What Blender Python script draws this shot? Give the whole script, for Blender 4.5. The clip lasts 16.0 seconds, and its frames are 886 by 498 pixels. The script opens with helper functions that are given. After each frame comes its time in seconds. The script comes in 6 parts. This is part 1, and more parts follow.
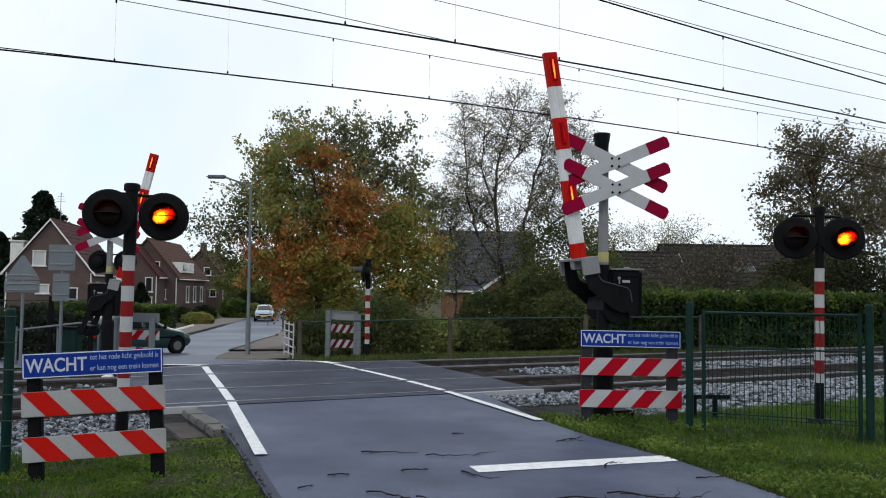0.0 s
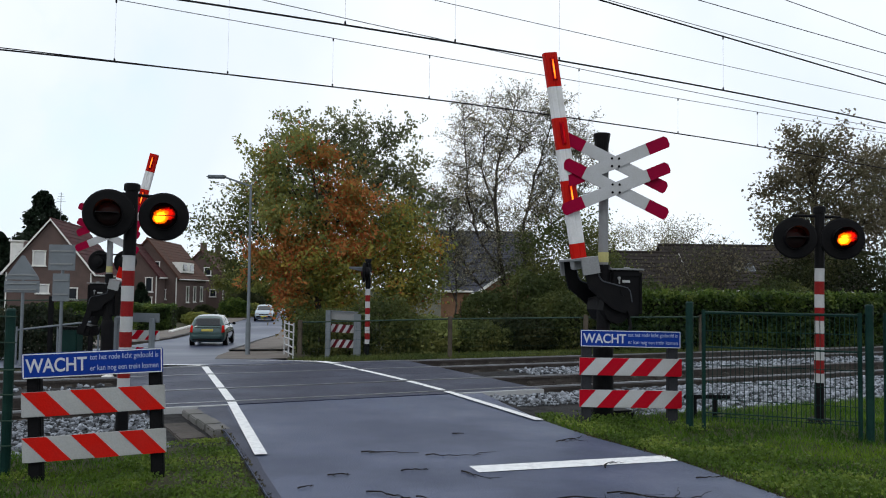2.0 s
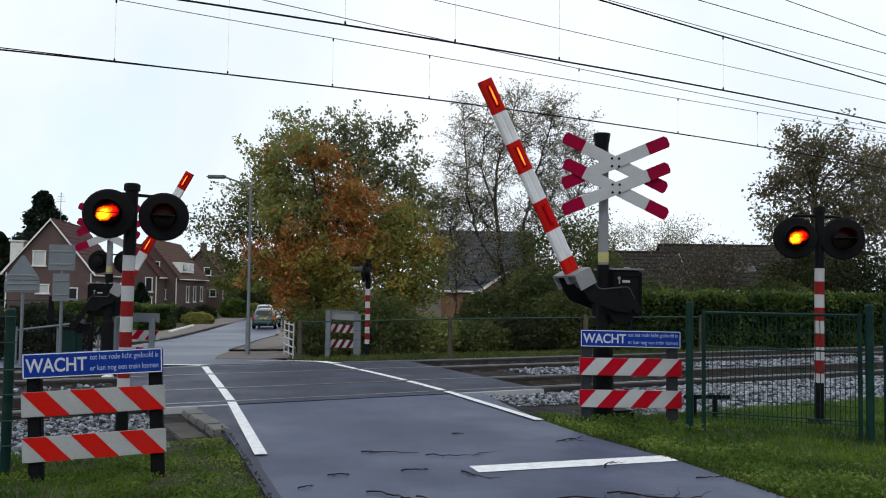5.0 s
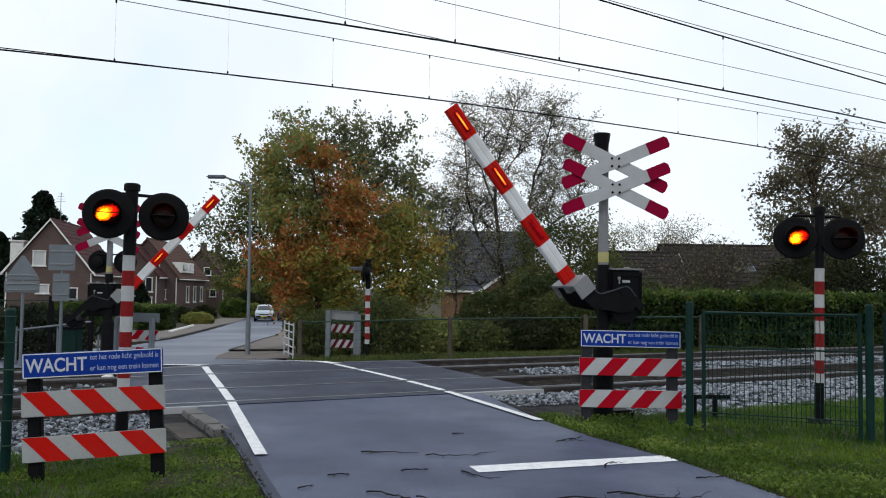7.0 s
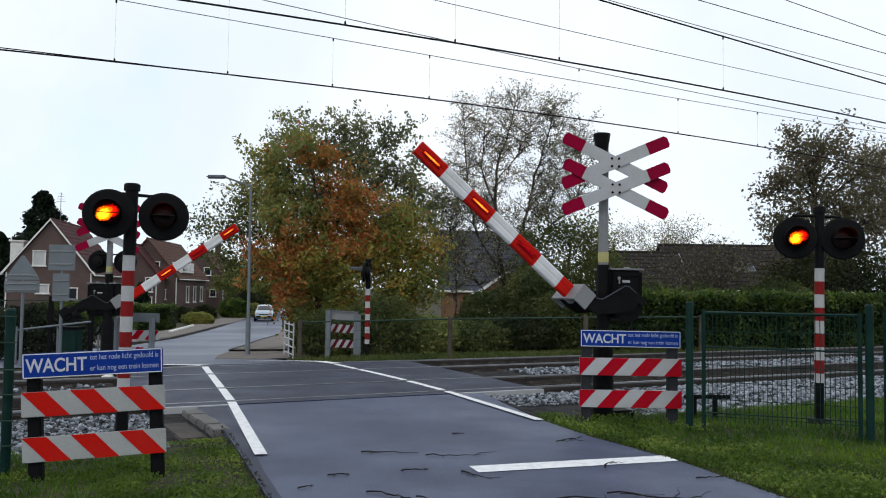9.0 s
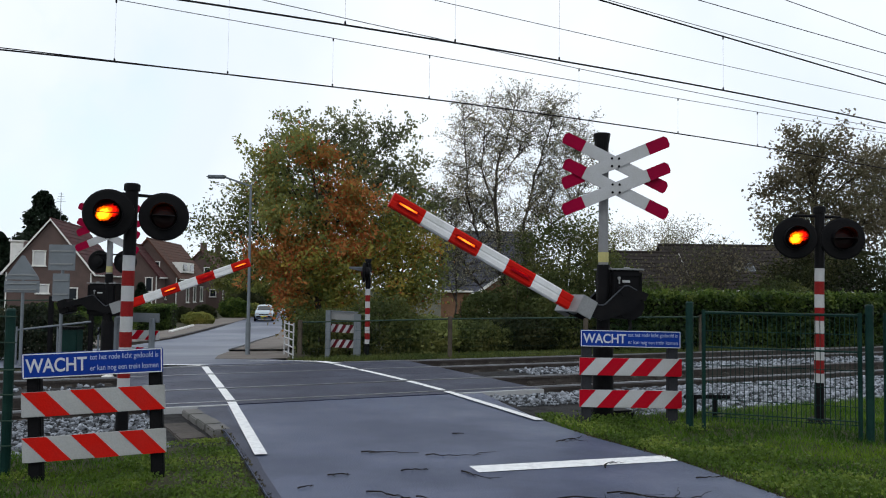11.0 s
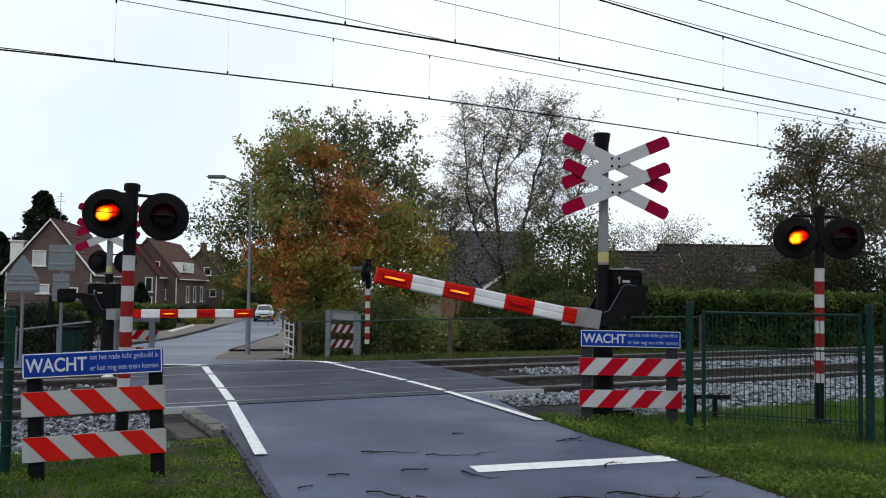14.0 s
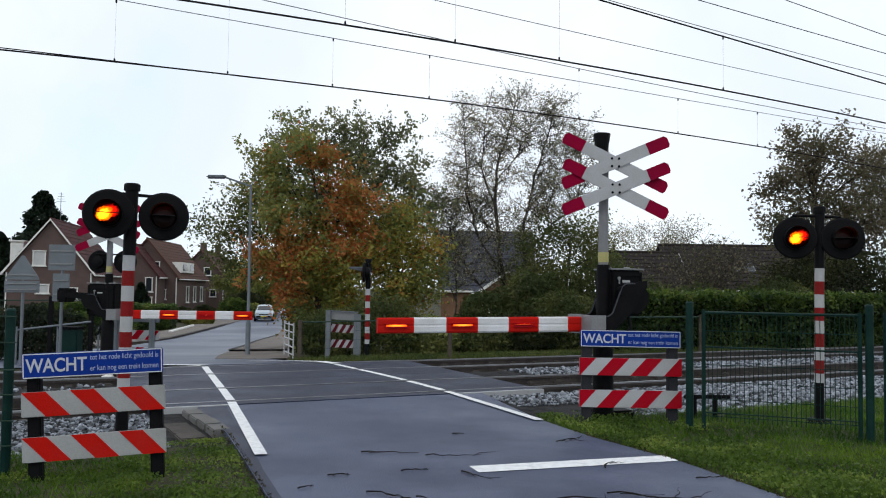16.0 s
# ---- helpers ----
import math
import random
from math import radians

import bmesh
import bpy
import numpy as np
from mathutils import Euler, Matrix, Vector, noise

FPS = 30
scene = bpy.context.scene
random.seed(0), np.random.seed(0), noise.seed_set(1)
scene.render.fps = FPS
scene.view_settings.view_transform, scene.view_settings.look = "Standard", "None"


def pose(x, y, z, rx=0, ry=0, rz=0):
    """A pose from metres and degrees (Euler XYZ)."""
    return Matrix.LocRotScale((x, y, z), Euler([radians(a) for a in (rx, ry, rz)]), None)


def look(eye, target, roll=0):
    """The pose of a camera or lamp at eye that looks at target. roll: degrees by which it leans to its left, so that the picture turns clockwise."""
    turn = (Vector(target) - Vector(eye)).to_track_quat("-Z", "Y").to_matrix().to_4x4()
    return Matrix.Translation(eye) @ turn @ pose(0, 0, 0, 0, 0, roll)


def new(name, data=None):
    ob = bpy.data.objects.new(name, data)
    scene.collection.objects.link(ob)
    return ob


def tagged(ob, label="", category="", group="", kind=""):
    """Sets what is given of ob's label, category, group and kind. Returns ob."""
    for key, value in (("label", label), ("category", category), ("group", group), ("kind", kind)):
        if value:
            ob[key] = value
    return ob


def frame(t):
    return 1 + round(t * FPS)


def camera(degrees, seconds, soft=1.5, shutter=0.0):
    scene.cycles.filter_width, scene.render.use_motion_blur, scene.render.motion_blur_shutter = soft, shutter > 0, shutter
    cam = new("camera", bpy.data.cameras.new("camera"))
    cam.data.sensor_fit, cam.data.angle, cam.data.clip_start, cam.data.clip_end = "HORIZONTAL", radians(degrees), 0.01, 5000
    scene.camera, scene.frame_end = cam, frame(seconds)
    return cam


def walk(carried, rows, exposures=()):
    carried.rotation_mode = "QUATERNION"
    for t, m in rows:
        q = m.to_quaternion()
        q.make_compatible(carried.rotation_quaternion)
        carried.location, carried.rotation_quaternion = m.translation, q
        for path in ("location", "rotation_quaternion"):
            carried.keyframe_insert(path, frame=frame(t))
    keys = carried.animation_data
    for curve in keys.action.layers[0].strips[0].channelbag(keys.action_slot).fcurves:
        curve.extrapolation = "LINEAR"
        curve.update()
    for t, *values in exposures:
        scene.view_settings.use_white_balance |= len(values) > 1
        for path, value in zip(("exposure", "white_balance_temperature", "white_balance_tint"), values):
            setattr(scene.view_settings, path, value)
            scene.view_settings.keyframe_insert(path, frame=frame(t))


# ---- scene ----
from mathutils.bvhtree import BVHTree

cam = camera(56.80, 16.0, soft=1.05)
PITCH = 0.04893
EYE = (0.0, 0.0, 1.60)
VIEW = look(EYE, (0.0, math.cos(PITCH), 1.60 + math.sin(PITCH)), 0.72)
walk(cam, [(0.0, VIEW), (16.0, VIEW)], exposures=[(0.0, 0.0, 6500, 10), (16.0, 0.0, 6500, 10)])

# ---- world and light: a bright, thinly clouded autumn sky ----
world = bpy.data.worlds.new("sky")
scene.world = world
world.use_nodes = True
wn, wl = world.node_tree.nodes, world.node_tree.links
wn.clear()
sky = wn.new("ShaderNodeTexSky")
sky.sky_type, sky.sun_disc = "NISHITA", False
sky.sun_elevation, sky.sun_rotation = radians(32), radians(205)
coords = wn.new("ShaderNodeTexCoord")
cloud = wn.new("ShaderNodeTexNoise")
cloud.inputs["Scale"].default_value, cloud.inputs["Detail"].default_value = 1.7, 6.0
cloud_map = wn.new("ShaderNodeMapRange")
cloud_map.inputs["From Min"].default_value, cloud_map.inputs["From Max"].default_value = 0.30, 0.52
cloud_map.inputs["To Min"].default_value, cloud_map.inputs["To Max"].default_value = 0.86, 0.99
blue = wn.new("ShaderNodeVectorMath")
blue.operation = "MULTIPLY"
blue.inputs[1].default_value = (0.165, 0.235, 0.24)
cover = wn.new("ShaderNodeMix")
cover.data_type = "RGBA"
back = wn.new("ShaderNodeBackground")
back.inputs["Strength"].default_value = 1.0
out = wn.new("ShaderNodeOutputWorld")
wl.new(coords.outputs["Generated"], cloud.inputs["Vector"])
wl.new(cloud.outputs["Fac"], cloud_map.inputs["Value"])
wl.new(sky.outputs["Color"], blue.inputs[0])
wl.new(blue.outputs["Vector"], cover.inputs["A"])
gap = wn.new("ShaderNodeVectorMath")
gap.operation = "DOT_PRODUCT"
gap.inputs[1].default_value = Vector((-0.53, 0.985, 0.30)).normalized()
gap_map = wn.new("ShaderNodeMapRange")
gap_map.inputs["From Min"].default_value, gap_map.inputs["From Max"].default_value = 0.982, 1.0
gap_map.inputs["To Max"].default_value = 0.55
thin = wn.new("ShaderNodeMath")
thin.operation = "SUBTRACT"
wl.new(coords.outputs["Generated"], gap.inputs[0])
wl.new(gap.outputs["Value"], gap_map.inputs["Value"])
wl.new(cloud_map.outputs["Result"], thin.inputs[0])
tatter = wn.new("ShaderNodeTexNoise")
tatter.inputs["Scale"].default_value, tatter.inputs["Detail"].default_value = 5.0, 5.0
tatter_map = wn.new("ShaderNodeMapRange")
tatter_map.inputs["From Min"].default_value, tatter_map.inputs["From Max"].default_value = 0.40, 0.68
torn = wn.new("ShaderNodeMath")
torn.operation = "MULTIPLY"
wl.new(coords.outputs["Generated"], tatter.inputs["Vector"])
wl.new(tatter.outputs["Fac"], tatter_map.inputs["Value"])
wl.new(gap_map.outputs["Result"], torn.inputs[0])
wl.new(tatter_map.outputs["Result"], torn.inputs[1])
wl.new(torn.outputs["Value"], thin.inputs[1])
billow = wn.new("ShaderNodeTexNoise")
billow.inputs["Scale"].default_value, billow.inputs["Detail"].default_value = 2.6, 5.0
billow_map = wn.new("ShaderNodeMapRange")
billow_map.inputs["From Min"].default_value, billow_map.inputs["From Max"].default_value = 0.40, 0.62
tone = wn.new("ShaderNodeMix")
tone.data_type = "RGBA"
tone.inputs["A"].default_value, tone.inputs["B"].default_value = (1.00, 1.05, 1.10, 1), (0.86, 0.95, 1.05, 1)
wl.new(coords.outputs["Generated"], billow.inputs["Vector"])
wl.new(billow.outputs["Fac"], billow_map.inputs["Value"])
wl.new(billow_map.outputs["Result"], tone.inputs["Factor"])
wl.new(tone.outputs["Result"], cover.inputs["B"])
wl.new(thin.outputs["Value"], cover.inputs["Factor"])
wl.new(cover.outputs["Result"], back.inputs["Color"])
wl.new(back.outputs["Background"], out.inputs["Surface"])

sun_data = bpy.data.lights.new("sun", "SUN")
sun_data.energy, sun_data.angle, sun_data.color = 0.5, radians(20), (1.0, 0.98, 0.95)
sun = new("sun", sun_data)
sun.matrix_basis = look((0, 0, 30), (8, 17, 12))


# ---- materials ----
def mat(name, base, rough=0.7, metal=0.0, var=0.18, scale=3.0, fine=60.0, bump=0.15, second=None, amount=0.5, spec=0.12, island=0.0, each=0.0, wet=0.0):
    """A surface in the colour base, mottled at two scales, with fine relief; second: a stain's colour; island, each: spread by piece; wet: spread of the gloss."""
    m = bpy.data.materials.new(name)
    m.use_nodes = True
    n, l = m.node_tree.nodes, m.node_tree.links
    b = n["Principled BSDF"]
    b.inputs["Roughness"].default_value, b.inputs["Metallic"].default_value = rough, metal
    b.inputs["Specular IOR Level"].default_value = spec
    tc = n.new("ShaderNodeTexCoord")
    big, small = n.new("ShaderNodeTexNoise"), n.new("ShaderNodeTexNoise")
    big.inputs["Scale"].default_value, big.inputs["Detail"].default_value = scale, 5.0
    small.inputs["Scale"].default_value, small.inputs["Detail"].default_value = fine, 3.0
    for t in (big, small):
        l.new(tc.outputs["Object"], t.inputs["Vector"])
    mix = n.new("ShaderNodeMix")
    mix.data_type = "RGBA"
    other = second or tuple(c * (1 - 1.6 * var) for c in base)
    mix.inputs["A"].default_value, mix.inputs["B"].default_value = (*base, 1), (*other, 1)
    ramp = n.new("ShaderNodeMapRange")
    ramp.inputs["From Min"].default_value, ramp.inputs["From Max"].default_value = 0.42, 0.68
    ramp.inputs["To Max"].default_value = amount if second else 1.0
    l.new(big.outputs["Fac"], ramp.inputs["Value"])
    l.new(ramp.outputs["Result"], mix.inputs["Factor"])
    if wet:
        gloss = n.new("ShaderNodeMapRange")
        gloss.inputs["From Min"].default_value, gloss.inputs["From Max"].default_value = 0.35, 0.68
        gloss.inputs["To Min"].default_value, gloss.inputs["To Max"].default_value = rough + wet, rough - wet
        l.new(big.outputs["Fac"], gloss.inputs["Value"])
        l.new(gloss.outputs["Result"], b.inputs["Roughness"])
    shade = n.new("ShaderNodeMapRange")
    shade.inputs["From Min"].default_value, shade.inputs["From Max"].default_value = 0.3, 0.7
    shade.inputs["To Min"].default_value, shade.inputs["To Max"].default_value = 1 - var, 1 + var
    l.new(small.outputs["Fac"], shade.inputs["Value"])
    value = shade.outputs["Result"]
    for spread, node, socket in ((island, "ShaderNodeNewGeometry", "Random Per Island"), (each, "ShaderNodeObjectInfo", "Random")):
        if spread:
            src, r, mul = n.new(node), n.new("ShaderNodeMapRange"), n.new("ShaderNodeMath")
            r.inputs["To Min"].default_value, r.inputs["To Max"].default_value = 1 - spread, 1 + spread
            mul.operation = "MULTIPLY"
            l.new(src.outputs[socket], r.inputs["Value"])
            l.new(value, mul.inputs[0])
            l.new(r.outputs["Result"], mul.inputs[1])
            value = mul.outputs["Value"]
    tint = n.new("ShaderNodeVectorMath")
    tint.operation = "SCALE"
    l.new(mix.outputs["Result"], tint.inputs[0])
    l.new(value, tint.inputs["Scale"])
    l.new(tint.outputs["Vector"], b.inputs["Base Color"])
    if bump:
        bp = n.new("ShaderNodeBump")
        bp.inputs["Strength"].default_value, bp.inputs["Distance"].default_value = bump, 0.02
        l.new(small.outputs["Fac"], bp.inputs["Height"])
        l.new(bp.outputs["Normal"], b.inputs["Normal"])
    return m


def glow(name, core, edge, radius, hot=(0, 0, 0)):
    """A lit lamp face: hot in the middle, deep red at the rim."""
    m = bpy.data.materials.new(name)
    m.use_nodes = True
    n, l = m.node_tree.nodes, m.node_tree.links
    n.clear()
    tc, length, ramp, mix = n.new("ShaderNodeTexCoord"), n.new("ShaderNodeVectorMath"), n.new("ShaderNodeMapRange"), n.new("ShaderNodeMix")
    length.operation = "LENGTH"
    shift = n.new("ShaderNodeVectorMath")
    shift.operation = "ADD"
    shift.inputs[1].default_value = hot
    ramp.inputs["From Min"].default_value, ramp.inputs["From Max"].default_value = 0.30 * radius, radius
    mix.data_type = "RGBA"
    mix.inputs["A"].default_value, mix.inputs["B"].default_value = (*core, 1), (*edge, 1)
    em, o = n.new("ShaderNodeEmission"), n.new("ShaderNodeOutputMaterial")
    l.new(tc.outputs["Object"], shift.inputs[0])
    l.new(shift.outputs["Vector"], length.inputs[0])
    l.new(length.outputs["Value"], ramp.inputs["Value"])
    l.new(ramp.outputs["Result"], mix.inputs["Factor"])
    l.new(mix.outputs["Result"], em.inputs["Color"])
    l.new(em.outputs["Emission"], o.inputs["Surface"])
    return m


def lens_glow(name):
    """A lit lens seen aslant: an orange heart with ribs, and beside it the visor's deep red reflection, painted on."""
    m = bpy.data.materials.new(name)
    m.use_nodes = True
    n, l = m.node_tree.nodes, m.node_tree.links
    n.clear()
    tc, ribs = n.new("ShaderNodeTexCoord"), n.new("ShaderNodeTexNoise")
    ribs.inputs["Scale"].default_value, ribs.inputs["Detail"].default_value = 34.0, 2.0
    l.new(tc.outputs["Object"], ribs.inputs["Vector"])
    total = None
    for mid, size, turn, lo, hi, colour in (((-0.026, 0, -0.012), (0.084, 1, 0.070), 0.6, 1.12, 0.55, (5.2, 0.55, 0.0)), ((-0.036, 0, -0.018), (0.064, 1, 0.052), 0.7, 1.15, 0.4, (2.0, 1.5, 0.04)), ((0.040, 0, 0.020), (0.074, 1, 0.066), 0.0, 1.1, 0.4, (1.8, 0.014, 0.005)), ((0.0, 0, 0.0), (0.125, 1, 0.115), 0.0, 1.0, 0.3, (0.035, 0.001, 0.001))):
        mp, ln, wob, ramp, tint = n.new("ShaderNodeMapping"), n.new("ShaderNodeVectorMath"), n.new("ShaderNodeMath"), n.new("ShaderNodeMapRange"), n.new("ShaderNodeVectorMath")
        mp.vector_type = "TEXTURE"
        mp.inputs["Location"].default_value, mp.inputs["Scale"].default_value = mid, size
        mp.inputs["Rotation"].default_value = (0, -turn, 0)
        ln.operation, wob.operation, tint.operation = "LENGTH", "MULTIPLY_ADD", "SCALE"
        wob.inputs[1].default_value, ramp.inputs["From Min"].default_value, ramp.inputs["From Max"].default_value = 0.7, lo + 0.35, hi + 0.35
        l.new(tc.outputs["Object"], mp.inputs["Vector"])
        l.new(mp.outputs["Vector"], ln.inputs[0])
        l.new(ribs.outputs["Fac"], wob.inputs[0])
        l.new(ln.outputs["Value"], wob.inputs[2])
        l.new(wob.outputs["Value"], ramp.inputs["Value"])
        tint.inputs[0].default_value = colour
        l.new(ramp.outputs["Result"], tint.inputs["Scale"])
        if total is None:
            total = tint.outputs["Vector"]
        else:
            add = n.new("ShaderNodeVectorMath")
            l.new(total, add.inputs[0])
            l.new(tint.outputs["Vector"], add.inputs[1])
            total = add.outputs["Vector"]
    em, o = n.new("ShaderNodeEmission"), n.new("ShaderNodeOutputMaterial")
    l.new(total, em.inputs["Color"])
    l.new(em.outputs["Emission"], o.inputs["Surface"])
    return m


def leaf_mat(name, colours, scale=0.45, rough=0.6, thin=0.48):
    """Leaves: colours blend over the crown in patches and leaf by leaf; light shines partly through."""
    m = bpy.data.materials.new(name)
    m.use_nodes = True
    n, l = m.node_tree.nodes, m.node_tree.links
    b, o = n["Principled BSDF"], n["Material Output"]
    b.inputs["Roughness"].default_value = rough
    b.inputs["Specular IOR Level"].default_value = 0.2
    tc, noise_t, geo, add, ramp = n.new("ShaderNodeTexCoord"), n.new("ShaderNodeTexNoise"), n.new("ShaderNodeNewGeometry"), n.new("ShaderNodeMath"), n.new("ShaderNodeValToRGB")
    noise_t.inputs["Scale"].default_value, noise_t.inputs["Detail"].default_value = scale, 2.0
    l.new(tc.outputs["Object"], noise_t.inputs["Vector"])
    spread = n.new("ShaderNodeMapRange")
    spread.inputs["To Min"].default_value, spread.inputs["To Max"].default_value = -0.22, 0.22
    l.new(geo.outputs["Random Per Island"], spread.inputs["Value"])
    wide = n.new("ShaderNodeMapRange")
    wide.inputs["From Min"].default_value, wide.inputs["From Max"].default_value = 0.3, 0.7
    l.new(noise_t.outputs["Fac"], wide.inputs["Value"])
    l.new(wide.outputs["Result"], add.inputs[0])
    l.new(spread.outputs["Result"], add.inputs[1])
    l.new(add.outputs["Value"], ramp.inputs["Fac"])
    e = ramp.color_ramp.elements
    while len(e) < len(colours):
        e.new(0.5)
    for i, c in enumerate(colours):
        e[i].position, e[i].color = i / (len(colours) - 1), (*c, 1)
    l.new(ramp.outputs["Color"], b.inputs["Base Color"])
    tr, mx = n.new("ShaderNodeBsdfTranslucent"), n.new("ShaderNodeMixShader")
    mx.inputs["Fac"].default_value = thin
    l.new(ramp.outputs["Color"], tr.inputs["Color"])
    l.new(b.outputs["BSDF"], mx.inputs[1])
    l.new(tr.outputs["BSDF"], mx.inputs[2])
    l.new(mx.outputs["Shader"], o.inputs["Surface"])
    return m


def glass_mat(name, colour, rough=0.05):
    return mat(name, colour, rough, var=0.05, bump=0.0, spec=0.4)


# Sky's blue, reflected by the road, is mixed into the asphalt base colours.
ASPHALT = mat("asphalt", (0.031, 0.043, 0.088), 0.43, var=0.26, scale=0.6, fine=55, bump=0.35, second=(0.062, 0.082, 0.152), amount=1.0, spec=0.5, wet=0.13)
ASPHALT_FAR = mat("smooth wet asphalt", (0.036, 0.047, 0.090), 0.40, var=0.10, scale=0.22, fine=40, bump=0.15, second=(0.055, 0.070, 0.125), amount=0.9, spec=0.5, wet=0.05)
ASPHALT_DARK = mat("crossing asphalt", (0.014, 0.018, 0.041), 0.54, var=0.2, scale=0.9, fine=70, bump=0.35, second=(0.029, 0.036, 0.070), amount=0.9, spec=0.35, wet=0.06)
LINE = mat("road paint", (0.78, 0.78, 0.78), 0.6, var=0.08, scale=14, fine=80, second=(0.40, 0.40, 0.42), amount=0.4)
SOIL = mat("verge ground", (0.036, 0.039, 0.019), 0.95, var=0.35, scale=2.2, fine=40, bump=0.8, second=(0.085, 0.074, 0.056), amount=0.8)
GRAVEL = mat("ballast bed", (0.036, 0.035, 0.036), 0.95, var=0.4, scale=5, fine=30, bump=0.8)
STONE = mat("ballast stone", (0.20, 0.215, 0.24), 0.85, var=0.2, scale=8, fine=60, island=0.85)
KERB = mat("dark wet kerb", (0.040, 0.040, 0.042), 0.8, var=0.2, scale=1.5, fine=50, second=(0.10, 0.095, 0.09), amount=0.7)
STONE_WORN = mat("oily ballast stone", (0.055, 0.050, 0.047), 0.85, var=0.25, scale=8, fine=60, island=0.7)
CONCRETE = mat("concrete", (0.155, 0.15, 0.145), 0.85, var=0.15, scale=2, fine=50, second=(0.11, 0.11, 0.10), amount=0.7)
PAVER = mat("paving brick", (0.17, 0.15, 0.135), 0.85, var=0.15, scale=1, fine=30, second=(0.12, 0.105, 0.095), amount=0.7, each=0.12)
RAIL_SIDE = mat("rusty rail", (0.070, 0.060, 0.055), 0.75, 0.2, var=0.2, scale=4, fine=50)
RAIL_TOP = mat("polished rail", (0.30, 0.30, 0.32), 0.38, 1.0, var=0.08, scale=3)
SLEEPER = mat("sleeper", (0.085, 0.075, 0.068), 0.9, var=0.2, scale=3, fine=40)
RED = mat("signal red", (0.36, 0.004, 0.014), 0.55, spec=0.03, var=0.10, scale=3, second=(0.30, 0.010, 0.016), amount=0.6)
RED_WORN = mat("faded post red", (0.21, 0.013, 0.014), 0.6, spec=0.06, var=0.14, scale=5, second=(0.17, 0.018, 0.016), amount=0.7)
RED_BRIGHT = mat("reflective red", (0.47, 0.010, 0.006), 0.5, spec=0.04, var=0.06, scale=4, second=(0.40, 0.018, 0.014), amount=0.6)
CRIMSON = mat("crimson sheeting", (0.25, 0.003, 0.030), 0.55, spec=0.03, var=0.06, scale=3, second=(0.19, 0.005, 0.030), amount=0.5)
WHITE = mat("signal white", (0.66, 0.66, 0.67), 0.5, var=0.06, scale=3, second=(0.48, 0.48, 0.46), amount=0.6)
GREYWHITE = mat("weathered white", (0.41, 0.415, 0.43), 0.55, var=0.04, scale=3, second=(0.36, 0.36, 0.35), amount=0.7)
BLACK = mat("black paint", (0.005, 0.005, 0.006), 0.55, var=0.15, scale=5, second=(0.011, 0.010, 0.010), amount=0.5, spec=0.08)
RUBBER = mat("rubber", (0.014, 0.014, 0.015), 0.8, var=0.2, scale=5)
STEEL = mat("galvanised steel", (0.24, 0.245, 0.25), 0.55, 0.4, var=0.1, scale=5, second=(0.25, 0.25, 0.26), amount=0.6)
GREYSTEEL = mat("grey paint", (0.17, 0.19, 0.21), 0.6, 0.1, var=0.08, scale=3, second=(0.13, 0.145, 0.155), amount=0.6)
BLUE = mat("sign blue", (0.008, 0.034, 0.235), 0.5, spec=0.04, var=0.06, scale=4, second=(0.008, 0.030, 0.19), amount=0.6)
GREEN = mat("green coating", (0.003, 0.021, 0.018), 0.45, var=0.12, scale=4, second=(0.012, 0.04, 0.03), amount=0.6)
POSTWOOD = mat("weathered wood", (0.085, 0.07, 0.055), 0.9, var=0.25, scale=3, fine=30, bump=0.4)
POSTGREY = mat("dark recycled plastic", (0.008, 0.008, 0.009), 0.75, var=0.15, scale=4, spec=0.06)
VISOR_GREY = mat("dull grey visor", (0.055, 0.06, 0.07), 0.6, var=0.1, scale=4)
FENCE_GREEN = mat("faded green rail", (0.030, 0.055, 0.042), 0.6, var=0.15, scale=3)
BARK = mat("bark", (0.072, 0.062, 0.052), 0.95, var=0.3, scale=3, fine=25, bump=0.6)
BIRCH = mat("birch bark", (0.10, 0.095, 0.085), 0.9, var=0.3, scale=3, fine=25, bump=0.4)
BRICK = mat("house brick", (0.112, 0.078, 0.070), 0.9, var=0.14, scale=1.2, fine=14, second=(0.085, 0.062, 0.058), amount=0.7)
BRICK_PALE = mat("pale brick", (0.20, 0.115, 0.07), 0.9, var=0.14, scale=1.2, fine=14)
TILE_BROWN = mat("brown roof tile", (0.095, 0.048, 0.036), 0.85, var=0.2, scale=0.7, fine=10, second=(0.075, 0.05, 0.04), amount=0.8)
TILE_DARK = mat("blackish brown roof tile", (0.028, 0.023, 0.021), 0.85, var=0.2, scale=0.7, fine=10)
CORE = mat("near-black twigs and shade", (0.010, 0.011, 0.006), 0.95, var=0.4, scale=6)
TILE_RED = mat("dark red roof tile", (0.075, 0.028, 0.028), 0.8, var=0.2, scale=0.7, fine=10, second=(0.045, 0.025, 0.025), amount=0.8)
TILE_GREY = mat("grey roof tile", (0.054, 0.056, 0.070), 0.8, var=0.2, scale=0.7, fine=10, second=(0.042, 0.044, 0.056), amount=0.8)
TRIM = mat("white paint", (0.72, 0.71, 0.68), 0.55, var=0.06, scale=2, second=(0.55, 0.54, 0.5), amount=0.5)
PANE = glass_mat("window glass", (0.02, 0.024, 0.03))
BLIND = mat("pale blind", (0.5, 0.5, 0.5), 0.7, var=0.05)
LETTER = mat("sign lettering", (0.50, 0.52, 0.56), 0.5, var=0.05)
LETTER_DULL = mat("faded small lettering", (0.36, 0.42, 0.58), 0.5, var=0.05)
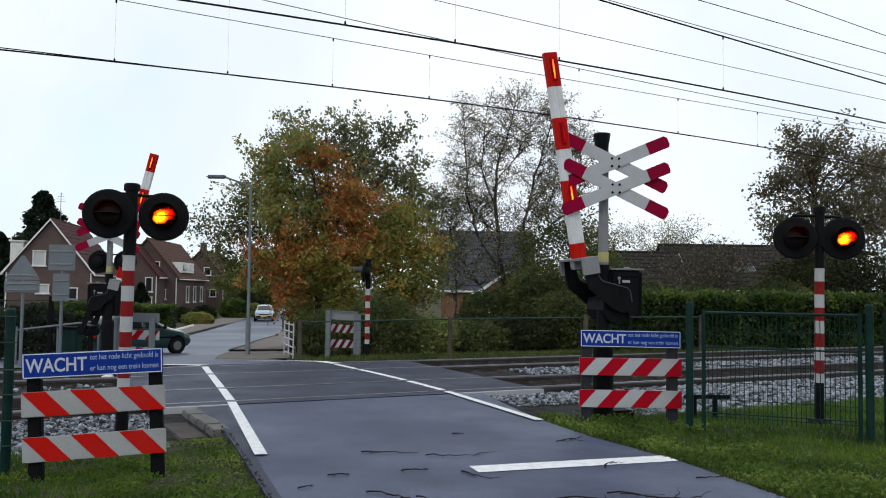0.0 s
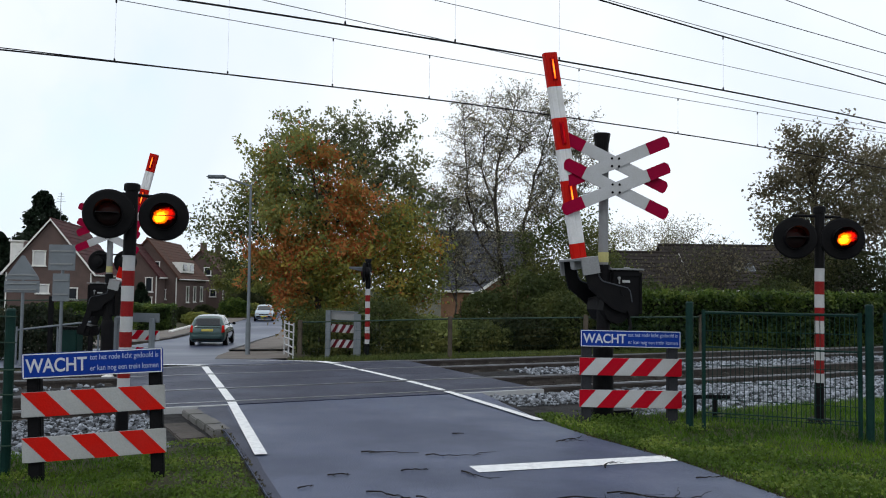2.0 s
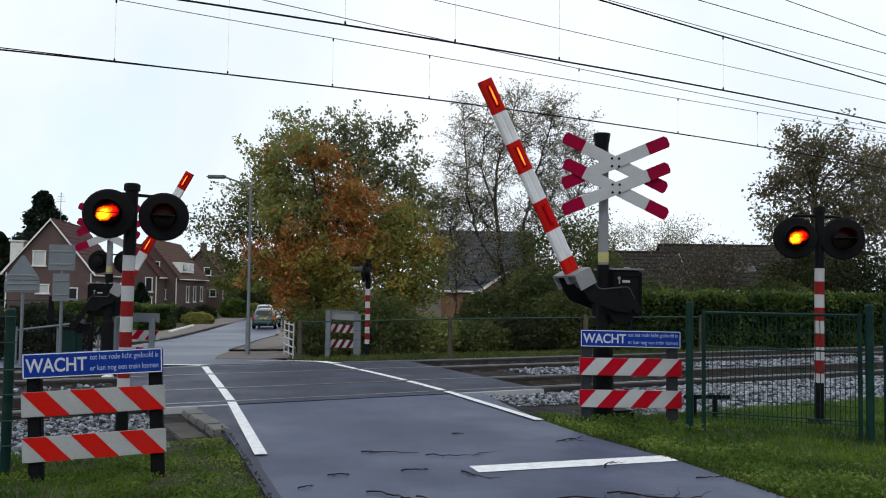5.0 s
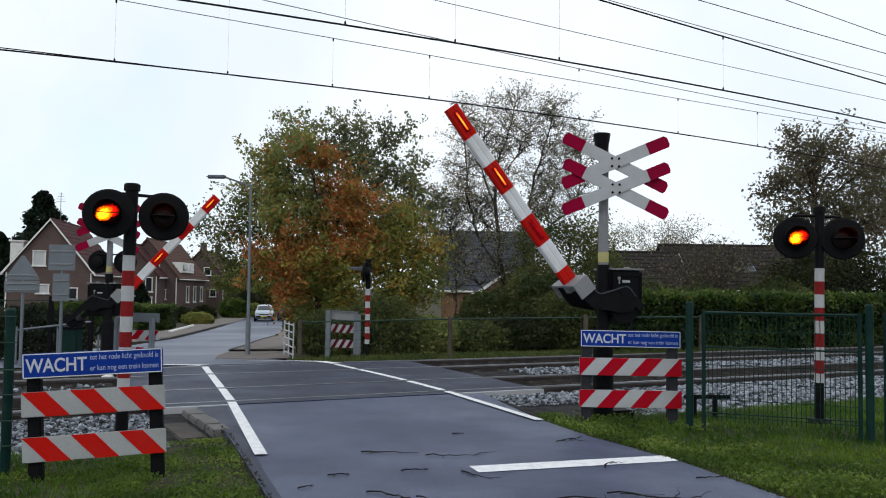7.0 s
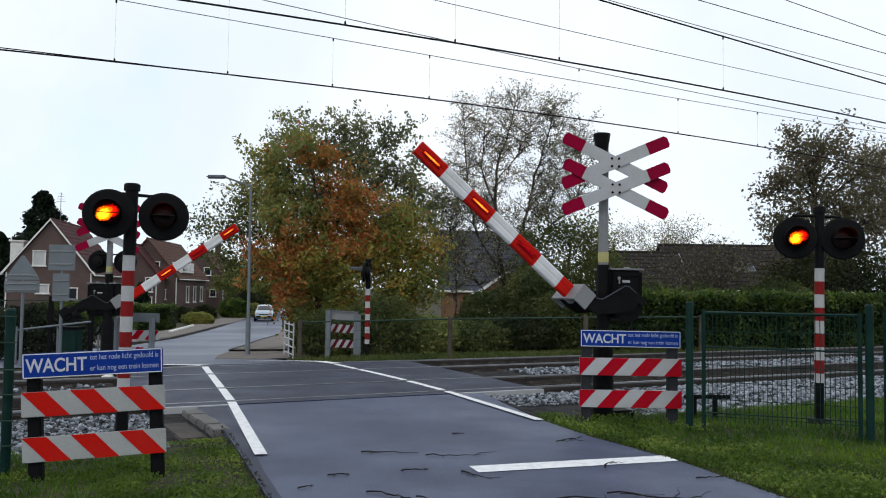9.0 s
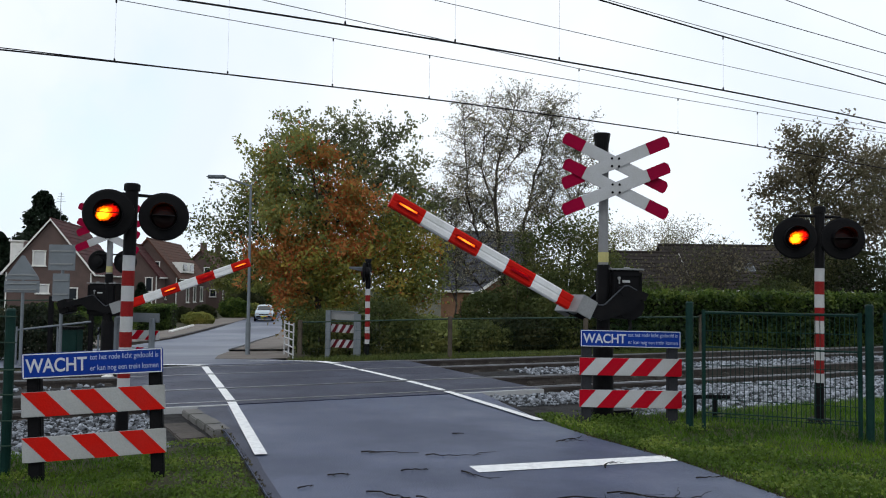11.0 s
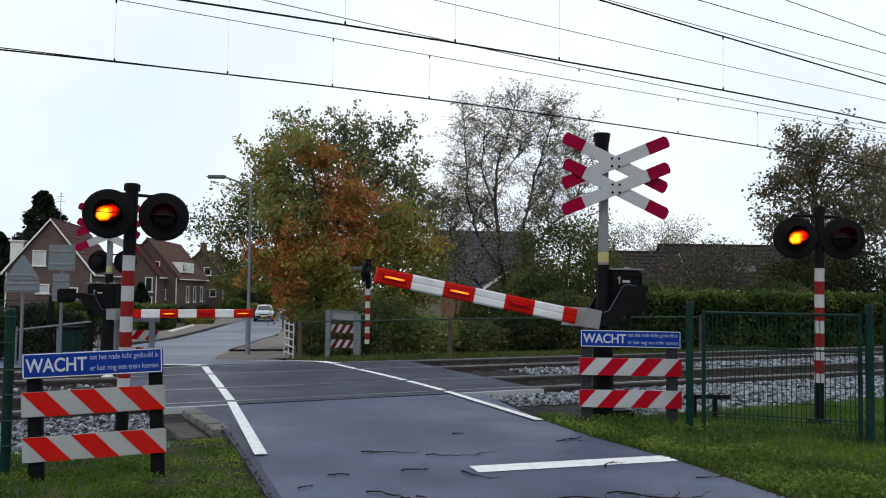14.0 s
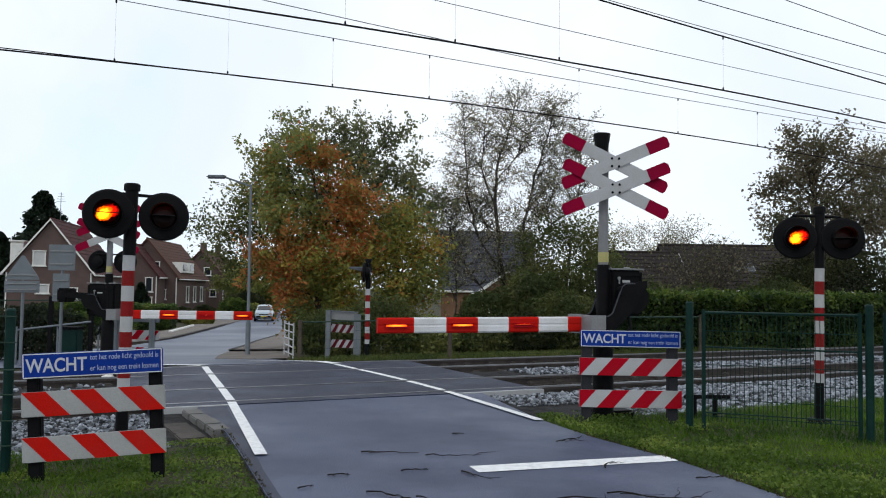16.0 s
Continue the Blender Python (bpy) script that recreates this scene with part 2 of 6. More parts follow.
# Weathered white copied darker: the dim left side is put into its colour.
BOARD_GREY = mat("dimmed white board", (0.34, 0.345, 0.345), 0.55, var=0.04, scale=3, second=(0.30, 0.30, 0.29), amount=0.7)
MAST = mat("grey mast paint", (0.21, 0.213, 0.222), 0.5, var=0.06, scale=3, second=(0.16, 0.16, 0.162), amount=0.7)
POSTDULL = mat("dull grey post", (0.030, 0.031, 0.036), 0.75, var=0.15, scale=4, spec=0.1)
STRIPE_DARK = mat("dull dark red", (0.10, 0.008, 0.014), 0.6, var=0.1, scale=4)
PALE_YELLOW = mat("faded yellow film", (0.42, 0.38, 0.16), 0.6, var=0.08)
WIRE = mat("contact wire", (0.014, 0.012, 0.014), 0.6, var=0.1, bump=0)
WIRE_PALE = mat("stranded cable", (0.24, 0.24, 0.27), 0.6, var=0.1, bump=0)
LENS_OFF = mat("unlit red lens", (0.012, 0.002, 0.002), 0.3, var=0.15, scale=20, bump=0.1)
LENS_ON = lens_glow("lit red lens")
LENS_DIM = glow("fading red lens", (1.5, 0.02, 0.006), (0.16, 0.002, 0.001), 0.10, (0.01, 0, 0.005))
STRIP_ON = glow("lit boom lamp", (3.3, 0.58, 0.05), (1.7, 0.14, 0.01), 0.12)
TWIG = mat("wet twig", (0.016, 0.013, 0.012), 0.7, var=0.2)
LEAF_GREEN = leaf_mat("dull green leaves", [(0.10, 0.14, 0.045), (0.185, 0.215, 0.068), (0.27, 0.265, 0.085)], 0.4)
LEAF_OLIVE = leaf_mat("olive leaves", [(0.14, 0.175, 0.05), (0.25, 0.255, 0.068), (0.36, 0.31, 0.08)], 0.5)
LEAF_DARK = leaf_mat("dark shrub leaves", [(0.016, 0.024, 0.010), (0.034, 0.042, 0.016), (0.072, 0.072, 0.028)], 0.6)
LEAF_SHRUB = leaf_mat("dim shrub leaves", [(0.045, 0.062, 0.022), (0.09, 0.11, 0.036), (0.17, 0.17, 0.056)], 0.6)
LEAF_EDGE = leaf_mat("dark thinning leaves", [(0.095, 0.115, 0.058), (0.17, 0.185, 0.09), (0.25, 0.25, 0.12)], 0.5)
LEAF_DEEP = leaf_mat("deep dull green leaves", [(0.012, 0.018, 0.010), (0.026, 0.034, 0.018), (0.048, 0.054, 0.028)], 0.6)
# Hedge leaves copied darker, for the shade on a hedge's lower faces.
LEAF_HEDGE_SHADE = leaf_mat("hedge leaves toned for shade", [(0.012, 0.026, 0.008), (0.030, 0.055, 0.014), (0.075, 0.11, 0.026)], 1.2, 0.35)
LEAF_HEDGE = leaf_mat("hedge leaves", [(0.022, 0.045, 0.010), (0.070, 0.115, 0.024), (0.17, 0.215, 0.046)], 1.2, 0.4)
LEAF_RUST = leaf_mat("rusty brown leaves", [(0.10, 0.092, 0.062), (0.165, 0.138, 0.085), (0.13, 0.135, 0.078)], 0.4)
LEAF_ORANGE = leaf_mat("orange autumn leaves", [(0.25, 0.20, 0.055), (0.38, 0.19, 0.055), (0.47, 0.16, 0.05), (0.38, 0.11, 0.045)], 0.6)
LEAF_YELLOW = leaf_mat("yellow-green autumn leaves", [(0.18, 0.21, 0.050), (0.31, 0.28, 0.060), (0.44, 0.31, 0.065)], 0.6)
LEAF_MID = leaf_mat("mid green leaves", [(0.13, 0.175, 0.065), (0.20, 0.235, 0.075), (0.30, 0.29, 0.09)], 0.6)
LEAF_BIRCH = leaf_mat("sparse birch leaves", [(0.16, 0.165, 0.12), (0.26, 0.25, 0.17), (0.37, 0.33, 0.22)], 0.5)
NEEDLES = leaf_mat("conifer needles", [(0.008, 0.016, 0.010), (0.014, 0.026, 0.014), (0.020, 0.034, 0.018)], 0.8)
LEAF_WEED = leaf_mat("verge weeds", [(0.045, 0.078, 0.014), (0.090, 0.150, 0.024), (0.20, 0.255, 0.050)], 1.5, 0.45)
GRASS_DULL = leaf_mat("dull trackside grass", [(0.040, 0.060, 0.016), (0.075, 0.10, 0.024), (0.12, 0.13, 0.038)], 0.9)
LITTER = leaf_mat("fallen leaves", [(0.025, 0.024, 0.012), (0.055, 0.048, 0.022), (0.09, 0.08, 0.035)], 2.0)
GRASS = leaf_mat("grass blades", [(0.016, 0.050, 0.003), (0.050, 0.118, 0.006), (0.135, 0.215, 0.014)], 0.9, thin=0.3)


# ---- shapes ----
def link(name, me, material, parent=None, label=""):
    ob = new(name, me)
    for m in material if isinstance(material, (list, tuple)) else (material,):
        me.materials.append(m)
    if parent:
        ob.parent = parent
    return tagged(ob, label)


def part(name, bm, material, parent=None, label=""):
    me = bpy.data.meshes.new(name)
    bmesh.ops.recalc_face_normals(bm, faces=bm.faces)
    bm.to_mesh(me)
    bm.free()
    return link(name, me, material, parent, label)


def empty(name, m, label, category, group="", kind=""):
    e = new(name)
    e.matrix_basis = m
    e.empty_display_size = 0.2
    return tagged(e, label, category, group, kind)


def box(bm, centre, size, bevel=0.0, turn=None):
    r = bmesh.ops.create_cube(bm, size=1.0, matrix=Matrix.Translation(centre) @ (turn or Matrix()) @ Matrix.Diagonal((*size, 1)))
    if bevel:
        edges = list({e for v in r["verts"] for e in v.link_edges})
        bmesh.ops.bevel(bm, geom=edges, offset=bevel, segments=2, affect="EDGES")
    return bm


def rod(bm, p, q, r, r2=None, seg=10, caps=True):
    p, q = Vector(p), Vector(q)
    d = q - p
    m = Matrix.Translation((p + q) / 2) @ d.to_track_quat("Z", "Y").to_matrix().to_4x4()
    bmesh.ops.create_cone(bm, cap_ends=caps, segments=seg, radius1=r, radius2=r if r2 is None else r2, depth=d.length, matrix=m)
    return bm


def lathe(bm, profile, seg=28, axis="Z"):
    """Turn a profile of (radius, height) round the z axis, or round -y where axis is 'Y'."""
    rings = []
    for r, h in profile:
        ring = []
        for i in range(seg):
            a = 2 * math.pi * i / seg
            p = (r * math.cos(a), r * math.sin(a), h)
            ring.append(bm.verts.new(p if axis == "Z" else (p[0], -h, p[1])))
        rings.append(ring)
    for a, b in zip(rings, rings[1:]):
        for i in range(seg):
            bm.faces.new((a[i], a[(i + 1) % seg], b[(i + 1) % seg], b[i]))
    for ring in (rings[0], rings[-1]):
        bm.faces.new(ring)
    return bm


def prism(bm, pts, lo, hi, plane="XZ"):
    """A flat outline pushed out between lo and hi, along y (outline in x, z) or along z (outline in x, y)."""
    place = (lambda a, b, c: (a, c, b)) if plane == "XZ" else (lambda a, b, c: (a, b, c))
    f = [bm.verts.new(place(a, b, lo)) for a, b in pts]
    k = [bm.verts.new(place(a, b, hi)) for a, b in pts]
    bm.faces.new(f)
    bm.faces.new(k[::-1])
    for i in range(len(pts)):
        j = (i + 1) % len(pts)
        bm.faces.new((f[i], f[j], k[j], k[i]))
    return bm


def text_mesh(body, size, material, parent, m, name="lettering"):
    cu = bpy.data.curves.new(name, "FONT")
    cu.body, cu.size, cu.extrude = body, size, 0.0012
    cu.offset = 0.018 * size if size > 0.1 else -0.002 * size
    tmp = new(name, cu)
    me = bpy.data.meshes.new_from_object(tmp.evaluated_get(bpy.context.evaluated_depsgraph_get()))
    bpy.data.objects.remove(tmp)
    ob = link(name, me, material, parent)
    ob.matrix_basis = m
    return ob


def soup(name, verts, faces, material, parent=None, label=""):
    me = bpy.data.meshes.new(name)
    me.from_pydata(verts, [], faces)
    me.update()
    return link(name, me, material, parent, label)


rng = np.random.default_rng(7)


def leaf_cloud(name, centres, size, material, parent=None, droop=0.3, long=1.6, which=None):
    """Many small leaves, one at each centre; which: the number of each leaf's material."""
    n = len(centres)
    a = rng.normal(size=(n, 3))
    a[:, 2] -= droop
    a /= np.linalg.norm(a, axis=1)[:, None]
    b = np.cross(a, rng.normal(size=(n, 3)))
    b /= np.linalg.norm(b, axis=1)[:, None]
    s = (size * rng.uniform(0.6, 1.35, n))[:, None]
    c = np.asarray(centres)
    v = np.empty((n, 4, 3))
    v[:, 0], v[:, 1] = c - a * s * long / 2, c + b * s / 2
    v[:, 2], v[:, 3] = c + a * s * long / 2, c - b * s / 2
    me = bpy.data.meshes.new(name)
    me.vertices.add(4 * n)
    me.vertices.foreach_set("co", v.reshape(-1).astype(np.float32))
    me.loops.add(4 * n)
    me.loops.foreach_set("vertex_index", np.arange(4 * n, dtype=np.int32))
    me.polygons.add(n)
    me.polygons.foreach_set("loop_start", np.arange(0, 4 * n, 4, dtype=np.int32))
    me.update(calc_edges=True)
    me.validate()
    ob = link(name, me, material, parent)
    if which is not None:
        me.polygons.foreach_set("material_index", np.asarray(which, dtype=np.int32))
    return ob


def tubes(name, segs, material, parent=None, sides=5, label=""):
    """Tapered limbs: segs holds (start, end, radius, radius)."""
    verts, faces = [], []
    for p, q, r0, r1 in segs:
        p, q = Vector(p), Vector(q)
        d = (q - p).normalized()
        u = d.orthogonal().normalized()
        w = d.cross(u)
        k = len(verts)
        for c, r in ((p, r0), (q, r1)):
            for i in range(sides):
                t = 2 * math.pi * i / sides
                verts.append(c + (u * math.cos(t) + w * math.sin(t)) * r)
        for i in range(sides):
            j = (i + 1) % sides
            faces.append((k + i, k + j, k + sides + j, k + sides + i))
    return soup(name, verts, faces, material, parent, label)


def cable(name, pts, r, material, parent=None, sides=5):
    """One unbroken round wire along a line of points."""
    verts, faces = [], []
    for i, p in enumerate(pts):
        d = (Vector(pts[min(i + 1, len(pts) - 1)]) - Vector(pts[max(i - 1, 0)])).normalized()
        u = d.cross(Vector((0, 0, 1))) if abs(d.z) < 0.9 else d.cross(Vector((1, 0, 0)))
        u.normalize()
        w = d.cross(u)
        rad = r[i] if isinstance(r, (list, tuple)) else r
        for k in range(sides):
            t = 2 * math.pi * k / sides
            verts.append(Vector(p) + (u * math.cos(t) + w * math.sin(t)) * rad)
    for i in range(len(pts) - 1):
        for k in range(sides):
            j = (k + 1) % sides
            faces.append((i * sides + k, i * sides + j, (i + 1) * sides + j, (i + 1) * sides + k))
    return soup(name, verts, faces, material, parent)


# ---- plan: the railway's own axes (along, across) and the lie of the land ----
UX, UY = 0.8988, 0.4384


def on_rail(a, n, z=0.0):
    return Vector((UX * a - UY * n, UY * a + UX * n, z))


def land(x, y):
    n = UX * y - UY * x
    return 0.0 if n < 16.75 else -1.5 * (1 - math.exp(-((n - 16.75) / 15.5) ** 1.25))


def at(x, y, rz=0.0, dz=0.0):
    return pose(x, y, land(x, y) + dz, 0, 0, rz)


RAIL_TURN = math.degrees(math.atan2(UY, UX))


# ---- ground, road, railway ----
TRACKS = (12.30, 15.95)


def step(v, lo, hi):
    t = min(1.0, max(0.0, (v - lo) / (hi - lo)))
    return t * t * (3 - 2 * t)


def ground_z(x, y):
    n = UX * y - UY * x
    return land(x, y) - 0.03 - 0.20 * step(n, 8.7, 9.8) * (1 - step(n, 17.4, 18.2))


def build_ground():
    fine = [-60 + 1.5 * i for i in range(81)]
    xs = [-1500, -700, -300, -150, -90] + fine + [90, 150, 300, 700, 1500]
    ys = [-600, -200, -80, -30, -12] + [-4 + 0.75 * i for i in range(80)] + [60 + 5 * i for i in range(20)] + [200, 300, 600, 1500, 2500]
    verts = [(x, y, ground_z(x, y)) for y in ys for x in xs]
    w = len(xs)
    faces = [(j * w + i, j * w + i + 1, (j + 1) * w + i + 1, (j + 1) * w + i) for j in range(len(ys) - 1) for i in range(w - 1)]
    tagged(soup("ground", verts, faces, SOIL), "grassy verge soil reaching to the horizon", "ground", kind="structure")


def strip(name, rows, material, lift, depth, label, category, cells=8, kind="structure"):
    """A paved strip: rows of (y, left x, right x), smoothly carried on, with a skirt below."""
    fine = []
    for (y0, a0, b0), (y1, a1, b1) in zip(rows, rows[1:]):
        k = max(1, int((y1 - y0) / 1.0))
        fine += [(y0 + (y1 - y0) * i / k, a0 + (a1 - a0) * i / k, b0 + (b1 - b0) * i / k) for i in range(k)]
    fine.append(rows[-1])
    verts, faces = [], []
    for y, a, b in fine:
        line = [(a + (b - a) * i / cells, y) for i in range(cells + 1)]
        top = [(x, yy, land(x, yy) + lift) for x, yy in line]
        verts += [(top[0][0], y, top[0][2] - depth)] + top + [(top[-1][0], y, top[-1][2] - depth)]
    w = cells + 3
    for j in range(len(fine) - 1):
        for i in range(w - 1):
            faces.append((j * w + i, j * w + i + 1, (j + 1) * w + i + 1, (j + 1) * w + i))
    return tagged(soup(name, verts, faces, material), label, category, kind=kind)


def ribbon(name, pts, width, material, lift, label):
    """A painted line along a polyline on the road."""
    verts, faces = [], []
    dense = []
    for p, q in zip(pts, pts[1:]):
        k = max(1, int(math.hypot(q[0] - p[0], q[1] - p[1]) / 0.5))
        dense += [(p[0] + (q[0] - p[0]) * i / k, p[1] + (q[1] - p[1]) * i / k) for i in range(k)]
    dense.append(pts[-1])
    for i, p in enumerate(dense):
        a, b = dense[max(0, i - 1)], dense[min(len(dense) - 1, i + 1)]
        dx, dy = b[0] - a[0], b[1] - a[1]
        k = math.hypot(dx, dy)
        nx, ny = -dy / k * width / 2, dx / k * width / 2
        for s in (1, -1):
            x, y = p[0] + s * nx, p[1] + s * ny
            verts.append((x, y, land(x, y) + lift))
    for i in range(len(dense) - 1):
        faces.append((2 * i, 2 * i + 1, 2 * i + 3, 2 * i + 2))
    return tagged(soup(name, verts, faces, material), label, "road marking", kind="structure")


def broken_ribbon(name, pts, width, material, lift, label):
    """A painted line that stops on either side of each rail's groove."""
    dense = []
    for p, q in zip(pts, pts[1:]):
        k = max(1, int(math.hypot(q[0] - p[0], q[1] - p[1]) / 0.03))
        dense += [(p[0] + (q[0] - p[0]) * i / k, p[1] + (q[1] - p[1]) * i / k) for i in range(k)]
    run = []
    for p in dense + [None]:
        n = UX * p[1] - UY * p[0] if p else 0
        if p is None or any(-0.04 < n - (c + d) < 0.10 for c in TRACKS for d in (-0.7525, 0.7525)):
            if len(run) > 4:
                ribbon(name, [run[0], run[len(run) // 2], run[-1]], width, material, lift, label)
            run = []
        else:
            run.append(p)


def build_roads():
    near = [(-30, 12.2, 16.4), (0, 1.05, 5.0), (4.0, -0.45, 3.45), (6.3, -1.30, 2.78), (7.9, -1.90, 2.26), (9.1, -2.36, 1.66), (10.2, -2.95, 1.25), (11.4, -3.4, 0.95), (12.3, -3.35, 0.75), (12.9, -2.2, 0.6), (13.4, -0.2, 0.4)]
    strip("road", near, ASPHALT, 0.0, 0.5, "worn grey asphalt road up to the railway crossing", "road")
    strip("road_shoulder", [(3.6, -0.29, -0.22), (5.2, -0.88, -0.80), (6.3, -1.29, -1.20), (7.2, -1.63, -1.53), (7.9, -1.89, -1.76), (9.1, -2.35, -2.18), (10.2, -2.94, -2.58), (11.3, -3.36, -2.95)], ASPHALT_DARK, 0.004, 0.01, "darker asphalt strip along the road's edge", "road", 3)
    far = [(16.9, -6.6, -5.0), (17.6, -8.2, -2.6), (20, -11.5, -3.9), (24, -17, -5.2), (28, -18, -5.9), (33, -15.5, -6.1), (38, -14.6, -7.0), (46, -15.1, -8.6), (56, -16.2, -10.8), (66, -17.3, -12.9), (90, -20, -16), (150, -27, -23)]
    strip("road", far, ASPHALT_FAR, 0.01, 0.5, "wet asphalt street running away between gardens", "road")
    side = [(17.2, -40, -6), (19, -40, -10), (23, -40, -15), (24.5, -40, -17)]
    strip("road", side, ASPHALT_FAR, 0.006, 0.3, "asphalt side road beside the railway", "road")
    strip("pavement", [(21.8, -4.9, -4.1), (24, -6.6, -4.4), (28, -7.6, -5.2), (32.6, -8.4, -6.2), (34.0, -6.9, -6.6)], PAVER, 0.022, 0.06, "brown brick pavement beside the street corner", "pavement", 4)
    strip("pavement", [(34, -18.2, -15.55), (46, -17.6, -15.1), (66, -19.6, -17.3), (90, -22.5, -20)], PAVER, 0.07, 0.2, "pale brick pavement along the front gardens", "pavement", 4)
    strip("pavement", [(32.5, -8.4, -6.2), (36.6, -8.85, -6.7), (42.7, -9.6, -7.9), (50, -10.0, -9.2), (58, -11.3, -11.0)], PAVER, 0.085, 0.12, "brown wet pavement along the street's verge", "pavement", 4)
    ribbon("kerb", [(-6.3, 32.62), (-8.35, 32.42), (-8.85, 36.6), (-9.6, 42.7), (-10.0, 50)], 0.20, KERB, 0.095, "dark concrete kerb at the street corner")
    ribbon("kerb", [(-15.5, 34), (-15.06, 46), (-17.3, 66)], 0.22, KERB, 0.12, "dark concrete kerb along the street")
    broken_ribbon("road_marking", [(-1.70, 7.85), (-2.99, 11.68), (-4.69, 16.31)], 0.12, LINE, 0.017, "white painted edge line of the road")
    broken_ribbon("road_marking", [(1.21, 10.13), (-0.05, 13.16), (-0.93, 14.92), (-1.85, 16.5), (-2.25, 17.2)], 0.12, LINE, 0.017, "white painted edge line of the road")
    ribbon("road_marking", [(-4.72, 16.42), (-5.6, 16.9), (-7.4, 17.2)], 0.30, LINE, 0.03, "white painted give-way line at the side road")
    ribbon("road_marking", [(-2.18, 17.15), (-2.6, 17.7), (-3.2, 18.15), (-4.4, 18.6)], 0.24, LINE, 0.03, "white painted line rounding the street corner")
    ribbon("road_marking", [(0.30, 7.37), (2.22, 7.97)], 0.26, LINE, 0.006, "white painted stop line")


def bar_on_rail(bm, a0, a1, n0, n1, z0, z1):
    pts = [on_rail(a0, n0), on_rail(a1, n0), on_rail(a1, n1), on_rail(a0, n1)]
    prism(bm, [(p.x, p.y) for p in pts], z0, z1, "XY")
    return bm


def build_railway():
    # ballast bed with shoulders
    verts, faces = [], []
    prof = [(8.3, -0.16), (9.0, -0.09), (10.3, -0.07), (11.15, -0.06), (11.45, -0.17), (13.2, -0.17), (13.7, -0.05), (14.5, -0.05), (15.0, -0.17), (17.3, -0.17), (18.2, -0.36)]
    cuts = [-400, -60, -20] + [-10 + 2 * i for i in range(20)] + [60, 120, 400]
    for a in cuts:
        verts += [tuple(on_rail(a, n, z)) for n, z in prof]
    w = len(prof)
    for j in range(len(cuts) - 1):
        for i in range(w - 1):
            faces.append((j * w + i, (j + 1) * w + i, (j + 1) * w + i + 1, j * w + i + 1))
    tagged(soup("ballast_bed", verts, faces, GRAVEL), "grey crushed-stone track bed", "ballast", kind="structure")
    # crossing surface between the rails
    deck = empty("level_crossing", pose(0, 0, 0), "dark asphalt crossing deck between embedded rails", "level crossing", kind="structure")
    for n0, n1 in ((11.27, 11.53), (11.63, 12.97), (13.07, 14.12), (14.13, 15.18), (15.28, 16.62), (16.72, 16.92)):
        part("deck_slab", bar_on_rail(bmesh.new(), 1.3, 7.3, n0, n1, -0.4, 0.012), ASPHALT_DARK, deck)
    for a0, a1 in ((1.3, 2.35), (5.75, 7.3)):
        part("edge_strip", bar_on_rail(bmesh.new(), a0, a1, 11.20, 11.262, -0.3, 0.016), GREYWHITE, deck, "pale concrete edging")
    for i in range(4):
        part("edge_slab", box(bmesh.new(), (-2.53 - 0.205 * i, 9.42 + 0.36 * i, -0.074 + 0.006 * (i % 2)), (0.21, 0.40, 0.16), 0.012, Matrix.Rotation(radians(28), 4, "Z")), CONCRETE, deck, "grey concrete edging slab")
    for i in range(3):
        part("edge_slab", box(bmesh.new(), (-2.76 - 0.19 * i, 9.14 + 0.357 * i, -0.125 - 0.008 * i), (0.30, 0.37, 0.16), 0.012, Matrix.Rotation(radians(28), 4, "Z")), SLEEPER, deck, "brownish sunken edging slab")
    # rails with chairs and sleepers
    for k, c in enumerate(TRACKS):
        track = empty("railway_track", pose(0, 0, 0), "rusty steel railway track on sleepers and ballast", "railway track", "tracks", "structure")
        for s in (-0.7525, 0.7525):
            n = c + s
            bm = bmesh.new()
            bar_on_rail(bm, -400, 400, n - 0.075, n + 0.075, -0.165, -0.145)
            bar_on_rail(bm, -400, 400, n - 0.010, n + 0.010, -0.145, -0.04)
            bar_on_rail(bm, -400, 400, n - 0.036, n + 0.036, -0.04, -0.004)
            rail = part("rail", bm, RAIL_SIDE, track)
            part("rail_head", bar_on_rail(bmesh.new(), -400, 400, n - 0.03, n + 0.03, -0.004, 0.021), RAIL_TOP, rail, "polished running surface")
        me = None
        for i in range(70):
            a = 7.55 + 0.6 * i if i < 55 else 1.05 - 0.6 * (i - 55)
            if me is None:
                bm = bmesh.new()
                box(bm, (0, 0, -0.235), (0.24, 2.5, 0.13), 0.015)
                for s in (-0.7525, 0.7525):
                    for d in (-0.11, 0.11):
                        box(bm, (0, s + d, -0.125), (0.15, 0.09, 0.10), 0.02)
                ob = part("sleeper", bm, SLEEPER, track)
                me = ob.data
            else:
                ob = new("sleeper", me)
                ob.parent = track
            p = on_rail(a, c)
            ob.matrix_basis = pose(p.x, p.y, 0, 0, 0, RAIL_TURN)


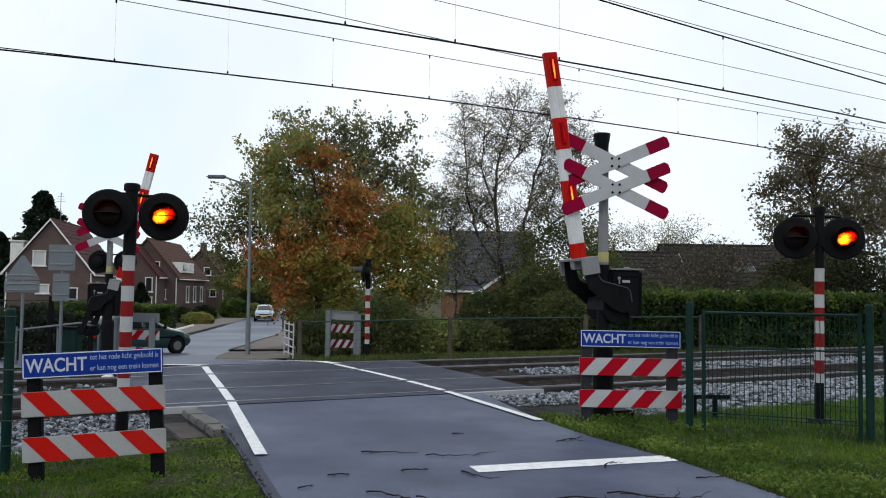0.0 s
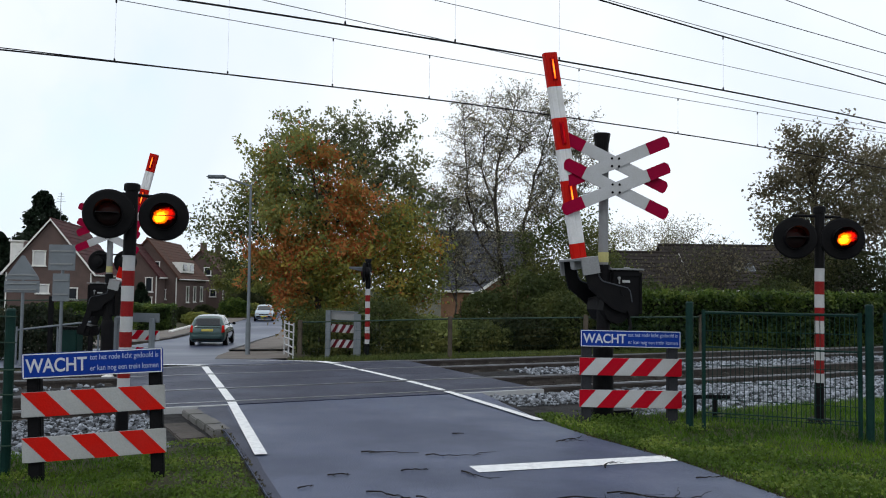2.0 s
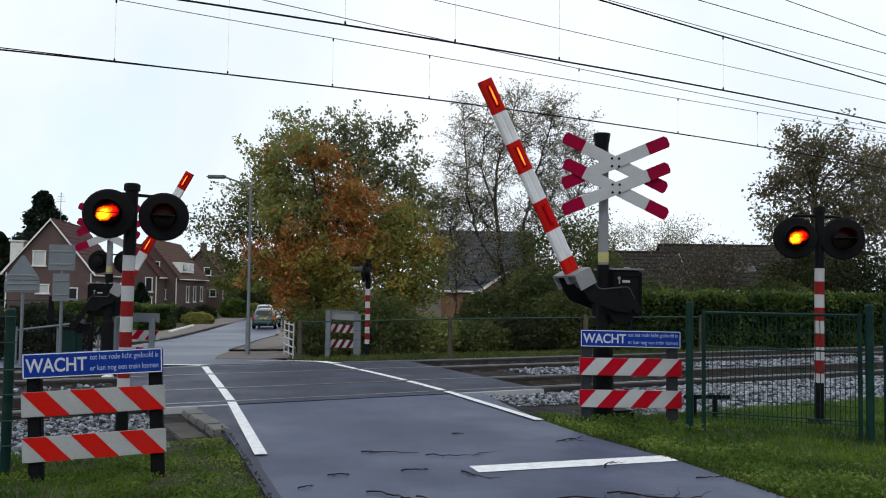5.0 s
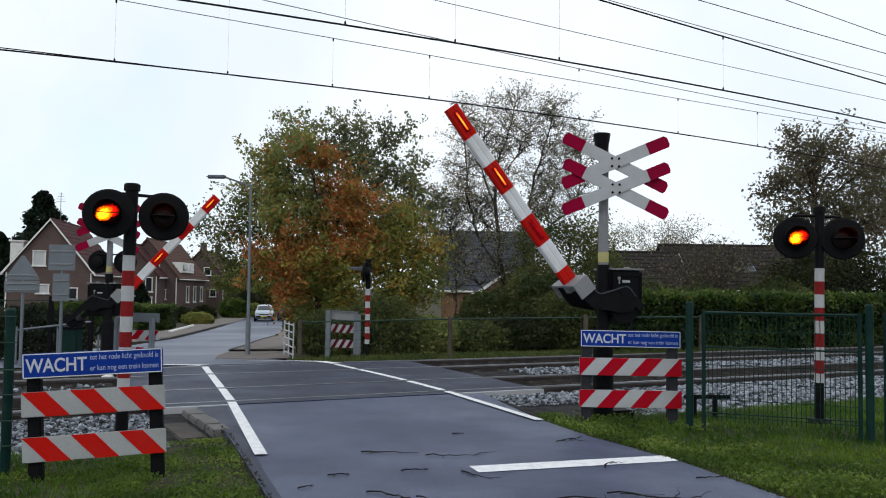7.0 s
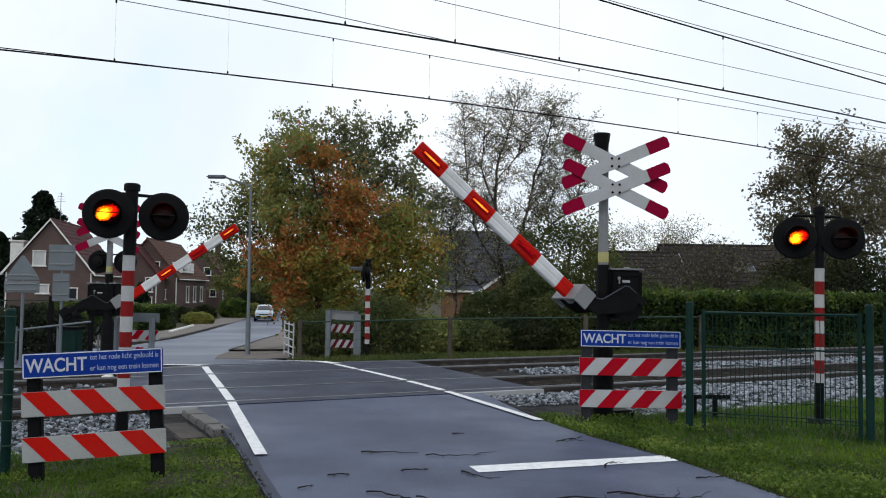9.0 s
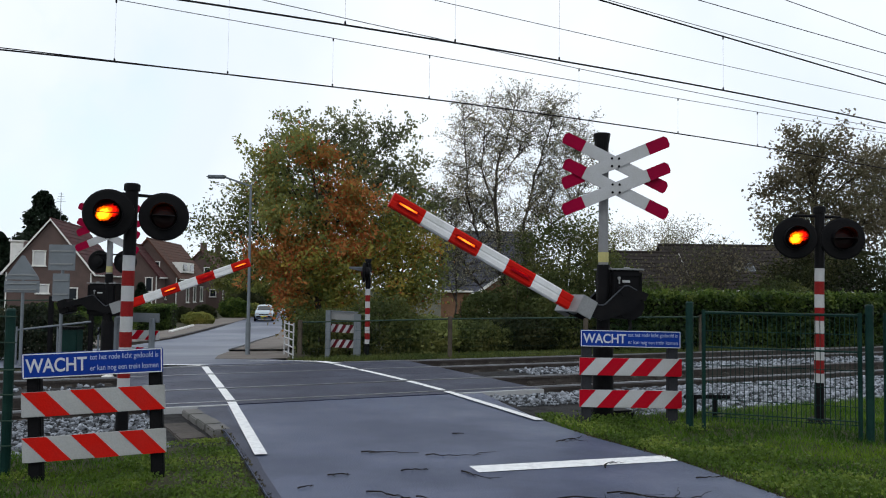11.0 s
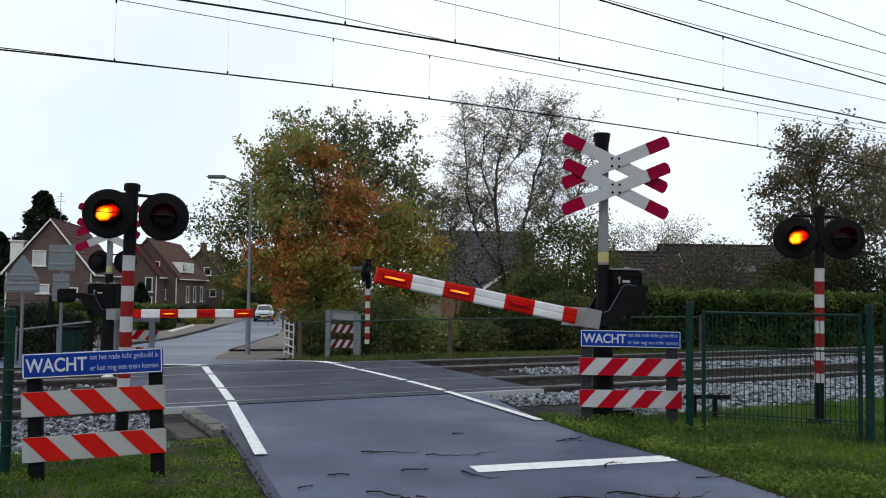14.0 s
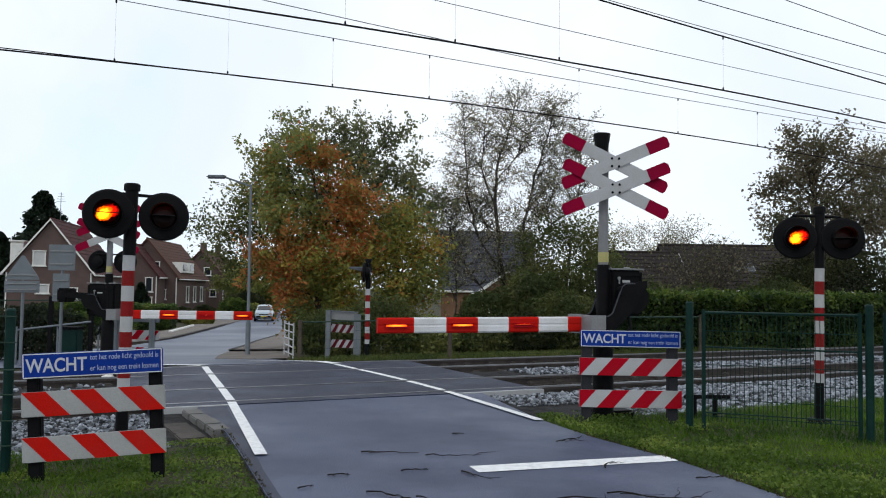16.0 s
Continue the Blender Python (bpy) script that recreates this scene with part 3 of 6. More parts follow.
# ---- overhead line: contact wires, messengers, droppers ----
def build_wires():
    def wire(n, fit, a0, a1, r, material, label):
        z = lambda a: fit[0] * a * a + fit[1] * a + fit[2]
        pts = [on_rail(a0 + (a1 - a0) * i / 40, n, z(a0 + (a1 - a0) * i / 40)) for i in range(41)]
        ob = cable("overhead_wire", pts, r, material)
        tagged(ob, label, "overhead wire", "overhead wires")
        return z
    con = "dark copper contact wire strung over the track"
    mes = "grey stranded cable strung above the track"
    w1 = wire(15.95, (-0.0015, 0.0189, 5.6568), -25, 48, 0.016, WIRE, con)
    wire(15.95, (-0.0013, 0.0083, 5.6823), -25, 3.6, 0.010, WIRE, con)
    w2 = wire(12.3, (-0.0017, 0.0162, 5.7550), -25, 48, 0.017, WIRE, con)
    w5 = wire(15.95, (0.0010, -0.0661, 7.5109), -25, 48, 0.010, WIRE_PALE, mes)
    w3 = wire(15.95, (0.0003, -0.0281, 6.8617), -25, 48, 0.009, WIRE_PALE, mes)
    w4 = wire(12.3, (0.0002, -0.0805, 7.7661), -25, 40, 0.016, WIRE, mes)
    wire(12.3, (0.0017, -0.1036, 7.8986), -25, 40, 0.008, WIRE_PALE, mes)
    wire(15.95, (0.0005, -0.0502, 8.2570), -25, 48, 0.009, WIRE_PALE, mes)
    wire(12.3, (0.0003, -0.0616, 8.1261), -25, 48, 0.010, WIRE_PALE, mes)
    wire(12.3, (0.0, -0.0915, 9.1524), -25, 48, 0.010, WIRE_PALE, mes)
    for n, low, high, spots in ((15.95, w1, w3, (1.05, 5.21, 7.4, 14.38, 17.15)), (15.95, w1, w5, (3.09, 11.33)), (12.3, w2, w4, (4.21, 6.18, 8.3, 12.28))):
        for a in spots:
            e = empty("dropper", pose(*on_rail(a, n, low(a))), "thin dropper wire with dark clamp on the contact wire", "dropper", "droppers")
            part("dropper_wire", rod(bmesh.new(), (0, 0, 0), (0, 0, high(a) - low(a)), 0.0017, seg=5), WIRE_PALE, e)
            for z in (0.03, high(a) - low(a) - 0.03):
                part("clamp", box(bmesh.new(), (0, 0, z), (0.030, 0.022, 0.065), 0.005), WIRE, e)


# ---- warning light post ----
def lamp_head(parent, x, y, z, hood=1.0, visor=None):
    """A round black backing plate with visor and a lens that shows its lit or its dark face. Faces -y."""
    visor = visor or BLACK
    head = part("lamp_head", lathe(bmesh.new(), [(0.05, -0.16), (0.12, -0.14), (0.14, -0.03), (0.250, -0.02), (0.265, 0.0), (0.265, 0.012), (0.245, 0.02), (0.15, 0.022)], 40, "Y"), BLACK, parent)
    head.matrix_basis = pose(x, y, z)
    bm = bmesh.new()
    seg = 28
    rows = []
    for r, front in ((0.136, False), (0.138, True), (0.144, True), (0.142, False)):
        ring = []
        for i in range(seg):
            a = 2 * math.pi * i / seg
            up = math.sin(a)
            d = 0.02 if not front else hood * (0.10 + 0.12 * max(0.0, 0.35 + 0.65 * up)) if hood < 2 else 0.04 + 0.36 * step(up, 0.1, 0.75)
            ring.append(bm.verts.new((r * math.cos(a), -d, r * math.sin(a))))
        rows.append(ring)
    for a, b in zip(rows, rows[1:]):
        for i in range(seg):
            bm.faces.new((a[i], a[(i + 1) % seg], b[(i + 1) % seg], b[i]))
    part("visor", bm, visor, head, "visor hood")
    bm = bmesh.new()
    lathe(bm, [(0.130, 0.024), (0.12, 0.036), (0.07, 0.044), (0.02, 0.046)], 28, "Y")
    part("lens", bm, LENS_OFF, head, "dark red signal lens")
    faces = []
    for name, y, lit, label in (("light", -0.178, LENS_ON, "glowing orange-red light that flashes"), ("fading_light", -0.160, LENS_DIM, "dull red afterglow of the light")):
        bm = bmesh.new()
        lathe(bm, [(0.121, -0.004), (0.125, 0.0), (0.121, 0.004)], 28, "Y")
        for f in bm.faces:
            f.material_index = 1 if f.calc_center_median().y < -0.003 else 0
        lens = part(name, bm, [BLACK, lit], head, label)
        lens.matrix_basis = pose(0, y if hood < 2 else y + 0.11, 0)
        faces.append(lens)
    return faces


def light_post(x, y, turn, label, lean=0.0, heads=(-0.285, 0.285), sunk=0.0, head_z=2.38, hood=1.0, visor=None, r=0.0655):
    """A red and white banded post with two flashing lamps; turn: degrees by which it faces away from -y."""
    e = empty("warning_light_post", pose(x, y, land(x, y) - 0.02 - sunk, 0, lean, turn), label, "signal post", "warning light posts")
    part("post_base", rod(rod(bmesh.new(), (0, 0, -0.1), (0, 0, 0.5), r + 0.0005, seg=20), (0, 0, -0.05), (0, 0, 0.05), 0.19, 0.13, seg=16), BLACK, e, "black post foot")
    for i in range(9):
        part("band", rod(bmesh.new(), (0, 0, 0.45 + 0.166 * i), (0, 0, 0.45 + 0.166 * (i + 1)), r, seg=20), (GREYWHITE if i % 2 == 0 else RED_WORN), e, "white band" if i % 2 == 0 else "red band")
    part("post_top", rod(bmesh.new(), (0, 0, 1.945), (0, 0, 2.66), r + 0.0025, seg=20), BLACK, e, "black upper post")
    part("cap", lathe(bmesh.new(), [(r + 0.02, 2.655), (r + 0.02, 2.72), (r + 0.005, 2.735)], 20), BLACK, e)
    bm = bmesh.new()
    rod(bm, (heads[0], 0.0, 2.62), (heads[1], 0.02, 2.60), 0.018)
    for s in heads:
        rod(bm, (s, 0.05, head_z), (s, 0.03, 2.61), 0.016)
    part("crossbar", bm, BLACK, e)
    return [lamp_head(e, s, -0.06 - 0.08 * (s < 0), head_z, hood, visor) for s in heads]


# ---- warning sign and striped boards ----
def clip_x(pts, lo, hi):
    for keep, edge in ((lambda p: p[0] >= lo, lo), (lambda p: p[0] <= hi, hi)):
        res = []
        for i, p in enumerate(pts):
            q = pts[(i + 1) % len(pts)]
            if keep(p):
                res.append(p)
            if keep(p) != keep(q):
                t = (edge - p[0]) / (q[0] - p[0])
                res.append((edge, p[1] + t * (q[1] - p[1])))
        pts = res
        if not pts:
            break
    return pts


def board(parent, w, h, z, lean, first, red, tilt=0.0, stripe=0.205, white=None, both=False):
    b = part("striped_board", box(bmesh.new(), (0, 0, 0), (w, 0.022, h), 0.004), white or GREYWHITE, parent, "white and red striped board")
    b.matrix_basis = pose(0, -0.085, z, 0, tilt, 0)
    x = -w / 2 + first
    while x < w / 2 + abs(lean):
        pts = clip_x([(x, h / 2), (x + stripe, h / 2), (x + stripe + lean, -h / 2), (x + lean, -h / 2)], -w / 2, w / 2)
        if len(pts) > 2:
            part("stripe", prism(bmesh.new(), pts, -0.0135, -0.010), red, b, "red stripe")
            if both:
                part("stripe", prism(bmesh.new(), pts, 0.010, 0.0135), red, b, "red stripe")
        x += 2 * stripe
    return b


def sign_frame(m, w, sign_z, board_z, h, lean, first, red, label, tilts=(0, 0, 0), lettered=True, post_x=0.48, white=None, post_mat=None, stripe=0.205, square=0.105, deep=0.0):
    e = empty("warning_sign_stand", m, label, "warning sign", "warning sign stands")
    for s in (-post_x, post_x):
        part("post", box(bmesh.new(), (s, 0, 0.46 - deep / 2), (square, square, 1.16 + deep), 0.012), post_mat or POSTGREY, e, "square post")
    plate = part("sign_plate", box(bmesh.new(), (0, 0, 0), (w, 0.02, 0.205), 0.006), BLUE if lettered else GREYSTEEL, e, "blue enamel sign with white lettering" if lettered else "grey back of a sign")
    plate.matrix_basis = pose(0, -0.09, sign_z, 0, tilts[0], 0)
    bm = bmesh.new()
    for a, b, c, d in ((0, 0.096, w - 0.02, 0.008), (0, -0.096, w - 0.02, 0.008), (-w / 2 + 0.012, 0, 0.008, 0.186), (w / 2 - 0.012, 0, 0.008, 0.186)):
        box(bm, (a, -0.0108, b), (c, 0.003, d))
    part("border", bm, WHITE if lettered else GREYSTEEL, plate, "thin border")
    if lettered:
        for body, size, px, pz, wide in (("WACHT", 0.158, 0.030, -0.052, 0.425), ("tot het rode licht gedoofd is", 0.066, 0.476, 0.030, 0.490), ("er kan nog een trein komen", 0.066, 0.476, -0.060, 0.490)):
            t = text_mesh(body, size, LETTER if size > 0.1 else LETTER_DULL, plate, pose(-w / 2 + px * w, -0.0115, pz, 90))
            span = max(v.co.x for v in t.data.vertices)
            t.data.transform(Matrix.Diagonal((wide * w / span, 1, 1, 1)))
    for z, tilt in zip(board_z, tilts[1:]):
        board(e, w + 0.02, h, z, lean, first, red, tilt, stripe, white, not lettered)
    return e


def far_stand(m):
    """The striped stand beyond the tracks, seen from behind: two square posts before a plate and two boards."""
    e = empty("warning_sign_stand", m, "back of a weathered warning stand with striped boards between grey posts", "warning sign", "warning sign stands")
    for x, top, wide in ((-0.41, 1.30, 0.14), (0.40, 1.20, 0.20)):
        part("post", box(bmesh.new(), (x, 0, top / 2 - 0.08), (wide, 0.12, top + 0.16), 0.012), GREYSTEEL, e, "square grey post")
    plate = part("sign_plate", box(bmesh.new(), (0, 0.06, 0), (0.78, 0.02, 0.24), 0.005), STEEL, e, "bare back of a sign")
    plate.matrix_basis = pose(0, 0.02, 1.15, 0, 2.5, 0)
    part("top_rail", box(bmesh.new(), (0, 0.035, 0.115), (0.84, 0.03, 0.035), 0.004), GREYSTEEL, plate, "grey rail over the sign")
    for z in (0.79, 0.37):
        b = part("striped_board", box(bmesh.new(), (0, 0, 0), (0.84, 0.022, 0.225), 0.004), GREYWHITE, e, "white and dark red striped board")
        b.matrix_basis = pose(0, 0.085, z, 0, 2.0, 0)
        for k in range(-1, 5):
            pts = clip_x([(-0.40 + 0.20 * k, 0.1125), (-0.30 + 0.20 * k, 0.1125), (-0.42 + 0.20 * k, -0.1125), (-0.52 + 0.20 * k, -0.1125)], -0.42, 0.42)
            if len(pts) > 2:
                part("stripe", prism(bmesh.new(), pts, -0.0135, -0.010), STRIPE_DARK, b, "dark red stripe")
    return e


# ---- barrier with crossbucks ----
def cable_mesh(pts, r):
    bm = bmesh.new()
    for p, q in zip(pts, pts[1:]):
        rod(bm, p, q, r, seg=8)
        bmesh.ops.create_uvsphere(bm, u_segments=8, v_segments=5, radius=r, matrix=Matrix.Translation(q))
    return bm


def crossbuck(parent, z, y, k, turn_back=0.0, x=0.12):
    """One cross of two arms with red ends, facing -y."""
    c = part("crossbuck", rod(bmesh.new(), (0, 0.06, 0), (0, -0.03, 0), 0.05, seg=16), STEEL, parent, "white cross with crimson ends")
    c.matrix_basis = pose(0, 0, 0, 0, 0, -turn_back) @ pose(x, y, z)
    for i, angle in enumerate((26.5, -23)):
        yy = -0.035 - 0.016 * i
        turn = Matrix.Rotation(radians(angle), 4, "Y")
        arm = part("arm", box(bmesh.new(), (0, 0, 0), (0.90, 0.012, 0.156), 0.003), GREYWHITE, c)
        arm.matrix_basis = pose(0, yy, 0) @ turn
        for s in (-1, 1):
            pts = [(s * 0.45, 0.078), (s * 0.70, 0.078), (s * 0.735, 0.040), (s * 0.735, -0.045), (s * 0.715, -0.078), (s * 0.45, -0.078)]
            tip = part("red_end", prism(bmesh.new(), pts, -0.006, 0.006), CRIMSON, c, "crimson arm end")
            tip.matrix_basis = pose(0, yy, 0) @ turn
    for dx in (-0.045, 0.045):
        for dz in (-0.05, 0.05):
            part("bolt", rod(bmesh.new(), (dx, -0.058, dz), (dx, -0.066, dz), 0.016, seg=8), POSTGREY, c, "dark bolt head")
    return c


def barrier(m, side, pivot, reach, drop, label, thick=0.184, bell=True, crosses=(3.30, 2.96), lamp=False, shift=0.0, case=(0.46, 0.44, 0.60), pitch=0.40, yaw=0.0, tip=0.0, weight=0.40, cross_x=0.12):
    """A mast with crossbucks and a boom that swings in the x-z plane; side: -1 the boom points to -x, 1 to +x."""
    e = empty("crossing_barrier", m, label, "barrier", "crossing barriers")
    part("mast_foot", rod(box(bmesh.new(), (0.14, 0.1, 0.02), (0.52, 0.42, 0.12), 0.03), (0, 0, 0), (0, 0, 1.94), 0.085, seg=20), BLACK, e, "black lower mast on its foot")
    part("mast_base", lathe(bmesh.new(), [(0.135, 0.0), (0.13, 0.86), (0.12, 0.92), (0.09, 0.95)], 24), BLACK, e, "wide black mast base")
    part("mast", rod(bmesh.new(), (0, 0, 1.93), (0, 0, 3.55), 0.063, seg=20), MAST, e, "grey upper mast")
    part("sticker", lathe(bmesh.new(), [(0.0672, 1.97), (0.0672, 2.10)], 20), PALE_YELLOW, e, "pale yellow band on the mast")
    if bell:
        bm = bmesh.new()
        lathe(bm, [(0.09, 3.40), (0.078, 3.43), (0.112, 3.645), (0.105, 3.66)], 20)
        bmesh.ops.translate(bm, verts=bm.verts, vec=(-0.028, 0, -0.02))
        part("bell", bm, BLACK, e, "black warning bell on the mast top")
    for k, z in enumerate(crosses):
        crossbuck(e, z, -0.10 - 0.04 * k, k, yaw, cross_x)
    if lamp:
        for s in (-0.26, 0.30):
            head = lathe(bmesh.new(), [(0.05, -0.14), (0.12, -0.12), (0.13, -0.03), (0.235, -0.02), (0.25, 0.0), (0.25, 0.012), (0.10, 0.02)], 32, "Y")
            b = part("lamp_head", head, BLACK, e, "black lamp head seen from behind")
            b.matrix_basis = pose(s, 0.10, 2.20, 0, 0, 180)
            part("visor", lathe(bmesh.new(), [(0.10, 0.01), (0.105, 0.14), (0.095, 0.15)], 20, "Y"), BLACK, b)
        part("lamp_bracket", rod(bmesh.new(), (-0.3, 0.02, 2.36), (0.34, 0.02, 2.36), 0.016, seg=8), BLACK, e)
    # drive housing behind the pivot
    px, py, pz = pivot
    house = part("drive_housing", box(bmesh.new(), (px - side * 0.10 + shift, py + 0.05, pz - 0.03), case, 0.035), BLACK, e, "black drive housing")
    bm = bmesh.new()
    box(bm, (px - side * 0.10 + shift, py + 0.05, pz - 0.023 + case[2] / 2), (case[0] + 0.03, case[1] + 0.03, 0.022), 0.008)
    for dx in (-0.3, 0.3):
        rod(bm, (px - side * 0.10 + shift + dx * case[0], py + 0.02, pz - 0.01 + case[2] / 2), (px - side * 0.10 + shift + dx * case[0], py + 0.14, pz - 0.01 + case[2] / 2), 0.02, seg=8)
    part("lid", bm, STEEL, e, "pale grey lid with hinges")
    fx, fy = px - side * 0.10 + shift, py + 0.05 - case[1] / 2
    part("type_plate", box(bmesh.new(), (fx - 0.02, fy - 0.004, pz + 0.12), (0.11, 0.008, 0.032), 0.002), GREYWHITE, e, "small pale type plate")
    bm = bmesh.new()
    for dx in (-0.42, 0.42):
        box(bm, (fx + dx * case[0], fy - 0.008, pz - 0.03), (0.03, 0.016, case[2] * 0.9), 0.004)
    box(bm, (fx, fy - 0.008, pz + 0.20), (case[0] * 0.9, 0.016, 0.03), 0.004)
    part("door_rim", bm, POSTGREY, e, "raised rim of the housing door")
    part("door_latch", rod(rod(bmesh.new(), (fx - 0.13, fy, pz + 0.16), (fx - 0.13, fy - 0.03, pz + 0.16), 0.02, seg=10), (fx - 0.13, fy - 0.025, pz + 0.16), (fx - 0.13, fy - 0.025, pz + 0.09), 0.010, seg=6), STEEL, e, "worn steel latch")
    part("cable_hose", cable_mesh([(fx + 0.05, fy + 0.06, pz - 0.02 - case[2] / 2), (fx + 0.06, fy + 0.02, pz - 0.17 - case[2] / 2), (fx - 0.02, fy + 0.04, pz - 0.32 - case[2] / 2), (fx - 0.10, fy + 0.16, pz - 0.42 - case[2] / 2)], 0.022), RUBBER, e, "drooping rubber cable hose")
    for dz in (0.12, -0.2):
        part("bracket", box(bmesh.new(), (px * 0.5, py * 0.5, pz + dz), (abs(px) + 0.16, 0.12, 0.08), 0.01), BLACK, e)
    # boom: side plates, clamp box, banded pole
    boom = part("boom", rod(bmesh.new(), (0, -0.27, 0), (0, 0.34, 0), 0.06, seg=16), BLACK, e, "red and white barrier boom on its swing arms")
    boom.matrix_basis = pose(px, py, pz)
    s = side
    top = [(-0.24, 0.075), (-0.16, 0.09), (-0.02, 0.085), (0.03, 0.05), (0.065, -0.037), (0.157, -drop * 0.62), (0.185, -drop * 0.70), (0.235, -drop + 0.105), (0.47, -drop + 0.09)]
    plate = top + [(0.47, -drop - 0.06), (0.27, -drop - 0.07), (0.10, -drop - 0.05), (-0.06, -drop + 0.10), (-0.20, -0.20), (-0.28, -0.05)]
    for y0 in (-0.26, 0.30):
        part("swing_arm", prism(bmesh.new(), [(s * a, b) for a, b in plate], y0, y0 + 0.03), BLACK, boom, "black steel swing arm")
        edge = bmesh.new()
        for (a0, b0), (a1, b1) in zip(top[1:], top[2:]):
            rod(edge, (s * a0, y0 - 0.004, b0), (s * a1, y0 - 0.004, b1), 0.009, seg=6)
        part("arm_edge", edge, VISOR_GREY, boom, "worn grey flange")
    if weight > 0.5:
        block = box(bmesh.new(), (s * -weight, 0.02, 0.06), (0.22, 0.46, 0.30), 0.03)
    else:
        block = prism(bmesh.new(), [(s * -p, q) for p, q in ((0.02, 0.10), (0.20, 0.11), (0.33, 0.06), (0.40, -0.04), (0.40, -0.14), (0.33, -0.25), (0.20, -0.30), (0.06, -0.26))], -0.20, 0.24)
    part("counterweight", block, BLACK, boom, "black counterweight")
    for y0 in (-0.255, 0.295):
        part("weight_arm", prism(bmesh.new(), [(s * 0.04, 0.085), (s * -(weight + 0.06), 0.13), (s * -(weight + 0.06), 0.03), (s * -0.02, -0.04)], y0, y0 + 0.02), BLACK, boom, "black steel weight arm")
    bm = bmesh.new()
    box(bm, (s * 0.475, 0.02, -drop), (0.03, 0.62, 0.24), 0.004)
    for y0 in (-0.28, 0.335):
        box(bm, (s * 0.38, y0, -drop), (0.21, 0.028, 0.238), 0.004)
    box(bm, (s * 0.43, 0.02, -drop + 0.105), (0.09, 0.60, 0.022), 0.003)
    box(bm, (s * 0.41, 0.02, -drop), (0.12, 0.12, 0.20), 0.01)
    part("clamp_bracket", bm, STEEL, boom, "bare steel boom clamp, hollow beneath")
    x, i, lamps = reach, 0, []
    while x > 0.52:
        w = min(pitch + (tip if i == 0 else 0.0), x - 0.48)
        h = thick * (0.5 + 0.02 * i / 6)
        outline = [(-0.03, -h), (0.03, -h), (0.045, -h * 0.8), (0.045, -h * 0.2), (0.040, 0.0), (0.045, h * 0.2), (0.045, h * 0.8), (0.03, h), (-0.03, h), (-0.045, h * 0.8), (-0.045, h * 0.2), (-0.040, 0.0), (-0.045, -h * 0.2), (-0.045, -h * 0.8)]
        bm = bmesh.new()
        rings = [[bm.verts.new((s * xx, b, -drop + c)) for b, c in outline] for xx in (x - w + 0.001, x - 0.001)]
        for j in range(len(outline)):
            k = (j + 1) % len(outline)
            bm.faces.new((rings[0][j], rings[0][k], rings[1][k], rings[1][j]))
        bm.faces.new(rings[0])
        bm.faces.new(rings[1])
        part("band", bm, RED_BRIGHT if i % 2 == 0 else WHITE, boom, "red boom band" if i % 2 == 0 else "white boom band")
        if i in (0, 2, 4):
            bm = bmesh.new()
            for a in (-0.016, 0.016):
                box(bm, (0, 0, a * 1.35), (0.29, 0.045, 0.010), 0.002)
            gasket = part("lamp_frame", bm, RED, boom, "dark red lamp frame")
            gasket.matrix_basis = pose(s * (x - w / 2), -0.05, -drop)
            bm = bmesh.new()
            box(bm, (0, 0, 0), (0.25, 0.014, 0.022))
            for f in bm.faces:
                f.material_index = 1 if f.calc_center_median().y < -0.006 else 0
            tube = part("lamp_strip", bm, [RED, STRIP_ON], boom, "orange strip lamp")
            tube.matrix_basis = pose(s * (x - w / 2), -0.058, -drop)
            lamps.append(tube)
        x -= w
        i += 1
    return boom, lamps


# ---- trees, hedges, grass ----
def grow(base, height, spread, levels, seed, lean=0.0, splits=4, trunk_share=0.32, trunk_r=0.14):
    """Limb segments and twig ends of a branching tree."""
    r = random.Random(seed)
    segs, ends = [], []

    def limb(p, d, length, rad, level):
        steps = 3
        for k in range(steps):
            q = p + d * (length / steps)
            segs.append((tuple(p), tuple(q), rad * (1 - 0.22 * k), rad * (1 - 0.22 * (k + 1))))
            p = q
            d = (d + Vector((r.uniform(-1, 1), r.uniform(-1, 1), r.uniform(-0.4, 0.9))) * 0.16).normalized()
            if level >= 2:
                ends.append(tuple(p))
            if level and k < steps - 1 and level < levels and r.random() < 0.7:
                side = (d + Vector((r.uniform(-1, 1), r.uniform(-1, 1), r.uniform(-0.2, 0.6))) * 0.9).normalized()
                limb(p, side, length * r.uniform(0.45, 0.65), rad * 0.5, level + 1)
        if level < levels:
            n = splits if level == 0 else r.choice((2, 3))
            for i in range(n):
                turn = 2 * math.pi * (i + r.random() * 0.7) / n
                out = Vector((math.cos(turn), math.sin(turn), 0))
                dd = (d * 1.0 + out * spread * r.uniform(0.5, 1.1) + Vector((0, 0, 0.12))).normalized()
                limb(p, dd, length * r.uniform(0.58, 0.82), rad * 0.56, level + 1)
        else:
            ends.append(tuple(p))
    limb(Vector(base), Vector((lean, 0, 1)).normalized(), height * trunk_share, trunk_r, 0)
    return segs, ends


def fit_height(segs, ends, base, height, width):
    """Scale a grown tree to its height and width about its foot."""
    top = max(e[2] for e in ends) - base[2]
    half = np.percentile([math.hypot(e[0] - base[0], e[1] - base[1]) for e in ends], 95)
    kz, kx = height / top, width / 2 / half
    f = lambda p: (base[0] + (p[0] - base[0]) * kx, base[1] + (p[1] - base[1]) * kx, base[2] + (p[2] - base[2]) * kz)
    return [(f(a), f(b), c, d) for a, b, c, d in segs], [f(p) for p in ends]


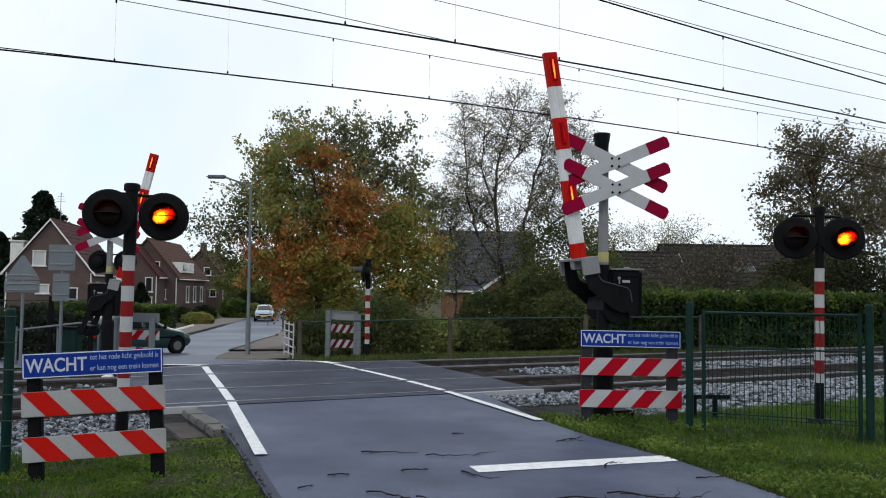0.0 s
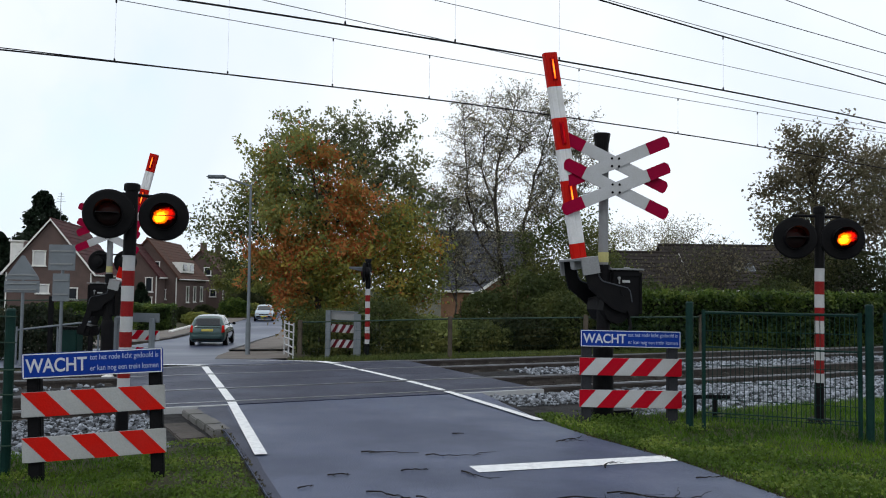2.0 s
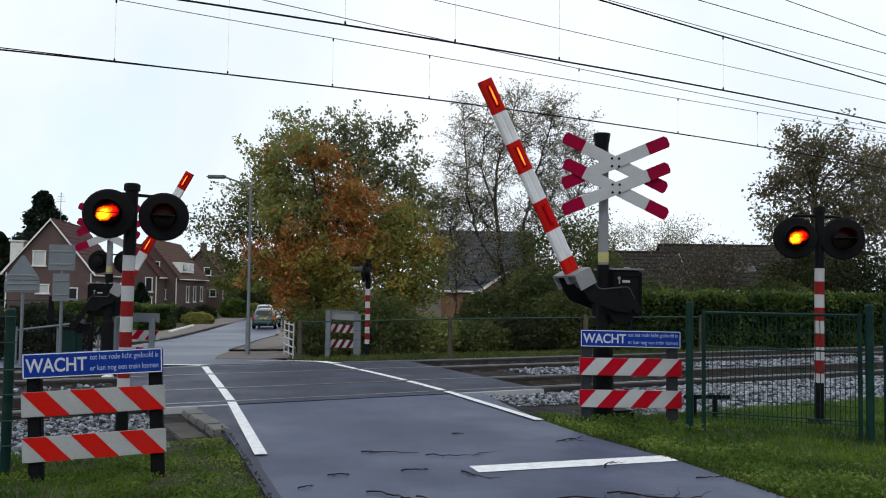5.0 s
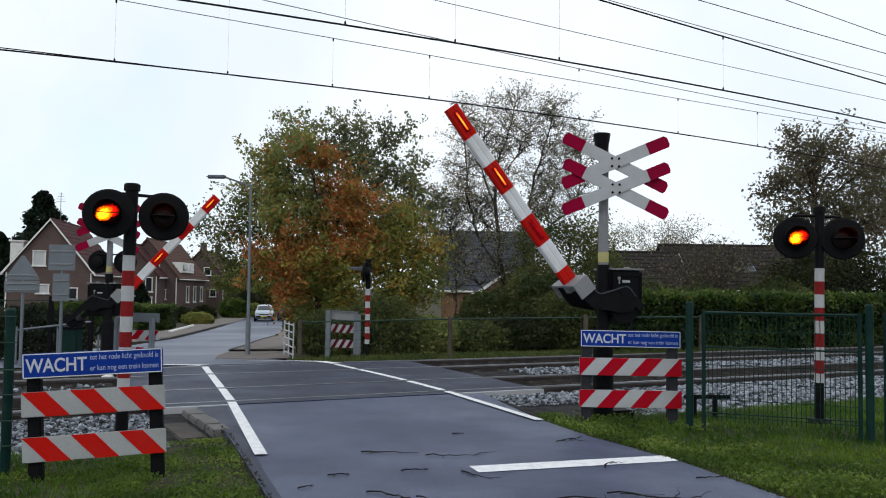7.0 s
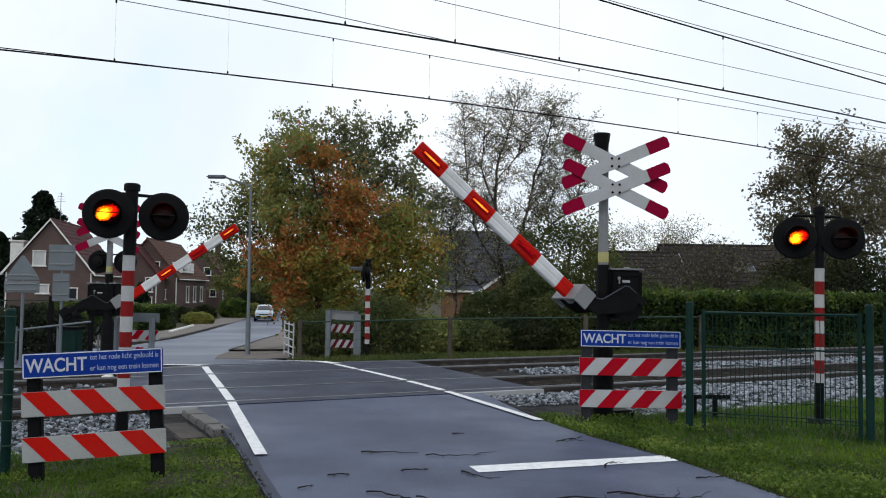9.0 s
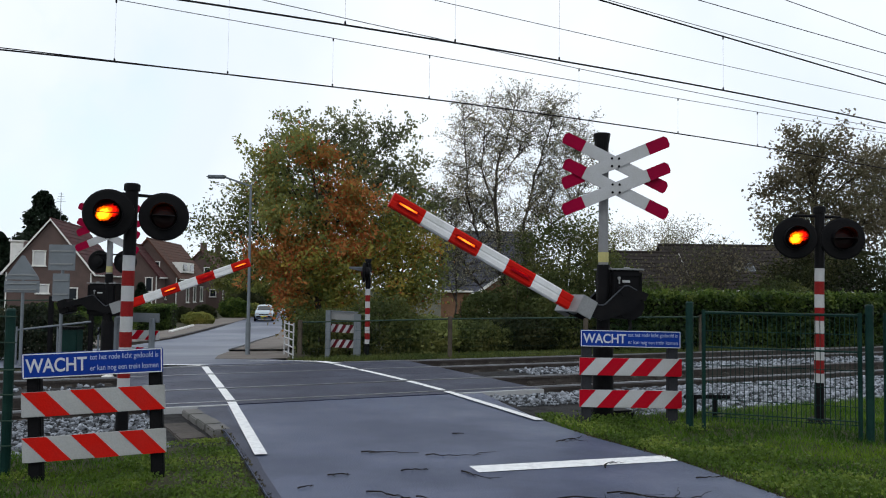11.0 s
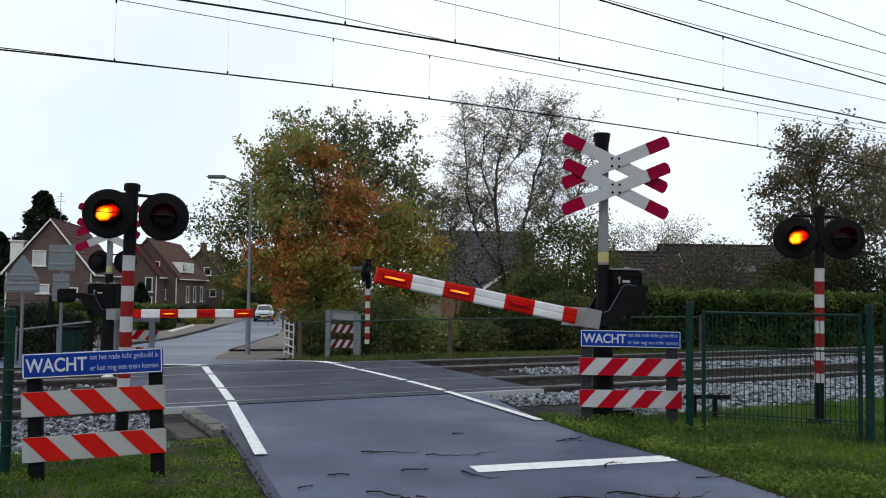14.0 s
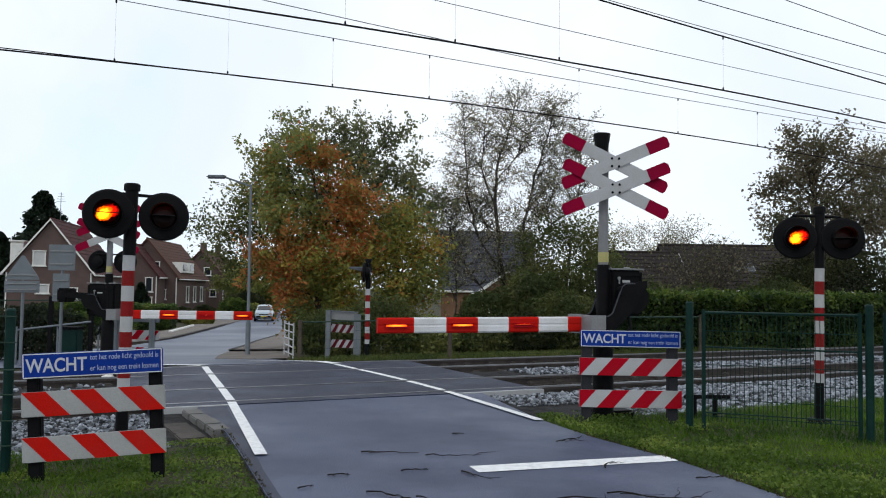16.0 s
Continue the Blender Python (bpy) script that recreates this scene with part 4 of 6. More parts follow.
def bend(p, q, k, r, sway):
    """Points from p to q along a gently wavering line."""
    p, q = Vector(p), Vector(q)
    n = (q - p).length
    return [p + (q - p) * (i / k) + Vector((r.uniform(-1, 1), r.uniform(-1, 1), r.uniform(-0.5, 0.5))) * sway * n * (0 if i in (0, k) else 1) + Vector((0, 0, 0.10 * n * math.sin(math.pi * i / k))) for i in range(k + 1)]


def tree(x, y, lobes, clumps, leaves, size, material, bark, seed, label, trunk_r=0.14, fork=0.35, clump=0.30, group="", top=None, shell=0.55, fringe=0.12, twig_r=0.008, tips=2):
    """A tree whose limbs reach into lobes of its crown; lobes: (x, z, radius, depth offset, leaf colour) about its foot, z over the ground."""
    z = land(x, y) - 0.05
    e = empty("tree", pose(x, y, z), label, "tree", group)
    r = random.Random(seed)
    g = np.random.default_rng(seed)
    low = min(l[1] for l in lobes)
    high = max(l[1] for l in lobes)
    stem = bend((0, 0, 0), (sum(l[0] for l in lobes) / len(lobes) * 0.5, 0, fork * high + 0.6 * low * (1 - fork)), 4, r, 0.03)
    lead = bend(stem[-1], (lobes[0][0], lobes[0][3], lobes[0][1]), 5, r, 0.05)
    segs = [(a, b, trunk_r * (1 - 0.08 * k), trunk_r * (1 - 0.08 * (k + 1))) for k, (a, b) in enumerate(zip(stem, stem[1:]))]
    segs += [(a, b, trunk_r * 0.66 * (1 - 0.16 * k), trunk_r * 0.66 * (1 - 0.16 * (k + 1))) for k, (a, b) in enumerate(zip(lead, lead[1:]))]
    joints = stem[2:] + lead[:3]
    weight = np.array([l[2] ** 2.2 for l in lobes])
    share = np.maximum(6, clumps * weight / weight.sum()).astype(int)
    centres = []
    for (lx, lz, lr, ly, *hue), n in zip(lobes, share):
        hue = hue[0] if hue else 0
        foot = min(joints, key=lambda j: (Vector((lx, ly, lz - 0.8 * lr)) - j).length + (3.0 if j.z > lz else 0.0))
        limb = bend(foot, (lx, ly, lz), 5, r, 0.06)
        rr = trunk_r * 0.45 * min(1.3, lr / 1.4)
        segs += [(a, b, rr * (1 - 0.15 * k), rr * (1 - 0.15 * (k + 1))) for k, (a, b) in enumerate(zip(limb, limb[1:]))]
        for i in range(n):
            d = g.normal(size=3)
            d /= np.linalg.norm(d)
            out = lr * (g.uniform(0, 1) ** shell) * (1 + 0.22 * g.normal() * (g.uniform() < 0.5))
            c = Vector((lx, ly, lz)) + Vector(d * out * np.array([1, 1, 0.95]))
            if c.z < 0.3:
                continue
            start = limb[r.choice((2, 3, 4, 5))]
            twig = bend(start, c, 3, r, 0.07)
            q = max(twig_r, rr * 0.16)
            segs += [(a, b, q * (1 - 0.25 * k), q * (1 - 0.25 * (k + 1))) for k, (a, b) in enumerate(zip(twig, twig[1:]))]
            centres.append((c, 1.0, hue))
            if out > 0.75 * lr or tips > 2:
                for _ in range(tips):
                    tip = c + Vector(d * g.uniform(0.25, 0.75)) + Vector(g.normal(size=3) * 0.15)
                    segs.append((c, tip, q * (0.4 if tips < 3 else 0.7), q * 0.3))
                    centres.append((tip, fringe, hue))
    tubes("trunk", segs, bark, e)
    w = np.array([k for _, k, _ in centres])
    hues = np.array([h for _, _, h in centres])
    pick = g.choice(len(centres), leaves, p=w / w.sum())
    pos = np.array([tuple(c) for c, _, _ in centres])[pick]
    spread = np.where(w[pick] < 0.9, 0.6, 1.0)[:, None]
    pos = pos + g.normal(size=pos.shape) * clump * spread * np.array([1, 1, 0.8])
    keep = pos[:, 2] > 0.15
    which = None
    if isinstance(material, (list, tuple)):
        stray = g.uniform(size=leaves) < 0.30
        which = np.where(stray, g.integers(0, len(material), leaves), hues[pick])[keep]
    leaf_cloud("crown", pos[keep], size, material, e, which=which)
    return e


def birch(x, y, stems, reach, leaves, size, material, bark, seed, label, twig_r=0.0046, lift=0.55):
    """A fine-twigged tree with rising stems, side branches and short twigs; stems: lists of (x, z) with the depth they lean to and their foot radius."""
    e = empty("tree", pose(x, y, land(x, y) - 0.05), label, "tree")
    r = random.Random(seed)
    g = np.random.default_rng(seed)
    segs, spots = [], []
    for pts, depth, rad in stems:
        line = []
        for k, (p, q) in enumerate(zip(pts, pts[1:])):
            for i in range(4):
                t = (k + i / 4) / (len(pts) - 1)
                line.append(Vector((p[0] + (q[0] - p[0]) * i / 4 + r.uniform(-0.05, 0.05), depth * t + r.uniform(-0.05, 0.05), p[1] + (q[1] - p[1]) * i / 4)))
        line.append(Vector((pts[-1][0], depth, pts[-1][1])))
        n = len(line)
        segs += [(a, b, rad * (1 - 0.88 * i / n), rad * (1 - 0.88 * (i + 1) / n)) for i, (a, b) in enumerate(zip(line, line[1:]))]
        for i in range(3, n):
            c = line[i]
            share = i / n
            if c.z < 2.4:
                continue
            for _ in range(5):
                turn = r.uniform(0, 2 * math.pi)
                d = Vector((math.cos(turn), math.sin(turn), lift + r.uniform(-0.25, 0.5))).normalized()
                long = reach * r.uniform(0.45, 1.0) * (1.1 - 0.2 * share)
                p, rr = c.copy(), 0.026 * (1.2 - 0.7 * share)
                for k in range(5):
                    q = p + d * long / 5
                    segs.append((p, q, rr * (1 - 0.16 * k), rr * (1 - 0.16 * (k + 1))))
                    for _ in range(3 if k else 1):
                        v = (d + Vector(g.normal(size=3)) * 0.75).normalized() * r.uniform(0.2, 0.55)
                        mid, end = q + v * 0.55, q + v + Vector((0, 0, -0.06))
                        segs += [(q, mid, twig_r * 1.3, twig_r), (mid, end, twig_r, twig_r * 0.7)]
                        spots += [mid, end, q + v * 0.8]
                    p = q
                    d = (d + Vector(g.normal(size=3)) * 0.18 + Vector((0, 0, 0.03))).normalized()
    tubes("trunk", segs, bark, e, 4)
    pos = np.array([tuple(p) for p in spots])[g.integers(0, len(spots), leaves)] + g.normal(size=(leaves, 3)) * 0.09
    leaf_cloud("crown", pos, size, material, e)
    return e


def lacy_tree(x, y, height, width, leaves, size, material, bark, seed, label, levels=5, puff=0.3, spread=0.6, splits=4, trunk_share=0.22, trunk_r=0.12, twigs=2600):
    """A thin-leaved tree: much branching, few leaves."""
    e = empty("tree", pose(x, y, land(x, y) - 0.05), label, "tree")
    segs, ends = grow((0, 0, 0), height, spread, levels, seed, splits=splits, trunk_share=trunk_share, trunk_r=trunk_r)
    segs, ends = fit_height(segs, ends, (0, 0, 0), height, width)
    segs = [(a, b, max(c, 0.007), max(d, 0.006)) for a, b, c, d in segs]
    ends = np.array(ends)
    g = np.random.default_rng(seed)
    pick = g.integers(0, len(ends), leaves)
    pos = ends[pick] + g.normal(size=(leaves, 3)) * puff
    for k in g.integers(0, len(ends), twigs):
        a = Vector(ends[k])
        b = a + Vector(g.normal(size=3) * np.array([0.32, 0.32, 0.2]) + np.array([0, 0, 0.10]))
        segs.append((a, b, 0.007, 0.004))
    tubes("trunk", segs, bark, e, 4)
    leaf_cloud("crown", pos[pos[:, 2] > height * 0.18], size, material, e)
    return e


def shrub(x, y, w, d, h, leaves, size, material, label, category="shrub", name="shrub", turn=0.0, group="", square=False):
    """A bushy mass of leaves on a few stems; square: a clipped hedge."""
    z = land(x, y) - 0.04
    e = empty(name, pose(x, y, z, 0, 0, turn), label, category, group)
    r = random.Random(int(x * 31 + y * 17))
    stems = []
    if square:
        # Near-black box: inner twigs with the shade among the leaves painted in.
        part("core", box(bmesh.new(), (0, 0, h * 0.44), (w * 0.98, d * 0.72, h * 0.86), 0.05), CORE, e, "near-black block for inner twigs and shade")
    for i in range(0 if square else max(4, int(w * 2))):
        px = r.uniform(-w / 2, w / 2) * 0.8
        stems.append(((px, 0, 0), (px + r.uniform(-0.2, 0.2), r.uniform(-d / 3, d / 3), h * 0.8), 0.03, 0.01))
    if stems:
        tagged(tubes("stem_thicket", stems, BARK, e), kind="stuff")
    if square:
        u = rng.uniform(-1, 1, (leaves, 3))
        ax = rng.integers(0, 5, leaves)
        for k, (axis, sign) in enumerate(((1, -1), (1, -1), (2, 1), (0, 1), (0, -1))):
            u[ax == k, axis] = sign * rng.uniform(0.8, 1.02, (ax == k).sum())
        c = u * np.array([w / 2, d / 2, h / 2]) + np.array([0, 0, h / 2])
        c += rng.normal(size=c.shape) * 0.06
        c[:, 1] -= np.array([0.12 * noise.noise(Vector((q[0] * 2.2, q[2] * 2.6, x))) for q in c])
        c[:, 2] += np.array([0.10 * noise.noise(Vector((q[0] * 1.7, q[1] * 2, y))) for q in c])
    else:
        v = rng.normal(size=(leaves, 3))
        v /= np.linalg.norm(v, axis=1)[:, None]
        v *= (rng.uniform(0.25, 1.0, leaves) ** 0.4)[:, None]
        bumps = np.array([1 + 0.3 * noise.noise(Vector(p) * 2.2 + Vector((x, y, 0))) for p in v])[:, None]
        v *= bumps
        c = np.c_[v[:, 0] * w / 2, v[:, 1] * d / 2, h * 0.48 + v[:, 2] * h * 0.52]
    c = c[c[:, 2] > 0.02]
    which = None
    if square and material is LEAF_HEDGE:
        # Below its lit top the hedge takes the leaves coloured for shade.
        shaded = c[:, 2] < h * 0.86 + 0.12 * h * rng.normal(size=len(c))
        which, material = np.where(shaded, 1, 0), [LEAF_HEDGE, LEAF_HEDGE_SHADE]
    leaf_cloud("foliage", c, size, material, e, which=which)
    return e


def sward(name, spots, tall, wide, material, label):
    """Grass blades at the given spots: x, y, z."""
    n = len(spots)
    turn = rng.uniform(0, 2 * math.pi, n)
    h = tall * rng.uniform(0.4, 1.3, n)
    lean = rng.normal(size=(n, 2)) * 0.5 * h[:, None]
    w = wide * rng.uniform(0.6, 1.4, n) / 2
    v = np.empty((n, 3, 3))
    v[:, 0] = spots + np.c_[np.cos(turn) * w, np.sin(turn) * w, np.zeros(n)]
    v[:, 1] = spots - np.c_[np.cos(turn) * w, np.sin(turn) * w, np.zeros(n)]
    v[:, 2] = spots + np.c_[lean, h]
    me = bpy.data.meshes.new(name)
    me.vertices.add(3 * n)
    me.vertices.foreach_set("co", v.reshape(-1).astype(np.float32))
    me.loops.add(3 * n)
    me.loops.foreach_set("vertex_index", np.arange(3 * n, dtype=np.int32))
    me.polygons.add(n)
    me.polygons.foreach_set("loop_start", np.arange(0, 3 * n, 3, dtype=np.int32))
    me.update(calc_edges=True)
    return tagged(link(name, me, material), label, "grass", kind="stuff")


def pebbles(name, spots, size, material, label, category="ballast"):
    """Angular stones at the given spots."""
    base = bmesh.new()
    bmesh.ops.create_icosphere(base, subdivisions=1, radius=0.5)
    bv = np.array([v.co for v in base.verts])
    bf = np.array([[v.index for v in f.verts] for f in base.faces])
    base.free()
    n = len(spots)
    v = bv[None] * (1 + 0.28 * rng.normal(size=(n, len(bv), 1)))
    ax = rng.uniform(0.55, 1.25, (n, 1, 3)) * np.array([1, 1, 0.75])
    t = rng.uniform(0, 2 * math.pi, n)
    v = v * ax * (size * rng.uniform(0.6, 1.35, n))[:, None, None]
    c, s = np.cos(t)[:, None], np.sin(t)[:, None]
    v = np.stack([v[..., 0] * c - v[..., 1] * s, v[..., 0] * s + v[..., 1] * c, v[..., 2]], -1) + np.asarray(spots)[:, None]
    f = bf[None] + (np.arange(n) * len(bv))[:, None, None]
    me = bpy.data.meshes.new(name)
    me.vertices.add(n * len(bv))
    me.vertices.foreach_set("co", v.reshape(-1).astype(np.float32))
    me.loops.add(f.size)
    me.loops.foreach_set("vertex_index", f.reshape(-1).astype(np.int32))
    me.polygons.add(n * len(bf))
    me.polygons.foreach_set("loop_start", np.arange(0, f.size, 3, dtype=np.int32))
    me.update(calc_edges=True)
    return tagged(link(name, me, material), label, category, kind="stuff")


# ---- buildings ----
def window(parent, x, y, z, w, h, blind=0.0, cross=False):
    """A framed window in a wall that faces -y; x, z: its middle."""
    f = bmesh.new()
    for dx, dz, sx, sz in ((0, h / 2, w + 0.16, 0.1), (0, -h / 2, w + 0.16, 0.1), (-w / 2, 0, 0.1, h), (w / 2, 0, 0.1, h)):
        box(f, (dx, 0, dz), (sx, 0.12, sz))
    box(f, (0, -0.03, -h / 2 - 0.08), (w + 0.3, 0.18, 0.07))
    if cross:
        box(f, (0, 0, 0), (0.06, 0.1, h))
    win = part("window", f, TRIM, parent, "white framed window")
    win.matrix_basis = pose(x, y, z)
    part("pane", box(bmesh.new(), (0, 0.03, 0), (w - 0.1, 0.02, h - 0.1)), BLIND if blind else PANE, win, "pale drawn blind" if blind else "dark glass")
    return win


def house(m, w, d, eave, ridge, wall, roof, label, windows=(), overhang=0.35, chimneys=(), side_windows=(), dormer=None, along=False, barge=True):
    """A brick house, its gable to -y (or its long side where along is set); foot at z 0."""
    e = empty("house", m, label, "house", "houses")
    turn = Matrix.Rotation(radians(90), 4, "Z") if along else Matrix()
    ww, dd = (d, w) if along else (w, d)
    bm = bmesh.new()
    prism(bm, [(-ww / 2, -0.5), (ww / 2, -0.5), (ww / 2, eave), (0, ridge - 0.12), (-ww / 2, eave)], -dd / 2, dd / 2)
    bm.transform(turn)
    part("wall", bm, wall, e)
    slope = math.hypot(ww / 2, ridge - eave)
    ux, uz = (ww / 2) / slope, (ridge - eave) / slope
    for s in (-1, 1):
        bm = bmesh.new()
        a, b = (0, ridge), (s * (ww / 2 + overhang * ux), eave - overhang * uz)
        nx, nz = s * uz * 0.12, ux * 0.12
        outline = [a, b]
        k = int(slope / 0.42)
        for i in range(k, 0, -1):
            for t, lift in ((i / k, 1.3), ((i - 1) / k, 1.0)):
                outline.append((a[0] + (b[0] - a[0]) * t + nx * lift, a[1] + (b[1] - a[1]) * t + nz * lift))
        outline.append((a[0], a[1] + 0.15))
        prism(bm, outline, -dd / 2 - 0.25, dd / 2 + 0.25)
        bm.transform(turn)
        part("roof", bm, roof, e)
        bm = bmesh.new()
        rod(bm, (b[0] + s * 0.04, -dd / 2 - 0.2, b[1]), (b[0] + s * 0.04, dd / 2 + 0.2, b[1]), 0.09, seg=8)
        bm.transform(turn)
        part("gutter", bm, TRIM, e, "pale gutter")
        bm = bmesh.new()
        prism(bm, [(a[0], a[1] + 0.16), (b[0] + nx, b[1] + nz + 0.02), (b[0], b[1] - 0.06), (a[0], a[1] - 0.02)], -dd / 2 - 0.29, -dd / 2 - 0.24)
        bm.transform(turn)
        part("bargeboard", bm, TRIM if barge else roof, e, "white bargeboard" if barge else "tiled verge")
    bm = bmesh.new()
    rod(bm, (0, -dd / 2 - 0.26, ridge + 0.12), (0, dd / 2 + 0.26, ridge + 0.12), 0.13, seg=8)
    bm.transform(turn)
    part("ridge", bm, roof, e, "rounded ridge tiles")
    if not along:
        for s in (-1, 1):
            part("downpipe", rod(bmesh.new(), (s * (w / 2 - 0.12), -d / 2 - 0.06, 0), (s * (w / 2 - 0.12), -d / 2 - 0.06, eave - 0.1), 0.06, seg=8), TRIM, e, "pale downpipe")
    for cx, cy, cz in chimneys:
        bm = bmesh.new()
        box(bm, (cx, cy, cz), (0.75, 0.75, 1.8))
        box(bm, (cx, cy, cz + 0.93), (0.9, 0.9, 0.12))
        part("chimney", bm, wall, e, "brick chimney")
    for x, z, a, b, blind in windows:
        window(e, x, -d / 2 - 0.03, z, a, b, blind)
    for y, z, a, b, blind in side_windows:
        win = window(e, 0, 0, 0, a, b, blind)
        win.matrix_basis = pose(w / 2 + 0.03, y, z, 0, 0, 90)
    if dormer:
        y0, z0, dw, dh = dormer
        b = part("dormer", box(bmesh.new(), (w / 2 - 0.9, y0, z0), (1.8, dw, dh), 0.03), TRIM, e, "white boarded dormer")
        for k in (-0.3, 0.3):
            win = part("pane", box(bmesh.new(), (w / 2 + 0.01, y0 + k * dw, z0), (0.03, 0.34 * dw, dh * 0.6)), PANE, b, "dark glass")
    return e


# ---- fences ----
def mesh_panel(parent, p, q, z0, z1, gap=0.05, r=0.0044, material=None):
    """Welded wire panel between two points of its thing."""
    p, q = Vector((*p, 0)), Vector((*q, 0))
    n = max(2, int((q - p).length / gap))
    segs = [((*(p + (q - p) * i / n)[:2], z0), (*(p + (q - p) * i / n)[:2], z1), r, r) for i in range(n + 1)]
    for z in np.arange(z0 + 0.06, z1, 0.2):
        segs.append(((p.x, p.y, z), (q.x, q.y, z), r * 1.2, r * 1.2))
    return tagged(tubes("wire_panel", segs, material or GREEN, parent, 4, "welded wire mesh"), kind="stuff")


def panel_fence(points, height, label, post_r=0.045, rail=True, slim=0.16):
    x0, y0 = points[0]
    e = empty("mesh_fence", pose(x0, y0, land(x0, y0) - 0.03), label, "fence")
    loc = [(x - x0, y - y0) for x, y in points]
    for i, (x, y) in enumerate(loc):
        b = rod(bmesh.new(), (x, y, -0.05), (x, y, height), post_r, seg=14)
        lathe_cap = rod(b, (x, y, height), (x, y, height + 0.02), post_r * 1.08, post_r * 0.7, seg=14)
        part("post", lathe_cap, GREEN, e)
    for (ax, ay), (bx, by) in zip(loc, loc[1:]):
        d = Vector((bx - ax, by - ay, 0))
        u = d.normalized() * slim
        a, b = Vector((ax, ay, 0)) + u, Vector((bx, by, 0)) - u * 0.6
        for c in (a, b):
            part("panel_post", box(bmesh.new(), (c.x, c.y, height * 0.48), (0.04, 0.04, height * 0.94), 0.006), GREEN, e)
        if rail:
            for z in (height * 0.93, height * 0.66, 0.22):
                part("rail", rod(bmesh.new(), (a.x, a.y, z), (b.x, b.y, z), 0.014 if z > height * 0.9 else 0.007, seg=8), GREEN, e)
        mesh_panel(e, (a.x, a.y), (b.x, b.y), 0.12, height * 0.93)
    return e


def wire_fence(points, height, label, material=POSTWOOD, mesh=GREEN):
    x0, y0 = points[0]
    z0 = land(x0, y0)
    e = empty("wire_fence", pose(x0, y0, z0), label, "fence")
    for x, y in points:
        z = land(x, y) - z0
        part("post", box(bmesh.new(), (x - x0, y - y0, z + height / 2 - 0.05), (0.11, 0.11, height + 0.1), 0.012), material, e, "weathered wooden post")
    for (ax, ay), (bx, by) in zip(points, points[1:]):
        za, zb = land(ax, ay) - z0, land(bx, by) - z0
        segs = []
        k = int(math.hypot(bx - ax, by - ay) / 0.1)
        for i in range(k):
            t = i / k
            x, y, z = ax + (bx - ax) * t - x0, ay + (by - ay) * t - y0, za + (zb - za) * t
            segs.append(((x, y, z + 0.05), (x, y, z + height * 0.92), 0.0016, 0.0016))
        part("top_rail", rod(bmesh.new(), (ax - x0, ay - y0, za + 0.94 * height), (bx - x0, by - y0, zb + 0.94 * height), 0.018, seg=8), FENCE_GREEN, e, "faded green top rail")
        for f in (0.7, 0.48, 0.26, 0.06):
            r = 0.003
            segs.append(((ax - x0, ay - y0, za + f * height), (bx - x0, by - y0, zb + f * height), r, r))
        tagged(tubes("wire_mesh", segs, mesh, e, 4, "dark wire mesh"), kind="stuff")
    return e


# ---- cars ----
def smooth(v, times=2):
    for _ in range(times):
        v = np.r_[v[:1], (v[:-2] + 2 * v[1:-1] + v[2:]) / 4, v[-1:]]
    return v


